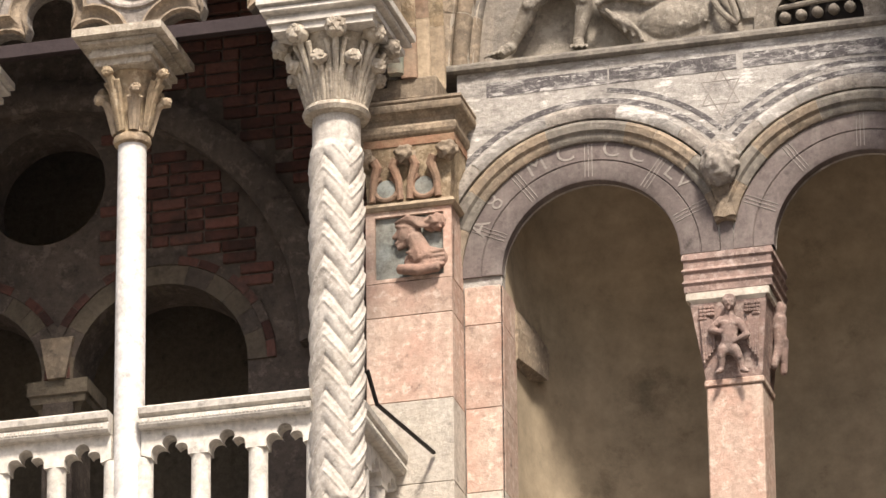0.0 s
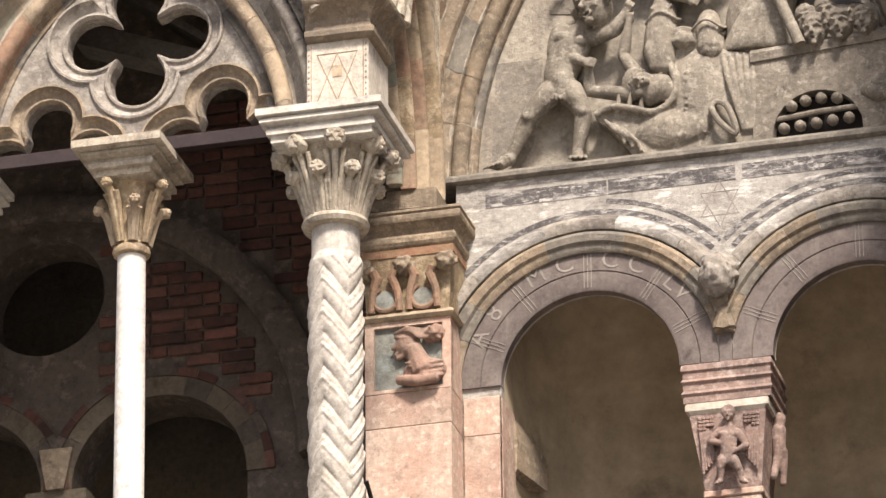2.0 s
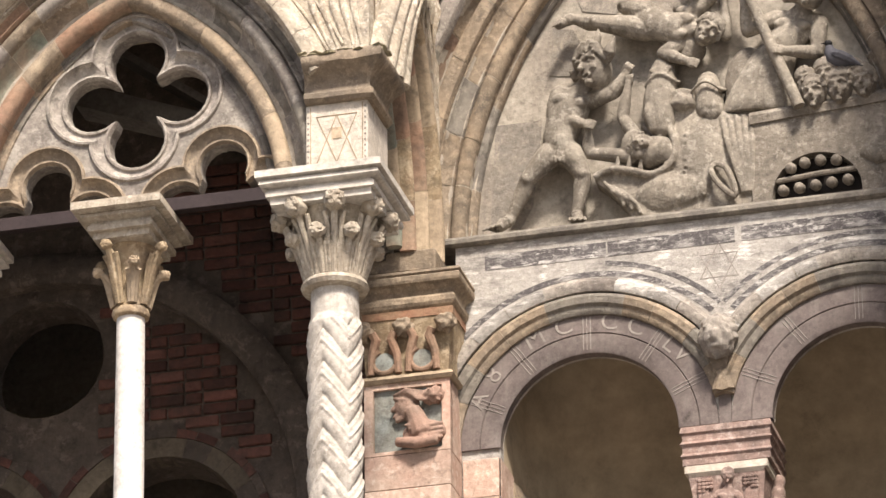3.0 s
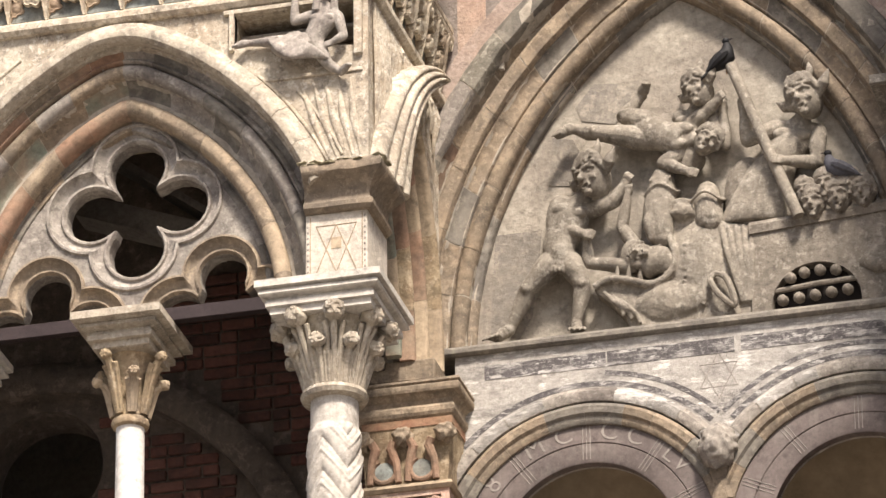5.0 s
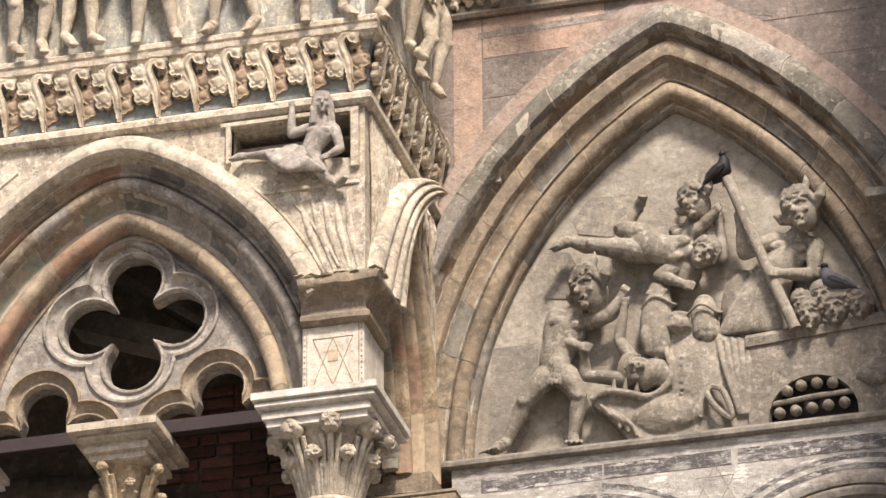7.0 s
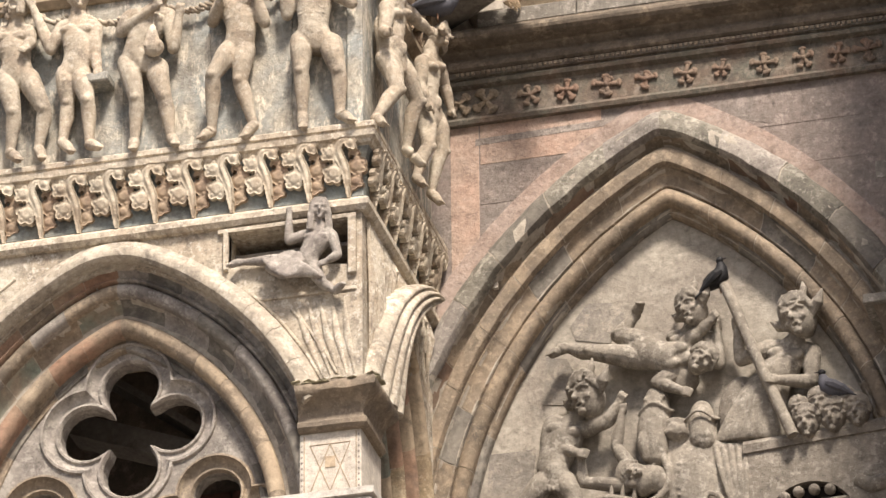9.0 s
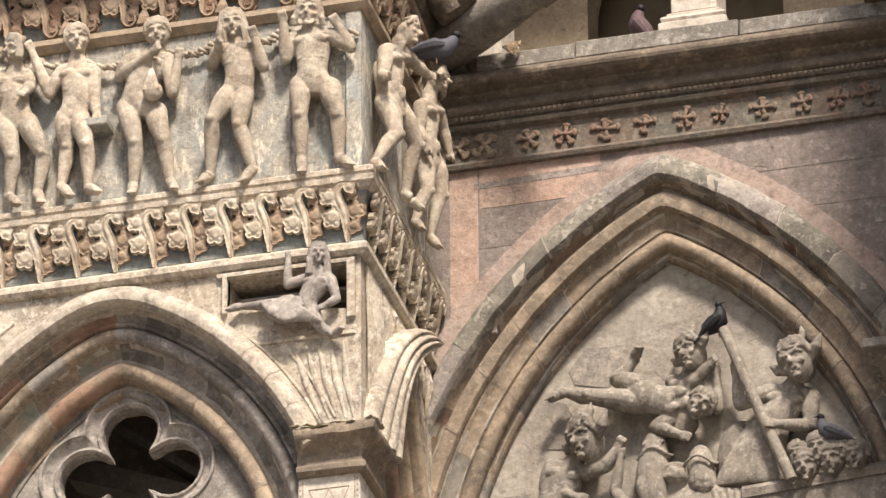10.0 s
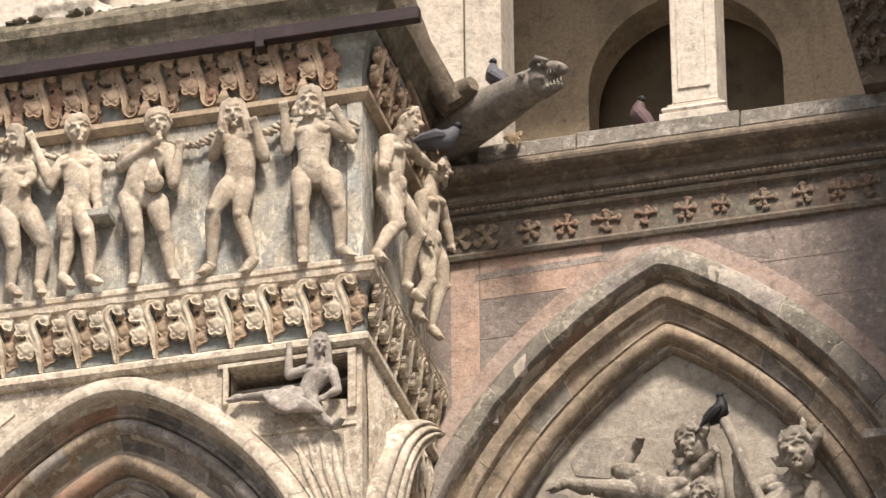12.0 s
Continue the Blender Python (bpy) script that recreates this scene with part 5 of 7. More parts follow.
# pier between the twin arches
def arch_pier(cx):
    t = thing("arch_pier", "pink marble pier with a carved capital and stepped block", "pier")
    x0, x1 = cx - 0.165, cx + 0.165
    part("shaft", box(x0, x1, 0.0, 0.30, 12.0, 14.08, 0.008), M_PINK, t)
    part("neck", box(x0 - 0.01, x1 + 0.012, -0.012, 0.31, 14.08, 14.12, 0.006), M_PINK, t)
    part("capital", loft([[(x0, 0.0, 14.12), (x1, 0.0, 14.12), (x1, 0.31, 14.12), (x0, 0.31, 14.12)], [(x0 - 0.03, -0.02, 14.32), (x1 + 0.02, -0.02, 14.32), (x1 + 0.02, 0.33, 14.32), (x0 - 0.03, 0.33, 14.32)], [(x0 - 0.075, -0.05, 14.60), (x1 + 0.05, -0.05, 14.60), (x1 + 0.05, 0.36, 14.60), (x0 - 0.075, 0.36, 14.60)], [(x0 - 0.085, -0.055, 14.655), (x1 + 0.06, -0.055, 14.655), (x1 + 0.06, 0.37, 14.655), (x0 - 0.085, 0.37, 14.655)]]), M_PINKDARK, t, "tapered mauve capital")
    part("capital_slab", loft([[(x0 - b, -f, z), (x1 + c, -f, z), (x1 + c, 0.37, z), (x0 - b, 0.37, z)] for b, c, f, z in ((0.055, 0.03, 0.04, 14.575), (0.075, 0.05, 0.062, 14.60), (0.092, 0.068, 0.066, 14.605), (0.092, 0.068, 0.066, 14.648))]), M_PALE, t, "pale worn slab under the block")
    part("abacus", course([(x0 - 0.105, 0.37), (x0 - 0.105, -0.05), (x1 + 0.085, -0.05), (x1 + 0.085, 0.37)], [(-0.1, 14.655), (0.0, 14.66), (0.0, 14.70), (0.012, 14.715), (0.0, 14.735), (0.0, 14.775), (0.015, 14.79), (0.0, 14.81), (0.0, 14.85), (0.012, 14.86), (0.005, 14.90), (-0.1, 14.915)]), M_PINKDARK, t, "stepped moulded block")
    for sx, k in ((x0 - 0.015, -1), (x1 + 0.0, 1)):
        bm = bmesh.new()
        for i in range(5):
            xx = sx - k * (0.015 * i)
            tube(bm, [(xx, -0.04, 14.52 - 0.01 * i), (xx - k * 0.012, -0.045, 14.40), (xx - k * 0.015, -0.03, 14.22 + 0.02 * i)], [0.013, 0.013, 0.008], 6)
        for i in range(14):
            blob(bm, (sx - k * (0.005 + 0.022 * (i % 4)), -0.048, 14.555 - 0.022 * (i // 4)), 0.017, 0.018, 0.016, sub=1)
        part("wing", bm, M_PINKDARK, t, smooth=True)
    # the carved group on the return of the capital, inside the arch
    bm = bmesh.new()
    capsule(bm, (x1 + 0.07, 0.2, 14.52), (x1 + 0.07, 0.2, 14.40), 0.055, 0.04)
    capsule(bm, (x1 + 0.07, 0.2, 14.40), (x1 + 0.04, 0.17, 14.24), 0.035, 0.025)
    capsule(bm, (x1 + 0.09, 0.22, 14.40), (x1 + 0.08, 0.24, 14.22), 0.035, 0.025)
    blob(bm, (x1 + 0.075, 0.2, 14.60), 0.045, 0.045, 0.05)
    skin_smooth(part("side_carving", bm, M_PINKDARK, t), 0.012, 3)


arch_pier(1.728)
arch_pier(3.356)

part("block", box(1.673, 1.749, -0.012, 0.03, 14.916, 15.16, 0.002), M_SLATE, arcade)

# jamb of the first arch and the bracket beam inside
for i, (z0, z1) in enumerate(((14.615, 14.855), (14.092, 14.612), (13.572, 14.089), (12.9, 13.569))):
    part("block", box(0.135, 0.352, -0.022, 0.02, z0, z1, 0.003), (M_PINK, M_PINK, M_PINK, M_PALE)[i], arcade)
    part("block", box(0.30, 0.362, 0.0, 0.31, z0, z1, 0.002), (M_PINK, M_PINK, M_PINK, M_PALE)[i], arcade)
part("arch_lining", box(0.27, 0.356, 0.075, 0.31, 14.85, 15.6), M_PLASTER, arcade)
t = thing("stone_corbel", "brown stone bracket on the jamb inside the arch", "corbel")
part("bracket", loft([[(0.30, 0.29, 14.82), (0.365, 0.29, 14.82), (0.40, 0.62, 14.82), (0.30, 0.62, 14.82)], [(0.30, 0.29, 14.69), (0.38, 0.29, 14.69), (0.47, 0.70, 14.69), (0.30, 0.70, 14.69)], [(0.30, 0.29, 14.51), (0.375, 0.29, 14.51), (0.46, 0.70, 14.51), (0.30, 0.70, 14.51)], [(0.30, 0.29, 14.48), (0.36, 0.29, 14.48), (0.36, 0.6, 14.48), (0.30, 0.6, 14.48)]]), M_FTAN, t)


# ---- wall pilaster beside the porch ----
def wall_pilaster():
    t = thing("wall_pilaster", "broad pilaster of pink and pale marble blocks with a leafy capital", "pilaster")
    x0, x1, y = -0.395, 0.125, -0.27
    for z0, z1, m in ((14.62, 14.835, M_PINK), (14.083, 14.617, M_PINK), (13.568, 14.080, M_PALE), (12.95, 13.565, M_PALE), (12.3, 12.947, M_PINK)):
        part("block", box(x0, x1, y, 0.24, z0, z1, 0.003), m, t)
    pan = part("panel", box(x0, x1, y + 0.03, 0.24, 14.838, 15.29, 0.005), M_PINK, t, "sunk panel with traces of green paint")
    fr = bmesh.new()
    for a in ((x0, x0 + 0.055, 14.838, 15.29), (x1 - 0.05, x1, 14.838, 15.29), (x0 + 0.055, x1 - 0.05, 15.255, 15.29), (x0 + 0.055, x1 - 0.05, 14.838, 14.86)):
        box(a[0], a[1], y, y + 0.05, a[2], a[3], bm=fr)
    part("frame", fr, M_PINK, pan)
    part("ground", box(x0 + 0.056, x1 - 0.051, y + 0.024, y + 0.034, 14.861, 15.254), M_BLUEGROUND, pan, "faded green painted ground")
    cap = part("capital", loft([[(x0 + 0.01, y + 0.01, 15.33), (x1 - 0.01, y + 0.01, 15.33), (x1 - 0.01, 0.24, 15.33), (x0 + 0.01, 0.24, 15.33)], [(x0 - 0.0, y - 0.0, 15.5), (x1, y, 15.5), (x1, 0.24, 15.5), (x0, 0.24, 15.5)], [(x0 - 0.03, y - 0.03, 15.70), (x1 + 0.03, y - 0.03, 15.70), (x1 + 0.03, 0.24, 15.70), (x0 - 0.03, 0.24, 15.70)]]), M_OCHRE, t, "ochre and rust capital")
    part("neck_moulding", course([(x0, 0.2), (x0, y), (x1, y), (x1, 0.2)], [(-0.05, 15.288), (0.015, 15.29), (0.03, 15.31), (0.015, 15.335), (-0.05, 15.34)]), M_TAN, cap)
    for xc in (x0 + 0.13, x0 + 0.36):
        ring = bmesh.new()
        pts = [(xc + 0.075 * math.cos(g) , y - 0.012, 15.43 + 0.075 * math.sin(g)) for g in [radians(115 + 310 * i / 14) for i in range(15)]]
        tube(ring, pts, [0.017] * 15, 8)
        part("ring", ring, M_RUST, cap, smooth=True)
        part("disc", lathe([(0.0605, 0), (0.06, 0.008), (0.001, 0.009)], 0, 0, 16), M_BLUEGROUND, cap, "faded green disc").matrix_basis = pose(xc, y - 0.004, 15.425, 90, 0, 0)
        for dx in (-0.085, 0.085):
            lf = bmesh.new()
            tube(lf, [(xc + dx, y - 0.01, 15.35), (xc + dx * 0.9, y - 0.02, 15.47), (xc + dx * 0.55, y - 0.035, 15.56), (xc + dx * 0.8, y - 0.05, 15.60)], [0.022, 0.024, 0.030, 0.026], 8)
            part("leaf", lf, M_RUST, cap, smooth=True)
    for xc in (x0, x0 + 0.25, x1 - 0.01):
        bm = bmesh.new()
        blob(bm, (xc, y - 0.035, 15.625), 0.062, 0.055, 0.058, xc, 0.5, 3)
        for j in range(6):
            g = j * math.pi / 3
            blob(bm, (xc + 0.035 * math.cos(g), y - 0.07, 15.63 + 0.035 * math.sin(g)), 0.018, 0.016, 0.018, sub=1)
        skin_smooth(part("knob", bm, M_FTAN, cap, smooth=True), 0.007, 1)
    part("cornice", course([(x0 - 0.1, y), (x1, y), (x1, -0.0)], [(-0.1, 15.66), (0.015, 15.665), (0.022, 15.68), (0.022, 15.74), (0.04, 15.752), (0.05, 15.77), (0.05, 15.80), (0.04, 15.815), (0.034, 15.82), (0.036, 15.85), (0.06, 15.875), (0.085, 15.885), (0.09, 15.90), (0.09, 15.925), (0.08, 15.935), (0.092, 15.945), (0.088, 15.962), (0.06, 15.972), (-0.1, 15.975)]), M_FTAN, t, "brown weathered moulded cap")
    part("frieze_strip", box(x0, x1 + 0.033, y - 0.033, 0.2, 15.685, 15.735), M_TERRA, t, "reddish painted strip")


wall_pilaster()

# ---- inside the porch: arches, small column, rib and brickwork of the back wall ----
# Arches and small column take colours already darkened for the porch's shade.
for cx in (-1.815, -3.10):
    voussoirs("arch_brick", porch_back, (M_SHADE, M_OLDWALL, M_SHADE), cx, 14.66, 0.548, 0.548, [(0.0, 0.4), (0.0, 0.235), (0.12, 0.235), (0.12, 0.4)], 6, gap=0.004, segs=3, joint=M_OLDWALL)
    voussoirs("arch_brick", porch_back, (M_BRICK, M_BRICK, M_OLDWALL), cx, 14.66, 0.548, 0.548, [(0.122, 0.4), (0.122, 0.228), (0.175, 0.228), (0.175, 0.4)], 9, gap=0.006, segs=3, joint=M_OLDWALL)
part("spandrel_stone", loft([[(-2.56, 0.20, 14.92), (-2.35, 0.20, 14.92), (-2.35, 0.5, 14.92), (-2.56, 0.5, 14.92)], [(-2.51, 0.20, 14.66), (-2.40, 0.20, 14.66), (-2.40, 0.5, 14.66), (-2.51, 0.5, 14.66)]]), M_FTAN, porch_back, "tan stone wedge between two arches")
t = thing("small_column", "short stone column between two lunettes, darkened as shade", "column")
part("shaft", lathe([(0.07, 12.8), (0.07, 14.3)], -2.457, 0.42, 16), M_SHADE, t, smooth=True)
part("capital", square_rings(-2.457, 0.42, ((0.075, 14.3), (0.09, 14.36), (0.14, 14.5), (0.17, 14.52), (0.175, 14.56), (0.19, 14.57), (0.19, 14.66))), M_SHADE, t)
# Ribs share the shade-darkened wall colour.
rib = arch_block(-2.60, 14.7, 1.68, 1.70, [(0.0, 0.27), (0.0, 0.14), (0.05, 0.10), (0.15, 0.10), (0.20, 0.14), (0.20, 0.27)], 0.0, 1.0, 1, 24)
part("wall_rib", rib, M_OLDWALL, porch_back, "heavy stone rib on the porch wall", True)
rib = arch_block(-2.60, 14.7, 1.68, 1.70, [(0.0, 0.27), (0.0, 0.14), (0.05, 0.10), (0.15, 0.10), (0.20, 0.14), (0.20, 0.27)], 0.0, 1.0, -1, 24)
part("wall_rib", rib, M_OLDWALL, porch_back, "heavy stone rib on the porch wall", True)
brick_me = {}
for row in range(26):
    z = 15.06 + row * 0.079
    x = -2.2 + (0.11 if row % 2 else 0.0)
    k = 0
    while x < -0.45:
        w = 0.205 if (row + k) % 3 else 0.10
        if math.hypot(x + w / 2 + 2.56, z + 0.03 - 15.94) > 0.50 and not 1.60 < math.hypot(x + w / 2 + 2.60, z + 0.03 - 14.7) < 1.98 and math.hypot(x + w / 2 + 1.815, z - 14.66) > 0.74:
            if w not in brick_me:
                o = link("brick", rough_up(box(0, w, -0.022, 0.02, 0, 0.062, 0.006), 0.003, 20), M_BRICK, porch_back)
                brick_me[w] = o.data
            else:
                o = new("brick", brick_me[w])
                o.parent = porch_back
            o.location = (x, 0.25, z)
        x += w + 0.014
        k += 1


# ---- carved figures ----
LG = "carved figures of the lunette"

def limb(bm, pts, radii, segs=12, steps=14):
    """A rounded limb that swells and narrows along a smooth curve."""
    path = spline(pts, steps)
    rr = spline([(r, 0, 0) for r in radii], steps)
    rings = []
    for i, p in enumerate(path):
        a = (path[min(i + 1, steps)] - path[max(i - 1, 0)]).normalized()
        u = a.orthogonal().normalized()
        w = a.cross(u)
        rings.append([p + (u * math.cos(2 * math.pi * k / segs) + w * math.sin(2 * math.pi * k / segs)) * rr[i].x for k in range(segs)])
    loft(rings, bm=bm)
    for p, r in ((pts[0], radii[0]), (pts[-1], radii[-1])):
        blob(bm, p, r * 0.97, r * 0.97, r * 0.97, sub=2)


def carved_face(s, turn, tip, hair, horns, beard, seed):
    """A head that looks along -y, then turned and tipped: brow, nose, cheeks, open mouth and carved hair."""
    bm = bmesh.new()
    rnd = random.Random(seed)
    made = bmesh.ops.create_icosphere(bm, subdivisions=4, radius=1.0)["verts"]
    for v in made:
        p = v.co.copy()
        push = 0.0
        if p.y < 0:
            for x, z, wide, tall, deep in ((-0.40, 0.08, 0.24, 0.15, 0.17), (0.40, 0.08, 0.24, 0.15, 0.17), (0.0, -0.56, 0.22, 0.10, 0.24)):
                push += deep * math.exp(-(((p.x - x) / wide) ** 2 + ((p.z - z) / tall) ** 2))
        narrow = 1.0 - 0.25 * max(0.0, -p.z)
        v.co = Vector((p.x * 0.073 * narrow, (p.y + push) * 0.080, p.z * 0.098))
    capsule(bm, (0, -0.074, 0.018), (0, -0.094, -0.022), 0.009, 0.016, 8)
    for k in (-1, 1):
        tube(bm, [(0.008 * k, -0.080, 0.022), (0.034 * k, -0.076, 0.032), (0.060 * k, -0.052, 0.018)], [0.009, 0.011, 0.008], 8)
        blob(bm, (0.030 * k, -0.062, 0.008), 0.014, 0.010, 0.009, sub=1)
        blob(bm, (0.040 * k, -0.056, -0.026), 0.022, 0.016, 0.018, sub=1)
        blob(bm, (0.070 * k, 0.0, -0.005), 0.012, 0.018, 0.026, sub=1)
    ring = [(0.022 * math.cos(g), -0.066, -0.056 + 0.013 * math.sin(g)) for g in [2 * math.pi * i / 12 for i in range(13)]]
    tube(bm, ring, [0.006] * 13, 6)
    blob(bm, (0, -0.058, -0.088), 0.026, 0.020, 0.018, sub=1)
    for i in range(30):
        g = math.pi * i / 29
        x = 0.080 * math.cos(g)
        top = 0.034 + 0.066 * math.sin(g) + rnd.uniform(-0.014, 0.010)
        pts = [(x * 0.4, 0.02, 0.108), (x * 0.98, -0.040 - 0.022 * math.sin(g), top + 0.010), (x * 1.10, -0.052 * math.sin(g) - 0.014, top - 0.032)]
        if hair and abs(math.cos(g)) > 0.55:
            pts += [(x * 1.25, -0.028 + rnd.uniform(-0.02, 0.02), -0.05), (x * 1.30 + rnd.uniform(-0.012, 0.012), -0.022, -hair)]
        tube(bm, pts, [0.013] + [0.0145] * (len(pts) - 2) + [0.010], 6)
    if beard:
        for i in range(9):
            x = -0.045 + 0.011 * i
            tube(bm, [(x, -0.05 + 0.3 * abs(x), -0.07 + 0.4 * abs(x)), (x * 1.1, -0.062, -0.11 + 0.3 * abs(x))], [0.012, 0.007], 6)
    if horns:
        for k in (-1, 1):
            tube(bm, [(0.045 * k, -0.03, 0.080), (0.068 * k, -0.02, 0.130), (0.060 * k, 0.0, 0.185)], [0.024, 0.018, 0.004], 8)
            tube(bm, [(0.070 * k, 0.0, 0.0), (0.112 * k, -0.01, 0.03), (0.155 * k, -0.005, 0.085)], [0.022, 0.030, 0.004], 8)
        for i in range(16):
            blob(bm, (rnd.uniform(-0.065, 0.065), -0.062, rnd.uniform(0.035, 0.085)), 0.013, 0.014, 0.011, sub=1)
        for i in range(5):
            blob(bm, (-0.016 + 0.008 * i, -0.07, -0.046), 0.0045, 0.006, 0.006, sub=1)
    turned = Matrix.Rotation(radians(turn), 4, "Z") @ Matrix.Rotation(radians(tip), 4, "Y") @ Matrix.Scale(s, 4)
    bmesh.ops.transform(bm, matrix=turned, verts=bm.verts)
    return bm


def carved_torso(bm, at, s, out, skirt):
    """Pelvis, waist, chest and shoulders as one swelling trunk; out is the way the figure faces."""
    mh, ms = at["hipl"].lerp(at["hipr"], 0.5), at["shl"].lerp(at["shr"], 0.5)
    up = (at["belly"] - mh).normalized()
    path = [mh - up * 0.07 * s, mh, at["belly"], at["chest"], ms, at["neck"] + (at["head"] - at["neck"]) * 0.3]
    ah, ash = at["hipr"] - at["hipl"], at["shr"] - at["shl"]
    hw, cw = ah.length / 2 + 0.052 * s, ash.length / 2
    ah, ash = ah.normalized(), ash.normalized()
    wide = [hw * (1.0 if skirt else 0.62), hw, (hw if skirt else 0.0) * 0.4 + (0.06 if skirt else 0.092) * s, max(0.108 * s, cw * 0.90), cw * 0.84, 0.044 * s]
    deep = [0.058 * s, 0.076 * s, 0.072 * s, 0.086 * s, 0.058 * s, 0.044 * s]
    n, segs = 24, 24
    centre, ww, dd = spline(path, n), spline([(v, 0, 0) for v in wide], n), spline([(v, 0, 0) for v in deep], n)
    rings = []
    for i, c in enumerate(centre):
        f = i / n
        a = ah.lerp(ash, min(1.0, f / 0.7)).normalized()
        rings.append([c + a * ww[i].x * math.cos(2 * math.pi * k / segs) + out * dd[i].x * math.sin(2 * math.pi * k / segs) for k in range(segs)])
    loft(rings, bm=bm)
    for k in (-1, 1):
        c = at["chest"] + ash * 0.050 * s * k + out * 0.053 * s + (ms - at["chest"]) * 0.45
        blob(bm, c, 0.055 * s, 0.030 * s + 0.02 * s * abs(out.x), 0.036 * s, sub=2)
        for q in range(3):
            p = at["chest"].lerp(at["belly"], 0.15 + 0.22 * q)
            tube(bm, [p + ash * 0.035 * s * k + out * 0.074 * s, p + ash * 0.072 * s * k + out * 0.056 * s, p + ash * 0.090 * s * k + out * 0.02 * s], [0.003 * s, 0.006 * s, 0.004 * s], 6)
        limb(bm, [ms + ash * 0.01 * k, ms.lerp(at["shr"] if k > 0 else at["shl"], 0.6) + (at["neck"] - ms) * 0.2, at["shr"] if k > 0 else at["shl"]], [0.045 * s, 0.046 * s, 0.050 * s], 10, 6)
    blob(bm, at["belly"].lerp(mh, 0.35) + out * 0.052 * s, 0.050 * s, 0.028 * s, 0.066 * s, sub=2)


def figure(label, mat, y, s, J, out=(0, -1, 0), horns=False, hair=0, beard=False, group="carved figures of the frieze", voxel=0.0055, fur=False, skip=(), turn=0, tip=0, skirt=False, head_size=1.0):
    """A relief figure of swelling limbs; the joints are (x, z) or (x, z, y), and out is the way it faces."""
    bm = bmesh.new()
    out = Vector(out)
    lift = {"ell": 0.02, "elr": 0.02, "hal": 0.05, "har": 0.05, "knl": 0.03, "knr": 0.02, "head": 0.03, "tol": 0.05, "tor": 0.05, "belly": 0.01}
    at = {k: Vector((v[0], v[2] if len(v) > 2 else y, v[1])) + out * lift.get(k, 0.0) * s for k, v in J.items()}
    carved_torso(bm, at, s, out, skirt)
    mid = at["hipl"].lerp(at["hipr"], 0.5)
    for k in "lr":
        sh, el, ha = at["sh" + k], at["el" + k], at["ha" + k]
        if "el" + k not in skip:
            limb(bm, [sh, sh.lerp(el, 0.5) + out * 0.008 * s, el], [0.050 * s, 0.046 * s, 0.036 * s], 12, 8)
            limb(bm, [el, el.lerp(ha, 0.3), el.lerp(ha, 0.92)], [0.037 * s, 0.039 * s, 0.024 * s], 12, 8)
            blob(bm, ha, 0.032 * s, 0.024 * s, 0.034 * s, sub=2)
            d = (ha - el).normalized()
            across = d.cross(out).normalized()
            for q in range(4):
                p = ha + across * (0.021 - 0.014 * q) * s + out * 0.012 * s
                tube(bm, [p, p + d * 0.030 * s + out * 0.008 * s, p + d * 0.052 * s - out * 0.004 * s], [0.0088 * s, 0.0085 * s, 0.0065 * s], 6)
        if "kn" + k in skip:
            continue
        hip, kn, an, to = at["hip" + k], at["kn" + k], at["an" + k], at["to" + k]
        limb(bm, [hip + (hip - mid) * 0.1, hip.lerp(kn, 0.35) + out * 0.014 * s, hip.lerp(kn, 0.72) + out * 0.008 * s, kn + out * 0.004 * s], [0.067 * s, 0.067 * s, 0.055 * s, 0.046 * s], 14, 12)
        limb(bm, [kn, kn.lerp(an, 0.28) - out * 0.012 * s, kn.lerp(an, 0.62) - out * 0.006 * s, an], [0.045 * s, 0.048 * s, 0.037 * s, 0.028 * s], 12, 12)
        blob(bm, kn + out * 0.036 * s, 0.026 * s, 0.022 * s, 0.030 * s, sub=2)
        limb(bm, [an, an.lerp(to, 0.5) + Vector((0, 0, 0.006 * s)), to], [0.034 * s, 0.036 * s, 0.027 * s], 10, 6)
        d = (to - an)
        d.z *= 0.3
        d = (d.normalized() + out * 0.8).normalized()
        across = d.cross(Vector((0, 0, 1))).normalized()
        spread, reach, r = (0.026, 0.075, 0.0125) if horns else (0.014, 0.034, 0.0095)
        for q in range(4):
            p = to + across * (q - 1.5) * 0.013 * s
            tube(bm, [p, to + across * (q - 1.5) * spread * s + d * reach * 0.6 * s + Vector((0, 0, 0.006 * s)), to + across * (q - 1.5) * spread * 1.15 * s + d * reach * s - Vector((0, 0, 0.012 * s))], [r * 1.2 * s, r * s, r * 0.6 * s], 6)
    limb(bm, [at["neck"] - out * 0.005 * s, at["neck"].lerp(at["head"], 0.8) - out * 0.015 * s], [0.048 * s, 0.044 * s], 12, 5)
    rnd = random.Random(int(abs(at["head"].x) * 100))
    face = carved_face(s * head_size * (1.08 if horns else 0.92), turn + math.degrees(math.atan2(out.x, -out.y)), tip, hair, horns, beard, int(abs(at["head"].x) * 100))
    bmesh.ops.translate(face, vec=at["head"], verts=face.verts)
    tmp = bpy.data.meshes.new("face")
    face.to_mesh(tmp)
    face.free()
    bm.from_mesh(tmp)
    bpy.data.meshes.remove(tmp)
    if fur:
        side = (at["hipr"] - at["hipl"]).normalized()
        for row in range(3):
            for i in range(11):
                c = mid + side * (i - 5 + 0.5 * (row % 2)) * 0.022 * s + out * 0.066 * s * math.cos((i - 5) * 0.24) + Vector((0, 0, (0.0 - 0.035 * row) * s))
                blob(bm, c, 0.014 * s, 0.014 * s, 0.026 * s, rnd.random() * 9, 0.4, 1)
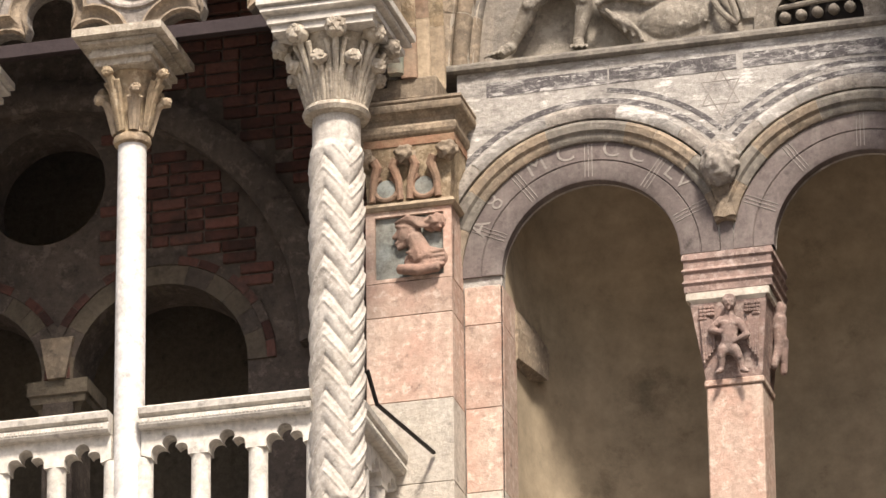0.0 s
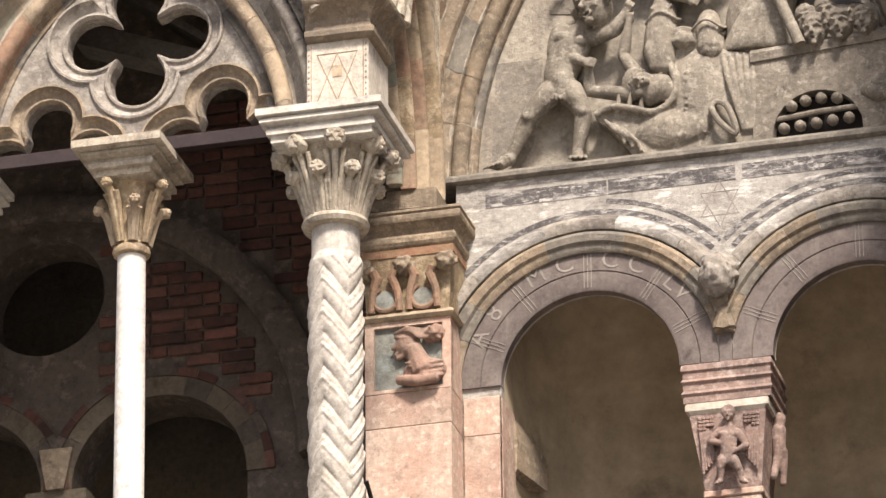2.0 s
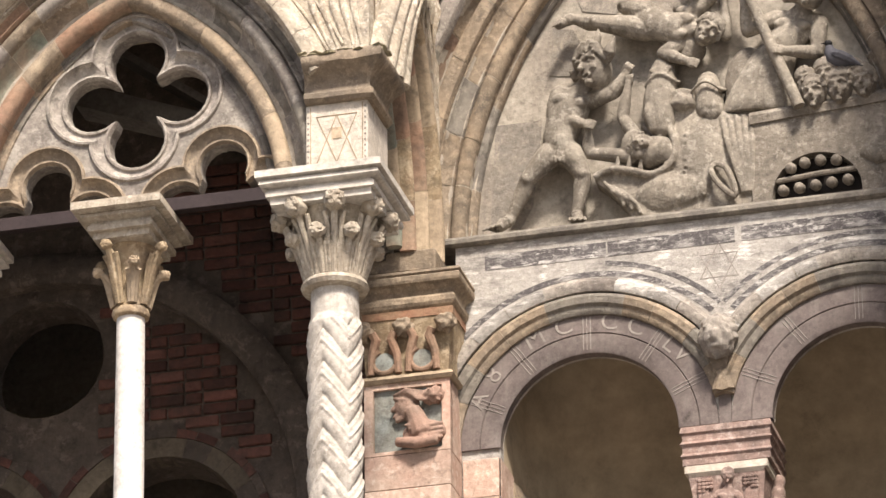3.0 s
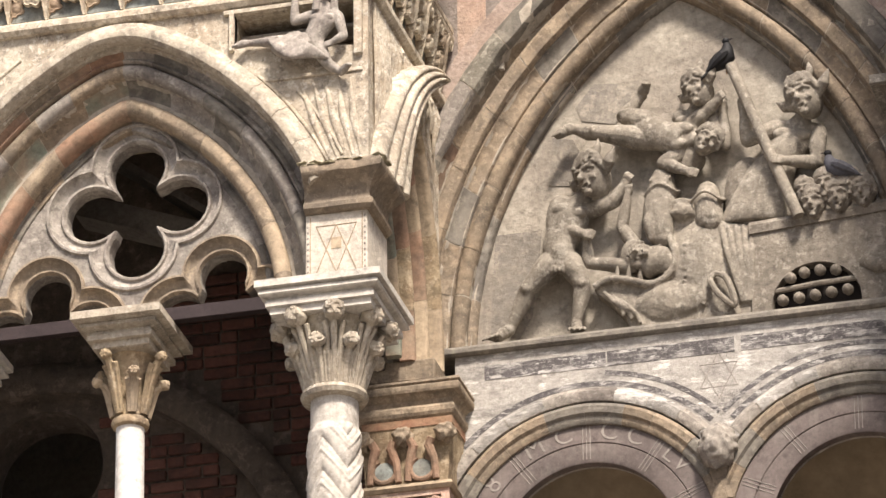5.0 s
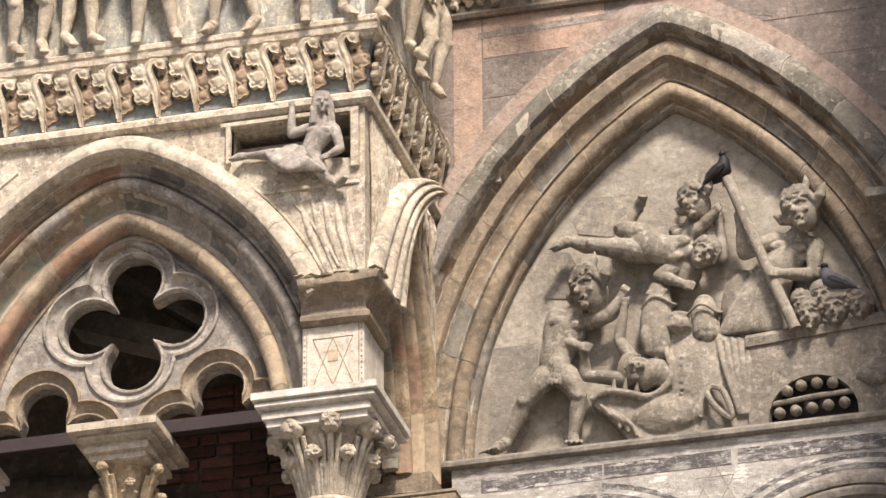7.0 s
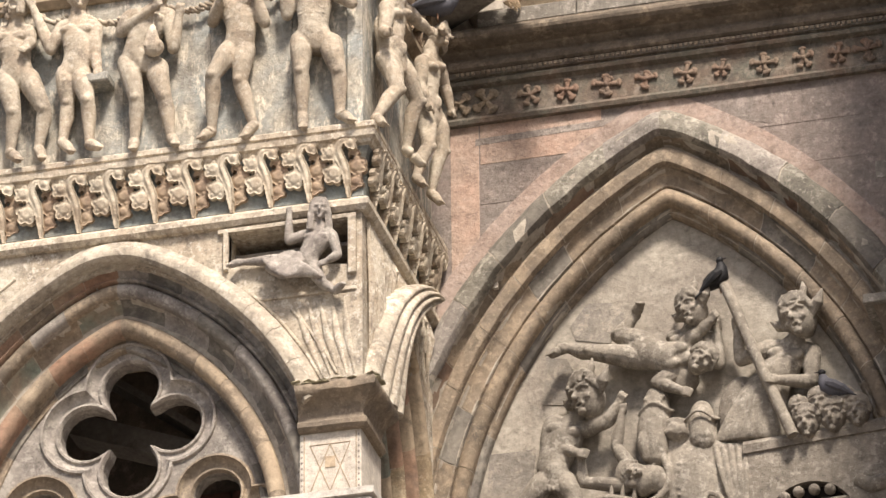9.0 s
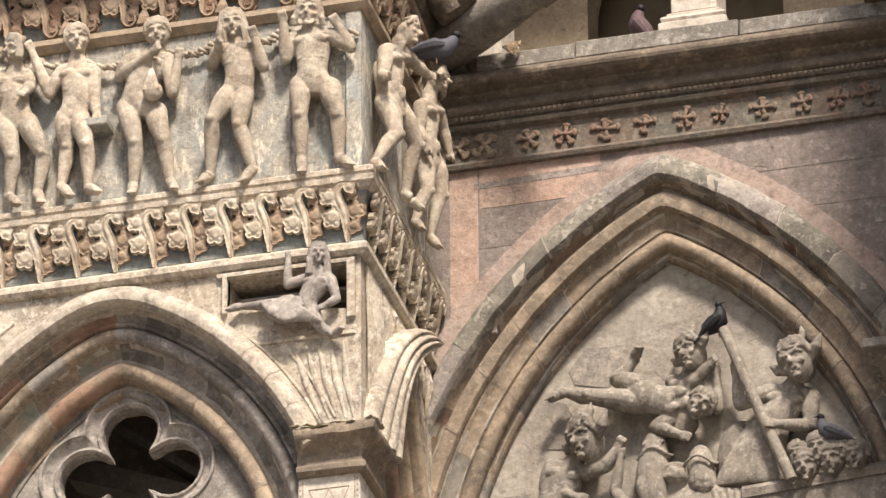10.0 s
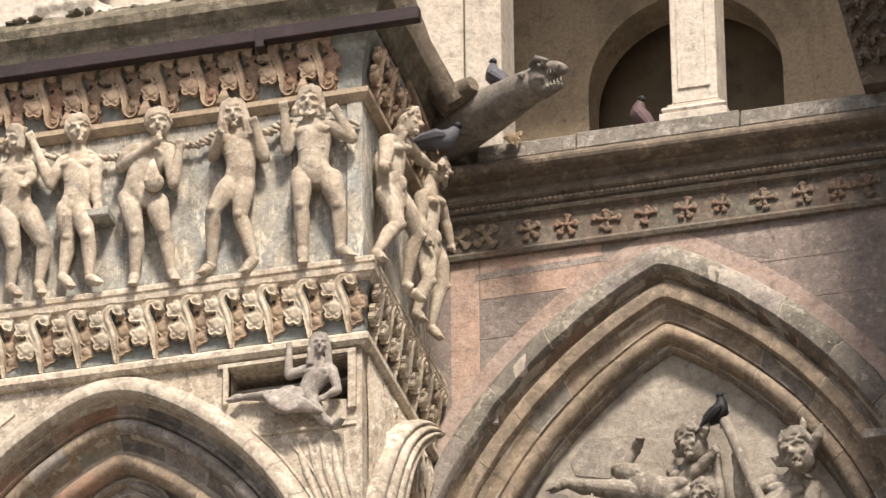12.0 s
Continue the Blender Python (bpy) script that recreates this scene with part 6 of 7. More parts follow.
    ob = link("relief_figure", bm, mat)
    skin_smooth(ob, voxel, 2)
    tagged(ob, label, "relief", group)
    return ob


F1 = dict(head=(-2.12, 19.55), neck=(-2.13, 19.47), shl=(-2.23, 19.39), shr=(-2.04, 19.38), ell=(-2.34, 19.31), hal=(-2.33, 19.53), elr=(-2.02, 19.29, -1.70), har=(-2.04, 19.23, -1.71), chest=(-2.14, 19.30), belly=(-2.12, 19.18), hipl=(-2.18, 19.09), hipr=(-2.05, 19.07), knl=(-2.12, 18.82), anl=(-2.15, 18.57), tol=(-2.08, 18.49), knr=(-1.93, 18.82), anr=(-1.97, 18.57), tor=(-1.93, 18.48))
F2 = dict(head=(-1.73, 19.56), neck=(-1.74, 19.45), shl=(-1.83, 19.38), shr=(-1.63, 19.35), ell=(-1.90, 19.23), hal=(-2.02, 19.55), elr=(-1.62, 19.14), har=(-1.59, 19.02), chest=(-1.73, 19.30), belly=(-1.73, 19.15), hipl=(-1.80, 19.06), hipr=(-1.71, 19.04), knl=(-1.79, 18.85, -1.65), anl=(-1.82, 18.59), tol=(-1.75, 18.50), knr=(-1.65, 18.82, -1.71), anr=(-1.65, 18.55), tor=(-1.58, 18.50))
F3 = dict(head=(-1.22, 19.52), neck=(-1.23, 19.43), shl=(-1.41, 19.39), shr=(-1.16, 19.36), ell=(-1.46, 19.28), hal=(-1.21, 19.37, -1.75), elr=(-1.13, 19.12), har=(-1.08, 19.35), chest=(-1.29, 19.30), belly=(-1.35, 19.14), hipl=(-1.41, 19.07), hipr=(-1.24, 19.02), knl=(-1.35, 18.80), anl=(-1.37, 18.53), tol=(-1.36, 18.46), knr=(-1.18, 18.79), anr=(-1.14, 18.52), tor=(-1.10, 18.45))
F4 = dict(head=(-0.75, 19.51), neck=(-0.76, 19.43), shl=(-0.84, 19.38), shr=(-0.64, 19.38), ell=(-0.89, 19.28, -1.65), hal=(-0.81, 19.34, -1.75), elr=(-0.56, 19.21), har=(-0.60, 19.40, -1.72), chest=(-0.73, 19.33), belly=(-0.71, 19.19), hipl=(-0.76, 19.08), hipr=(-0.69, 19.06), knl=(-0.86, 18.85, -1.74), anl=(-0.89, 18.53), tol=(-0.93, 18.47), knr=(-0.71, 18.83), anr=(-0.63, 18.53), tor=(-0.67, 18.44))
F5 = dict(head=(-0.27, 19.52), neck=(-0.27, 19.44), shl=(-0.38, 19.38), shr=(-0.14, 19.37), ell=(-0.42, 19.24), hal=(-0.42, 19.48, -1.72), elr=(-0.02, 19.26), har=(-0.10, 19.43), chest=(-0.26, 19.30), belly=(-0.26, 19.14), hipl=(-0.33, 19.06), hipr=(-0.16, 19.02), knl=(-0.33, 18.83), anl=(-0.33, 18.55), tol=(-0.31, 18.45), knr=(-0.10, 18.80), anr=(-0.10, 18.53), tor=(-0.02, 18.45))
F6 = dict(head=(0.19, 19.56, -1.27), neck=(0.17, 19.48, -1.30), shl=(0.12, 19.36, -1.43), shr=(0.17, 19.44, -1.27), ell=(0.10, 19.16, -1.49), hal=(0.12, 19.10, -1.58), elr=(0.22, 19.40, -1.14), har=(0.24, 19.38, -1.05), chest=(0.12, 19.30, -1.35), belly=(0.12, 19.13, -1.38), hipl=(0.12, 19.00, -1.44), hipr=(0.15, 19.05, -1.28), knl=(0.17, 18.74, -1.50), anl=(0.10, 18.50, -1.62), tol=(0.10, 18.45, -1.64), knr=(0.22, 18.83, -1.18), anr=(0.16, 18.53, -1.14), tor=(0.18, 18.46, -1.08))
F7 = dict(head=(0.21, 19.58, -0.63), neck=(0.18, 19.48, -0.64), shl=(0.15, 19.35, -0.74), shr=(0.20, 19.43, -0.58), ell=(0.13, 19.18, -0.76), hal=(0.17, 19.00, -0.80), elr=(0.22, 19.30, -0.50), har=(0.22, 19.14, -0.46), chest=(0.16, 19.32, -0.65), belly=(0.15, 19.15, -0.66), hipl=(0.15, 19.00, -0.69), hipr=(0.19, 19.05, -0.56), knl=(0.17, 18.74, -0.77), anl=(0.14, 18.50, -0.84), tol=(0.14, 18.44, -0.86), knr=(0.21, 18.82, -0.55), anr=(0.16, 18.53, -0.57), tor=(0.17, 18.46, -0.58))
figure("cream stone relief figure with both arms raised, on the ledge", M_FIGURE, -1.68, 1.0, F1, hair=0.05, turn=-30, tip=20)
figure("cream stone relief figure stepping aside with a box, on the ledge", M_FIGURE, -1.68, 0.98, F2, turn=15, tip=-8)
figure("cream stone relief figure clutching a rope and purse, on the ledge", M_FIGURE, -1.68, 1.0, F3, turn=8, tip=-6)
figure("cream stone relief figure with long hair turning, on the ledge", M_FIGURE, -1.68, 1.0, F4, hair=0.17, turn=10, tip=-4)
figure("cream stone relief figure standing upright with bent arms, on the ledge", M_FIGURE, -1.68, 1.02, F5, hair=0.09, beard=True, turn=0, tip=8)
figure("tan stone relief figure with furry hips, on the ledge corner", M_FIGURE, -1.3, 1.0, F6, (1, 0, 0), fur=True, turn=0, tip=18)
figure("tan stone relief figure with a belt, on the side ledge", M_FIGURE, -0.6, 0.92, F7, (1, 0, 0), hair=0.08, turn=10, tip=25)
bm = bmesh.new()
blob(bm, (-1.225, -1.78, 19.10), 0.062, 0.05, 0.062, sub=3)
capsule(bm, (-1.225, -1.78, 19.14), (-1.235, -1.77, 19.25), 0.045, 0.016)
capsule(bm, (-1.235, -1.77, 19.25), (-1.235, -1.75, 19.40), 0.008, 0.008, 6)
for i in range(5):
    capsule(bm, (-1.235 + 0.006 * (i - 2), -1.785, 19.25), (-1.225 + 0.024 * (i - 2), -1.822, 19.10), 0.008, 0.008, 6)
tagged(skin_smooth(link("carved_purse", bm, M_FIGURE), 0.009, 1), "carved stone purse hanging on the frieze", "purse")
tagged(link("carved_box", box(-1.69, -1.52, -1.76, -1.6, 18.94, 19.00, 0.008), M_FRIEZE), "small carved stone box held on the frieze", "box")


def rope(x0, z0, x1, z1, n):
    bm = bmesh.new()
    for i in range(n):
        f = (i + 0.5) / n
        x, z = x0 + (x1 - x0) * f, z0 + (z1 - z0) * f - 0.06 * math.sin(math.pi * f)
        capsule(bm, (x - 0.018, -1.66 - 0.012 * (i % 2), z + 0.008), (x + 0.018, -1.66 + 0.012 * (i % 2), z - 0.008), 0.016, 0.016, 8)
    tagged(link("carved_chain", bm, M_FIGURE, None, "", True), "carved stone chain strung between the frieze figures", "chain", "chains of the frieze")


rope(-2.0, 19.52, -1.78, 19.47, 8)
rope(-1.70, 19.46, -1.38, 19.42, 10)
rope(-1.18, 19.44, -0.84, 19.46, 11)
rope(-0.66, 19.44, -0.42, 19.50, 8)
rope(-0.18, 19.45, 0.0, 19.40, 6)

SIREN = dict(head=(-0.23, 17.91), neck=(-0.24, 17.82), shl=(-0.34, 17.77), shr=(-0.16, 17.75), ell=(-0.42, 17.74), hal=(-0.41, 17.92), elr=(-0.12, 17.61), har=(-0.20, 17.56), chest=(-0.25, 17.72), belly=(-0.30, 17.63), hipl=(-0.35, 17.59), hipr=(-0.28, 17.56), knl=(-0.51, 17.63), knr=(-0.22, 17.44), anl=(-0.71, 17.65), anr=(-0.14, 17.38), tol=(-0.77, 17.62), tor=(-0.09, 17.40))
figure("carved stone reclining figure with a draped cloth, in the sunk panel", M_GREY, -1.64, 0.70, SIREN, hair=0.2, turn=15, group="carved figures of the porch", voxel=0.006)
bm = bmesh.new()
for i in range(9):
    f = i / 8
    tube(bm, [(-0.57 + 0.20 * f, -1.70, 17.63 - 0.04 * f), (-0.50 + 0.20 * f, -1.735, 17.53 - 0.06 * math.sin(f * 3)), (-0.36 + 0.16 * f, -1.70, 17.50 - 0.05 * f)], [0.012, 0.02, 0.012], 6)
blob(bm, (-0.42, -1.67, 17.58), 0.13, 0.05, 0.08, 1, 0.3, 3)
tagged(skin_smooth(link("carved_drapery", bm, M_GREY), 0.009, 1), "carved folds of cloth over the reclining figure", "drapery")

# ---- lunette relief ----
A1 = dict(head=(0.97, 17.33, 0.08), neck=(0.84, 17.21), shl=(0.73, 17.23), shr=(0.93, 17.16), ell=(0.69, 17.08), hal=(0.92, 16.96, 0.08), elr=(1.07, 17.18), har=(1.16, 17.29), chest=(0.79, 17.10), belly=(0.73, 16.94), hipl=(0.69, 16.85), hipr=(0.79, 16.83), knl=(0.53, 16.66), anl=(0.41, 16.43), tol=(0.35, 16.36), knr=(0.87, 16.66), anr=(0.82, 16.41), tor=(0.84, 16.345))
A2 = dict(head=(1.23, 16.81), neck=(1.26, 16.78), shl=(1.20, 16.87), shr=(1.17, 16.75), ell=(1.12, 17.01), hal=(1.17, 17.23), elr=(0.91, 16.80), har=(0.91, 16.95), chest=(1.28, 16.77), belly=(1.35, 16.77), hipl=(1.40, 16.79), hipr=(1.40, 16.71))
A3 = dict(head=(1.66, 17.48, 0.07), neck=(1.58, 17.55), shl=(1.57, 17.65), shr=(1.47, 17.44), ell=(1.66, 17.71), hal=(1.74, 17.76), elr=(1.38, 17.40), har=(1.56, 17.30), chest=(1.50, 17.55), belly=(1.40, 17.58), hipl=(1.30, 17.69), hipr=(1.28, 17.58), knl=(1.14, 17.77, 0.16), anl=(1.25, 17.90, 0.14), tol=(1.29, 17.94, 0.14), knr=(0.97, 17.66), anr=(0.82, 17.72), tor=(0.75, 17.66))
A5 = dict(head=(2.29, 17.67, 0.06), neck=(2.22, 17.57), shl=(2.07, 17.56), shr=(2.33, 17.50), ell=(1.90, 17.49), hal=(1.89, 17.70), elr=(2.32, 17.29), har=(2.12, 17.27, 0.03), chest=(2.16, 17.44), belly=(2.03, 17.26), hipl=(1.80, 17.04), hipr=(2.10, 17.02))
A6 = dict(head=(1.63, 17.84, 0.09), neck=(1.58, 17.75), shl=(1.48, 17.72), shr=(1.69, 17.69), ell=(1.43, 17.67), hal=(1.46, 17.63), elr=(1.76, 17.49), har=(1.76, 17.73), chest=(1.55, 17.64), belly=(1.53, 17.54), hipl=(1.46, 17.44), hipr=(1.58, 17.42))
figure("grey stone horned relief figure striding, in the lunette", M_RELIEF, 0.11, 1.12, A1, horns=True, head_size=1.12, group=LG, fur=True, turn=-35, tip=-10)
figure("grey stone relief figure sinking into the carved jaws", M_RELIEF, 0.11, 0.95, A2, group=LG, skip=("knl", "knr"), turn=-20, tip=-70)
figure("grey stone relief figure lying across the lunette", M_RELIEF, 0.10, 1.05, A3, group=LG, turn=25, tip=35)
figure("grey stone horned relief figure gripping a pole", M_RELIEF, 0.13, 1.12, A5, horns=True, head_size=1.08, group=LG, skip=("knl", "knr"), turn=-25, tip=-14, skirt=True)
figure("grey stone horned relief figure behind another, gnashing", M_RELIEF, 0.15, 1.0, A6, horns=True, group=LG, skip=("knl", "knr", "ell"), turn=-35, tip=-15, head_size=1.05)
bm = bmesh.new()
tube(bm, [(1.835, 0.0, 17.96), (2.02, -0.02, 17.43), (2.215, 0.0, 16.90)], [0.034, 0.034, 0.036], 14)
tagged(link("carved_pole", bm, M_RELIEF, None, "", True), "long smooth carved stone pole in the lunette", "pole")


def jaws():
    mass = [(0.935, 16.62), (1.03, 16.53), (1.12, 16.42), (1.16, 16.34), (1.90, 16.33), (1.91, 16.93), (1.75, 16.97), (1.62, 17.05), (1.56, 17.12), (1.47, 17.14), (1.38, 17.07), (1.40, 16.92), (1.44, 16.78), (1.41, 16.67), (1.31, 16.61), (1.18, 16.64), (1.05, 16.665)]
    bm = plate(mass, [], 0.10, 0.24)
    lip = spline([(0.94, 0.08, 16.63), (1.04, 0.07, 16.67), (1.17, 0.07, 16.645), (1.30, 0.07, 16.605), (1.41, 0.07, 16.665), (1.44, 0.07, 16.78), (1.405, 0.075, 16.92), (1.375, 0.08, 17.06), (1.47, 0.08, 17.13), (1.56, 0.09, 17.11)], 40)
    tube(bm, lip, [0.024] * 41, 8)
    blob(bm, (1.58, 0.15, 16.72), 0.20, 0.10, 0.33, 4, 0.10, 3)
    blob(bm, (1.42, 0.14, 16.50), 0.27, 0.10, 0.14, 7, 0.10, 3)
    blob(bm, (1.50, 0.10, 17.06), 0.075, 0.07, 0.06, 3, 0.2, 3)
    blob(bm, (1.44, 0.075, 17.05), 0.03, 0.03, 0.025, sub=2)
    # the curled beard under the jaw
    for q, (x, z) in enumerate(((1.00, 16.56), (1.05, 16.53), (1.10, 16.50))):
        tube(bm, [(x, 0.07, z + 0.03), (x + 0.06, 0.06, z - 0.04), (x + 0.10, 0.07, z - 0.08), (x + 0.12, 0.08, z - 0.14)], [0.014, 0.018, 0.016, 0.012], 8)
    # folds of the neck and knobs of the hide
    for i in range(5):
        tube(bm, [(1.72 + 0.045 * i, 0.10, 16.94), (1.76 + 0.038 * i, 0.075, 16.75), (1.84 + 0.016 * i, 0.085, 16.42)], [0.012, 0.020, 0.012], 6)
    for i in range(60):
        f, g = random.random(), random.random()
        blob(bm, (1.30 + 0.32 * f, 0.055 + 0.14 * (f - 0.6) ** 2, 16.42 + 0.55 * g * (0.35 + 0.65 * f)), 0.012, 0.008, 0.012, sub=1)
    beast = thing("relief_beast", "grey stone relief of a great scaly beast's open jaws", "relief", LG)
    skin_smooth(part("snout", bm, M_RELIEF, beast), 0.008, 2)
    ear = spline([(1.69, 0.05, 16.615), (1.66, 0.04, 16.57), (1.71, 0.035, 16.47), (1.80, 0.05, 16.39), (1.79, 0.04, 16.48), (1.75, 0.04, 16.58), (1.69, 0.05, 16.615)], 24)
    part("ear", tube(bmesh.new(), ear, [0.019] * 25, 8), M_RELIEF, beast, smooth=True)
    for x, z, k in ((1.08, 16.685, 1), (1.15, 16.675, 1), (1.22, 16.655, 1), (1.37, 16.86, -1), (1.36, 16.95, -1)):
        part("tooth", capsule(bmesh.new(), (x, 0.09, z - 0.02 * k), (x + 0.015 - (0.05 if k < 0 else 0.0), 0.06, z + (0.075 if k > 0 else -0.03)), 0.026, 0.004), M_RELIEF, beast, smooth=True)
    # the draped, broken stumps that rise out of the jaws
    bm = bmesh.new()
    limb(bm, [(1.37, 0.13, 17.32), (1.36, 0.12, 17.20), (1.345, 0.11, 17.06), (1.36, 0.11, 16.92)], [0.075, 0.095, 0.10, 0.08], 16, 14)
    limb(bm, [(1.33, 0.06, 17.08), (1.30, 0.05, 17.00), (1.31, 0.06, 16.90)], [0.035, 0.045, 0.03], 10, 8)
    limb(bm, [(1.64, 0.14, 17.20), (1.64, 0.13, 17.12), (1.65, 0.13, 17.00)], [0.07, 0.085, 0.09], 14, 8)
    for z, x in ((17.25, 1.365), (17.16, 1.64)):
        ring = [(x + 0.105 * math.cos(g), 0.12 + 0.10 * math.sin(g), z - 0.03 + 0.02 * math.sin(3 * g)) for g in [2 * math.pi * i / 24 for i in range(25)]]
        tube(bm, ring, [0.011] * 25, 6)
    for i in range(14):
        blob(bm, (1.31 + 0.009 * i, 0.055, 17.28 + 0.012 * math.sin(i * 2.1)), 0.014, 0.014, 0.016, i, 0.4, 1)
    tagged(skin_smooth(link("relief_drapery", bm, M_RELIEF), 0.008, 2), "grey stone draped broken figures kneeling in the jaws", "relief", LG)


jaws()


def cauldron():
    t = thing("relief_cauldron", "grey stone carved cauldron over an arched grate of round coals", "relief", LG)
    n = 14
    arch = [(2.29 + 0.27 * math.cos(math.pi * i / n), 16.37 + 0.255 * math.sin(math.pi * i / n)) for i in range(n + 1)]
    slab = [(1.90, 16.33), (1.90, 16.86), (2.30, 16.885), (3.0, 16.93), (3.0, 16.33), (2.56, 16.33)] + arch + [(2.02, 16.33)]
    part("body", plate(slab, [], 0.075, 0.24), M_POT, t)
    part("rim", loft([[(x, y, z + (x - 1.9) * 0.06) for y, z in ((0.2, 16.86), (0.06, 16.85), (0.05, 16.90), (0.07, 16.93), (0.2, 16.93))] for x in (1.90, 2.2, 2.5, 2.98)]), M_POT, t)
    # Near-black sheet gives the grate's opening its shade.
    part("hearth", box(1.98, 2.6, 0.16, 0.21, 16.3, 16.66), M_HOLE, t, "dark hollow behind the grate, shade in its colour")
    bm = bmesh.new()
    tube(bm, [(2.02, 0.1, 16.47), (2.3, 0.1, 16.495), (2.56, 0.1, 16.50)], [0.018] * 3, 8)
    part("grate_bar", bm, M_POT, t, smooth=True)
    for x, z in ((2.135, 16.54), (2.22, 16.565), (2.315, 16.57), (2.41, 16.56)) + tuple((2.085 + 0.098 * i, 16.40 + 0.006 * i) for i in range(5)):
        part("coal", blob(bmesh.new(), (x, 0.085, z), 0.036, 0.042, 0.036, x, 0.1, 2), M_POT, t, smooth=True)
    bm = bmesh.new()
    blob(bm, (1.885, 0.18, 17.14), 0.155, 0.10, 0.28, sub=3)
    skin_smooth(part("swollen_form", bm, M_POT, t, "smooth swollen carved form"), 0.012, 3)
    part("peg", box(1.925, 1.955, 0.05, 0.1, 17.19, 17.23, 0.003), M_WHITE, t, "small pale square plug")
    bm = bmesh.new()
    tube(bm, [(2.58, 0.1, 16.60), (2.66, 0.08, 16.55), (2.8, 0.08, 16.57)], [0.05, 0.055, 0.05], 10)
    part("spout", bm, M_POT, t, smooth=True)
    return t


pot = cauldron()


def carved_head(x, z, s):
    bm = carved_face(0.92 * s, -8, 4 * math.sin(40 * x), 0, False, False, int(x * 100))
    bmesh.ops.translate(bm, vec=(x, 0.06, z), verts=bm.verts)
    skin_smooth(part("head", bm, M_POT, pot, "small crowded carved head"), 0.006, 1)


for x, z, s in ((2.25, 17.08, 0.8), (2.30, 16.985, 1.05), (2.38, 17.10, 0.95), (2.455, 17.005, 1.1), (2.53, 17.09, 0.9), (2.605, 17.02, 1.05)):
    carved_head(x, z, s)

# dark and pale patches of old plaster on the lunette ground
for pts, m in (([(0.305, 17.12), (0.598, 17.12), (0.53, 16.56), (0.40, 16.33), (0.26, 16.33)], M_PATCH), ([(0.672, 17.73), (0.80, 17.70), (0.87, 17.55), (0.80, 17.39), (0.645, 17.41)], M_PATCH), ([(0.825, 17.92), (0.934, 18.06), (1.145, 18.04), (1.178, 17.91), (1.069, 17.77), (0.858, 17.82)], M_PATCH)):
    part("patch", plate(pts, [], 0.214, 0.23), m, upper_wall, "dark weathered patch of slab")

PF = dict(head=(1.73, 14.55), neck=(1.73, 14.48), shl=(1.67, 14.46), shr=(1.78, 14.44), ell=(1.61, 14.40), hal=(1.71, 14.37), elr=(1.83, 14.35), har=(1.76, 14.32), chest=(1.72, 14.41), belly=(1.72, 14.33), hipl=(1.69, 14.29), hipr=(1.74, 14.28), knl=(1.67, 14.23), knr=(1.78, 14.21), anl=(1.67, 14.15), anr=(1.79, 14.14), tol=(1.65, 14.13), tor=(1.82, 14.12))
figure("small pinkish stone figure carved on a pier capital", M_PINKDARK, -0.065, 0.50, PF, group="carved figures of the piers", voxel=0.006)
PF2 = {k: (v[0] + 1.628, v[1]) for k, v in PF.items()}
figure("small pinkish stone figure carved on a pier capital", M_PINKDARK, -0.065, 0.50, PF2, group="carved figures of the piers", voxel=0.006)


def bust():
    bm = bmesh.new()
    y = -0.265
    blob(bm, (-0.135, y, 15.135), 0.078, 0.045, 0.088, sub=3)
    capsule(bm, (-0.20, y - 0.012, 15.14), (-0.222, y - 0.012, 15.115), 0.016, 0.014)
    capsule(bm, (-0.19, y - 0.008, 15.085), (-0.208, y - 0.008, 15.075), 0.018, 0.014)
    capsule(bm, (-0.17, y - 0.005, 15.06), (-0.19, y - 0.005, 15.05), 0.024, 0.018)
    capsule(bm, (-0.205, y - 0.02, 15.18), (-0.15, y - 0.04, 15.165), 0.012, 0.010)
    for i in range(8):
        f = i / 7
        tube(bm, [(-0.215 + 0.10 * f, y - 0.025, 15.20 - 0.01 * f), (-0.13 + 0.07 * f, y - 0.05, 15.225 - 0.07 * f), (0.0, y - 0.03, 15.20 - 0.05 * f)], [0.007, 0.011, 0.008], 6)
    blob(bm, (0.025, y - 0.01, 15.185), 0.062, 0.045, 0.055, 5, 0.6, 3)
    blob(bm, (0.055, y, 15.215), 0.03, 0.03, 0.028, sub=2)
    capsule(bm, (-0.09, y - 0.01, 15.08), (-0.05, y - 0.01, 14.98), 0.058, 0.085)
    blob(bm, (-0.03, y, 14.955), 0.135, 0.05, 0.085, sub=3)
    tube(bm, [(-0.19, y - 0.03, 14.905), (-0.07, y - 0.055, 14.875), (0.06, y - 0.04, 14.89)], [0.03, 0.036, 0.03], 10)
    for i in range(4):
        tube(bm, [(-0.14 + 0.02 * i, y - 0.045, 15.0 - 0.025 * i), (-0.03, y - 0.062, 14.975 - 0.03 * i), (0.09, y - 0.03, 15.0 - 0.03 * i)], [0.010, 0.012, 0.010], 6)
    tagged(skin_smooth(link("relief_bust", bm, stone("red_relief", (0.40, 0.26, 0.20), (0.36, 0.26, 0.205), (0.15, 0.08, 0.06), 0.3, 6.0)), 0.007, 1), "reddish stone relief bust in profile on the pilaster panel", "relief")


bust()


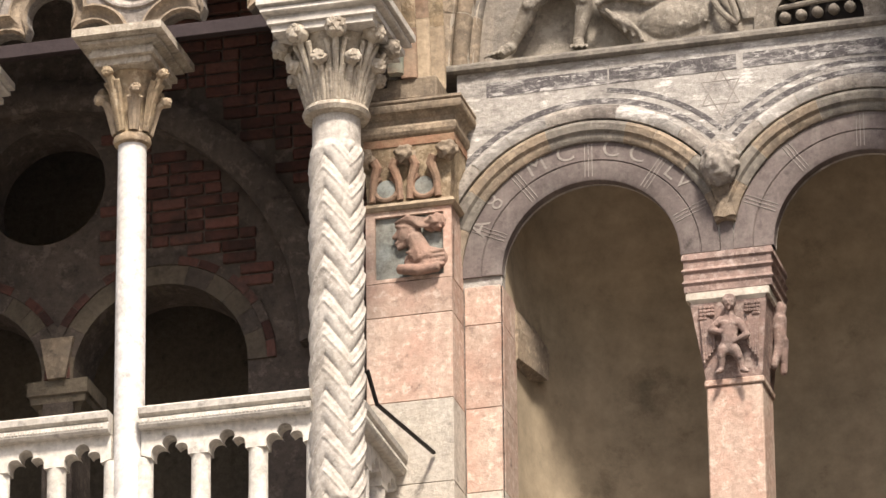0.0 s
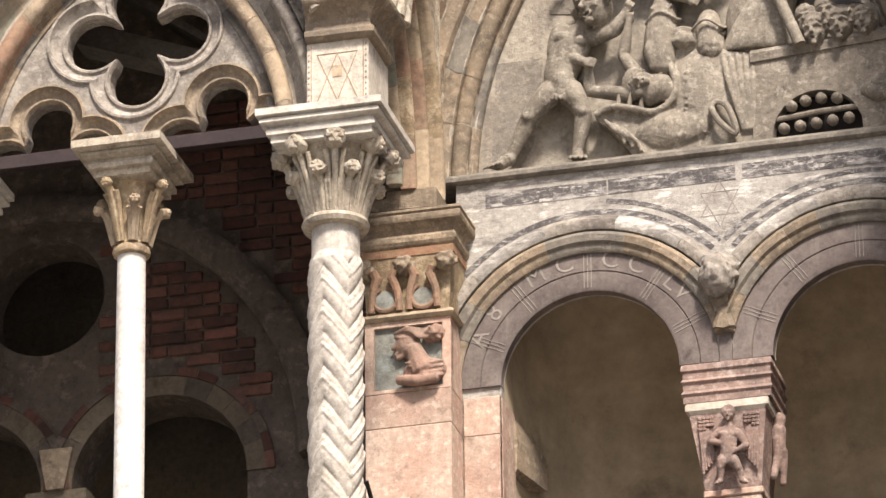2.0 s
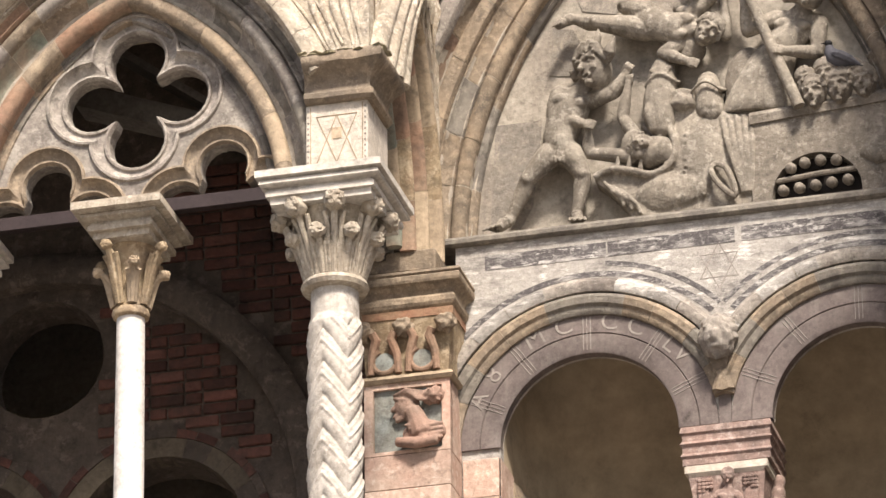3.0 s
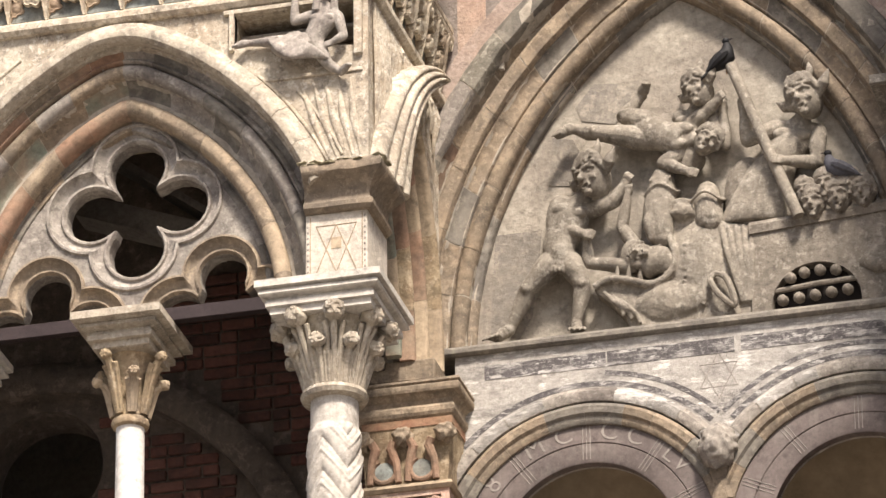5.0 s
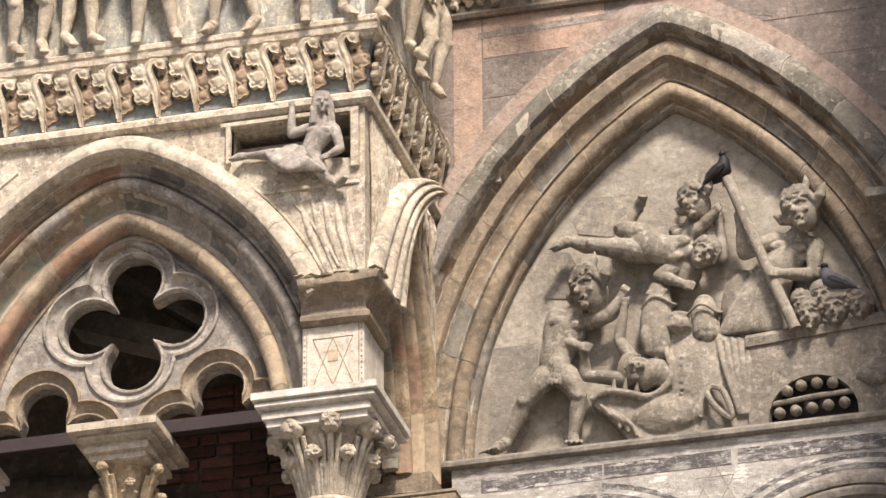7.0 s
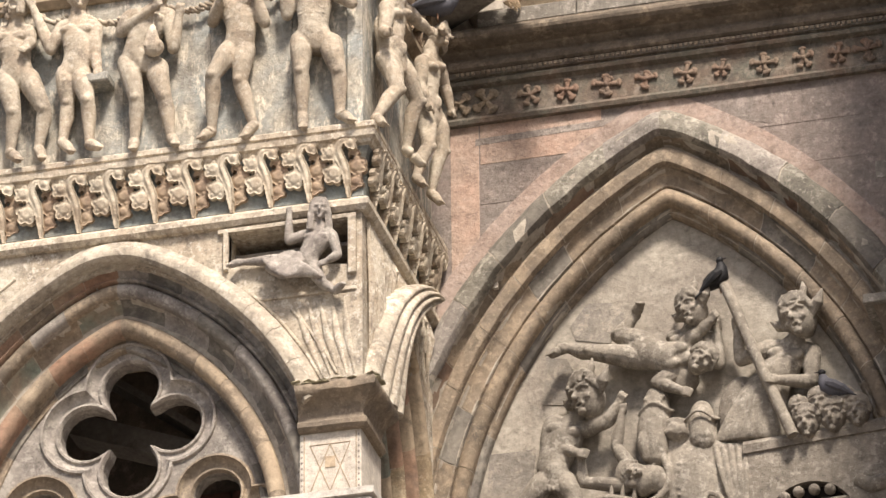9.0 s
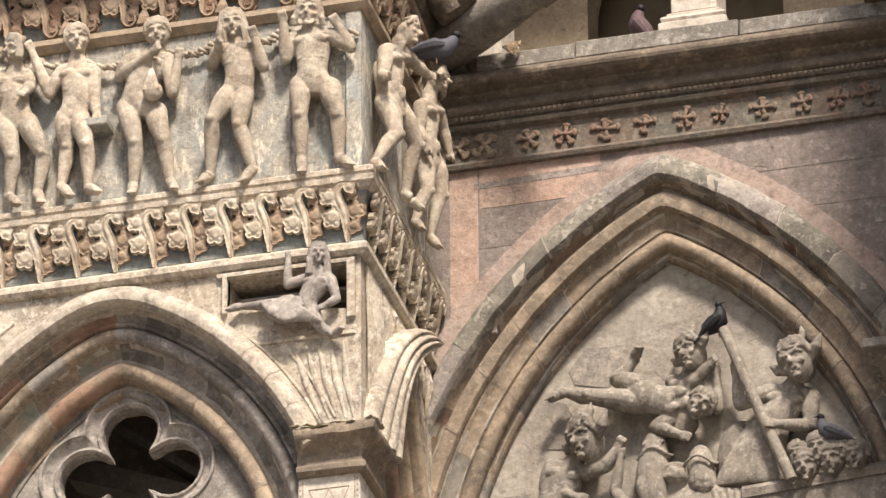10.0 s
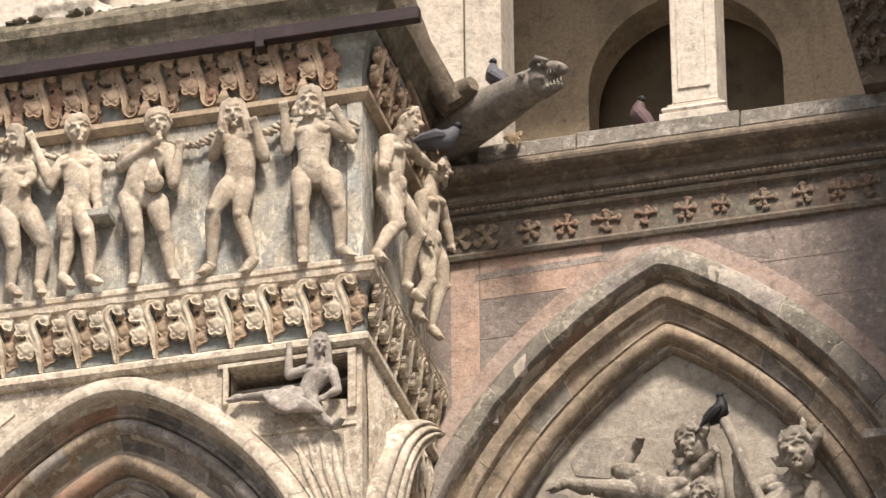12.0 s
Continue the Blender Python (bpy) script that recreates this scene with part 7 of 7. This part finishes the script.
# ---- gargoyle and rain pipe ----
def gargoyle():
    t = thing("gargoyle", "grey stone gargoyle spout with an open toothed mouth on the cornice", "gargoyle")
    bm = bmesh.new()
    limb(bm, [(0.06, -0.10, 20.10), (0.24, -0.22, 20.10), (0.52, -0.40, 20.105), (0.76, -0.56, 20.11), (0.88, -0.64, 20.10)], [0.175, 0.17, 0.145, 0.115, 0.105], 24, 16)
    skin_smooth(part("neck", bm, M_FGREY, t), 0.014, 2)
    bm = bmesh.new()
    h = Vector((0.93, -0.68, 20.09))
    blob(bm, h + Vector((-0.02, 0.02, 0.01)), 0.105, 0.10, 0.110, 2, 0.15, 3)
    limb(bm, [h + Vector((0.0, 0.0, 0.06)), h + Vector((0.07, -0.05, 0.045)), h + Vector((0.135, -0.10, 0.0))], [0.060, 0.050, 0.036], 12, 8)
    limb(bm, [h + Vector((0.0, 0.0, -0.07)), h + Vector((0.06, -0.05, -0.095)), h + Vector((0.11, -0.09, -0.105))], [0.045, 0.034, 0.026], 12, 8)
    for k in (-1, 1):
        tube(bm, [h + Vector((-0.04 + 0.05 * k, 0.01 + 0.06 * k, 0.085)), h + Vector((0.02 + 0.05 * k, -0.04 + 0.06 * k, 0.10)), h + Vector((0.08 + 0.03 * k, -0.08 + 0.04 * k, 0.065))], [0.014, 0.026, 0.012], 8)
        blob(bm, h + Vector((0.055 + 0.045 * k, -0.045 + 0.055 * k, 0.055)), 0.020, 0.020, 0.018, sub=2)
        blob(bm, h + Vector((0.14 + 0.015 * k, -0.105 + 0.022 * k, 0.012)), 0.018, 0.018, 0.016, sub=1)
        tube(bm, [h + Vector((-0.06 + 0.06 * k, 0.04 + 0.07 * k, 0.03)), h + Vector((-0.09 + 0.08 * k, 0.06 + 0.09 * k, 0.05))], [0.03, 0.012], 8)
    skin_smooth(part("head", bm, M_FGREY, t), 0.008, 1)
    for j in range(5):
        for up in (1, -1):
            bm = bmesh.new()
            base = h + Vector((0.03 + 0.024 * j, -0.075 - 0.012 * j, 0.005 if up > 0 else -0.078))
            capsule(bm, base + Vector((0, 0, 0.014 * up)), base - Vector((0, 0, 0.010 * up)), 0.009, 0.004, 6)
            part("tooth", bm, M_FGREY, t, smooth=True)
    bm = bmesh.new()
    tube(bm, [(0.06, -0.95, 20.75), (0.14, -0.75, 20.42), (0.28, -0.52, 20.12)], [0.085, 0.09, 0.09], 16)
    tube(bm, [(0.20, -0.45, 20.16), (0.36, -0.50, 20.20), (0.44, -0.55, 20.22)], [0.09, 0.08, 0.05], 12)
    tagged(link("drain_pipe", bm, M_DARKSTONE, None, "", True), "thick brown pipe running down to the gargoyle", "pipe")
    bm = bmesh.new()
    tube(bm, [(0.10, -1.5, 20.35), (0.10, -0.9, 20.10), (0.12, -0.35, 19.93)], [0.035, 0.035, 0.035], 8)
    tagged(link("lead_strip", bm, M_RUST, None, "", True), "rusty strip along the porch side eaves", "strip")
    bm = bmesh.new()
    for i in range(14):
        f = i / 13
        tube(bm, [(0.60 + random.uniform(-0.05, 0.05), -0.16, 20.06), (0.60 + random.uniform(-0.06, 0.06), -0.18, 20.02), (0.60 + random.uniform(-0.05, 0.05), -0.2, 19.93 + random.uniform(0, 0.05))], [0.004, 0.012, 0.003], 5)
    tagged(link("dry_plant", bm, M_OCHRE), "tuft of dry brown weeds on the cornice", "plant")


gargoyle()

# statue on the porch ledge (only its foot and hem show)
bm = bmesh.new()
for i in range(7):
    tube(bm, [(-2.06 + 0.05 * i, -1.62, 20.36), (-1.98 + 0.045 * i, -1.70 + 0.02 * (i % 2), 20.48), (-1.90 + 0.06 * i, -1.6, 20.9)], [0.06, 0.05, 0.04], 10)
blob(bm, (-1.80, -1.62, 20.43), 0.24, 0.1, 0.12, 3, 0.3, 3)
for i in range(5):
    capsule(bm, (-1.50 + 0.03 * i, -1.62, 20.40), (-1.53 + 0.04 * i, -1.76, 20.37), 0.022, 0.018, 8)
tagged(skin_smooth(link("carved_statue", bm, M_PALE), 0.014, 2), "pale stone statue's hem and paw on the mossy ledge", "statue")
for k in range(-3, 4):
    bm = bmesh.new()
    for i in range(9):
        blob(bm, (-1.28 + random.uniform(-0.9, 1.2), -1.76 + random.uniform(-0.03, 0.1), 20.36), random.uniform(0.02, 0.06), 0.04, random.uniform(0.012, 0.03), i, 0.5, 1)
    part("moss", bm, M_MOSS, bpy.data.objects["cornice_gutter_ledge"], "cushions of moss")


# ---- pigeons ----
def pigeon(label, mat, x, y, z, turn, lean, s=1.0):
    """A sitting pigeon looking along +x before it is turned."""
    t = thing("pigeon", label, "bird", "pigeons on the stonework", at=(x, y, z))
    t.rotation_euler = (0, 0, radians(turn))

    def tilt(bm):
        bmesh.ops.rotate(bm, verts=bm.verts, cent=(0, 0, 0.04), matrix=Matrix.Rotation(radians(-lean), 3, "Y"))
        bmesh.ops.scale(bm, vec=(s, s, s), verts=bm.verts)
        return bm

    bm = bmesh.new()
    tube(bm, [(-0.10, 0, 0.075), (-0.06, 0, 0.085), (0.0, 0, 0.085), (0.055, 0, 0.095), (0.09, 0, 0.13), (0.105, 0, 0.16)], [0.02, 0.045, 0.062, 0.058, 0.038, 0.024], 12)
    part("body", tilt(bm), mat, t, smooth=True)
    bm = bmesh.new()
    blob(bm, (0.115, 0, 0.178), 0.026, 0.022, 0.023, sub=2)
    part("head", tilt(bm), M_BLACKBIRD, t, smooth=True)
    bm = bmesh.new()
    capsule(bm, (0.135, 0, 0.175), (0.158, 0, 0.168), 0.007, 0.003, 6)
    part("beak", tilt(bm), M_IRON, t)
    bm = bmesh.new()
    loft([[(-0.08, -0.03, 0.07), (-0.08, 0.03, 0.07), (-0.08, 0.03, 0.085), (-0.08, -0.03, 0.085)], [(-0.185, -0.032, 0.055), (-0.185, 0.032, 0.055), (-0.185, 0.032, 0.062), (-0.185, -0.032, 0.062)]], bm=bm)
    part("tail", tilt(bm), M_BLACKBIRD, t)
    for k in (-1, 1):
        bm = bmesh.new()
        tube(bm, [(0.05, 0.045 * k, 0.10), (0.0, 0.058 * k, 0.095), (-0.07, 0.045 * k, 0.085), (-0.14, 0.02 * k, 0.072)], [0.02, 0.034, 0.026, 0.008], 8)
        part("wing", tilt(bm), mat, t, smooth=True)
        bm = bmesh.new()
        capsule(bm, (0.005, 0.02 * k, 0.05), (0.01, 0.022 * k, 0.0), 0.006, 0.006, 6)
        part("leg", bm, M_TERRA, t)


pigeon("black pigeon perched on the head of a carved figure", M_BLACKBIRD, 1.80, 0.02, 17.93, 20, 38, 0.95)
pigeon("grey pigeon perched on the carved heads of the cauldron", M_PIGEON, 2.46, 0.02, 17.10, 180, 20, 0.95)
pigeon("brown-violet pigeon sitting on the parapet slab beside the white pier", M_PLUM, 1.36, -0.03, 20.018, 165, 50, 1.05)
pigeon("grey pigeon sitting on the back of the gargoyle", M_PIGEON, 0.55, -0.42, 20.22, 150, 35)
pigeon("grey pigeon perched on the shoulder of a frieze figure", M_PIGEON, 0.24, -0.70, 19.655, 12, 0, 1.15)
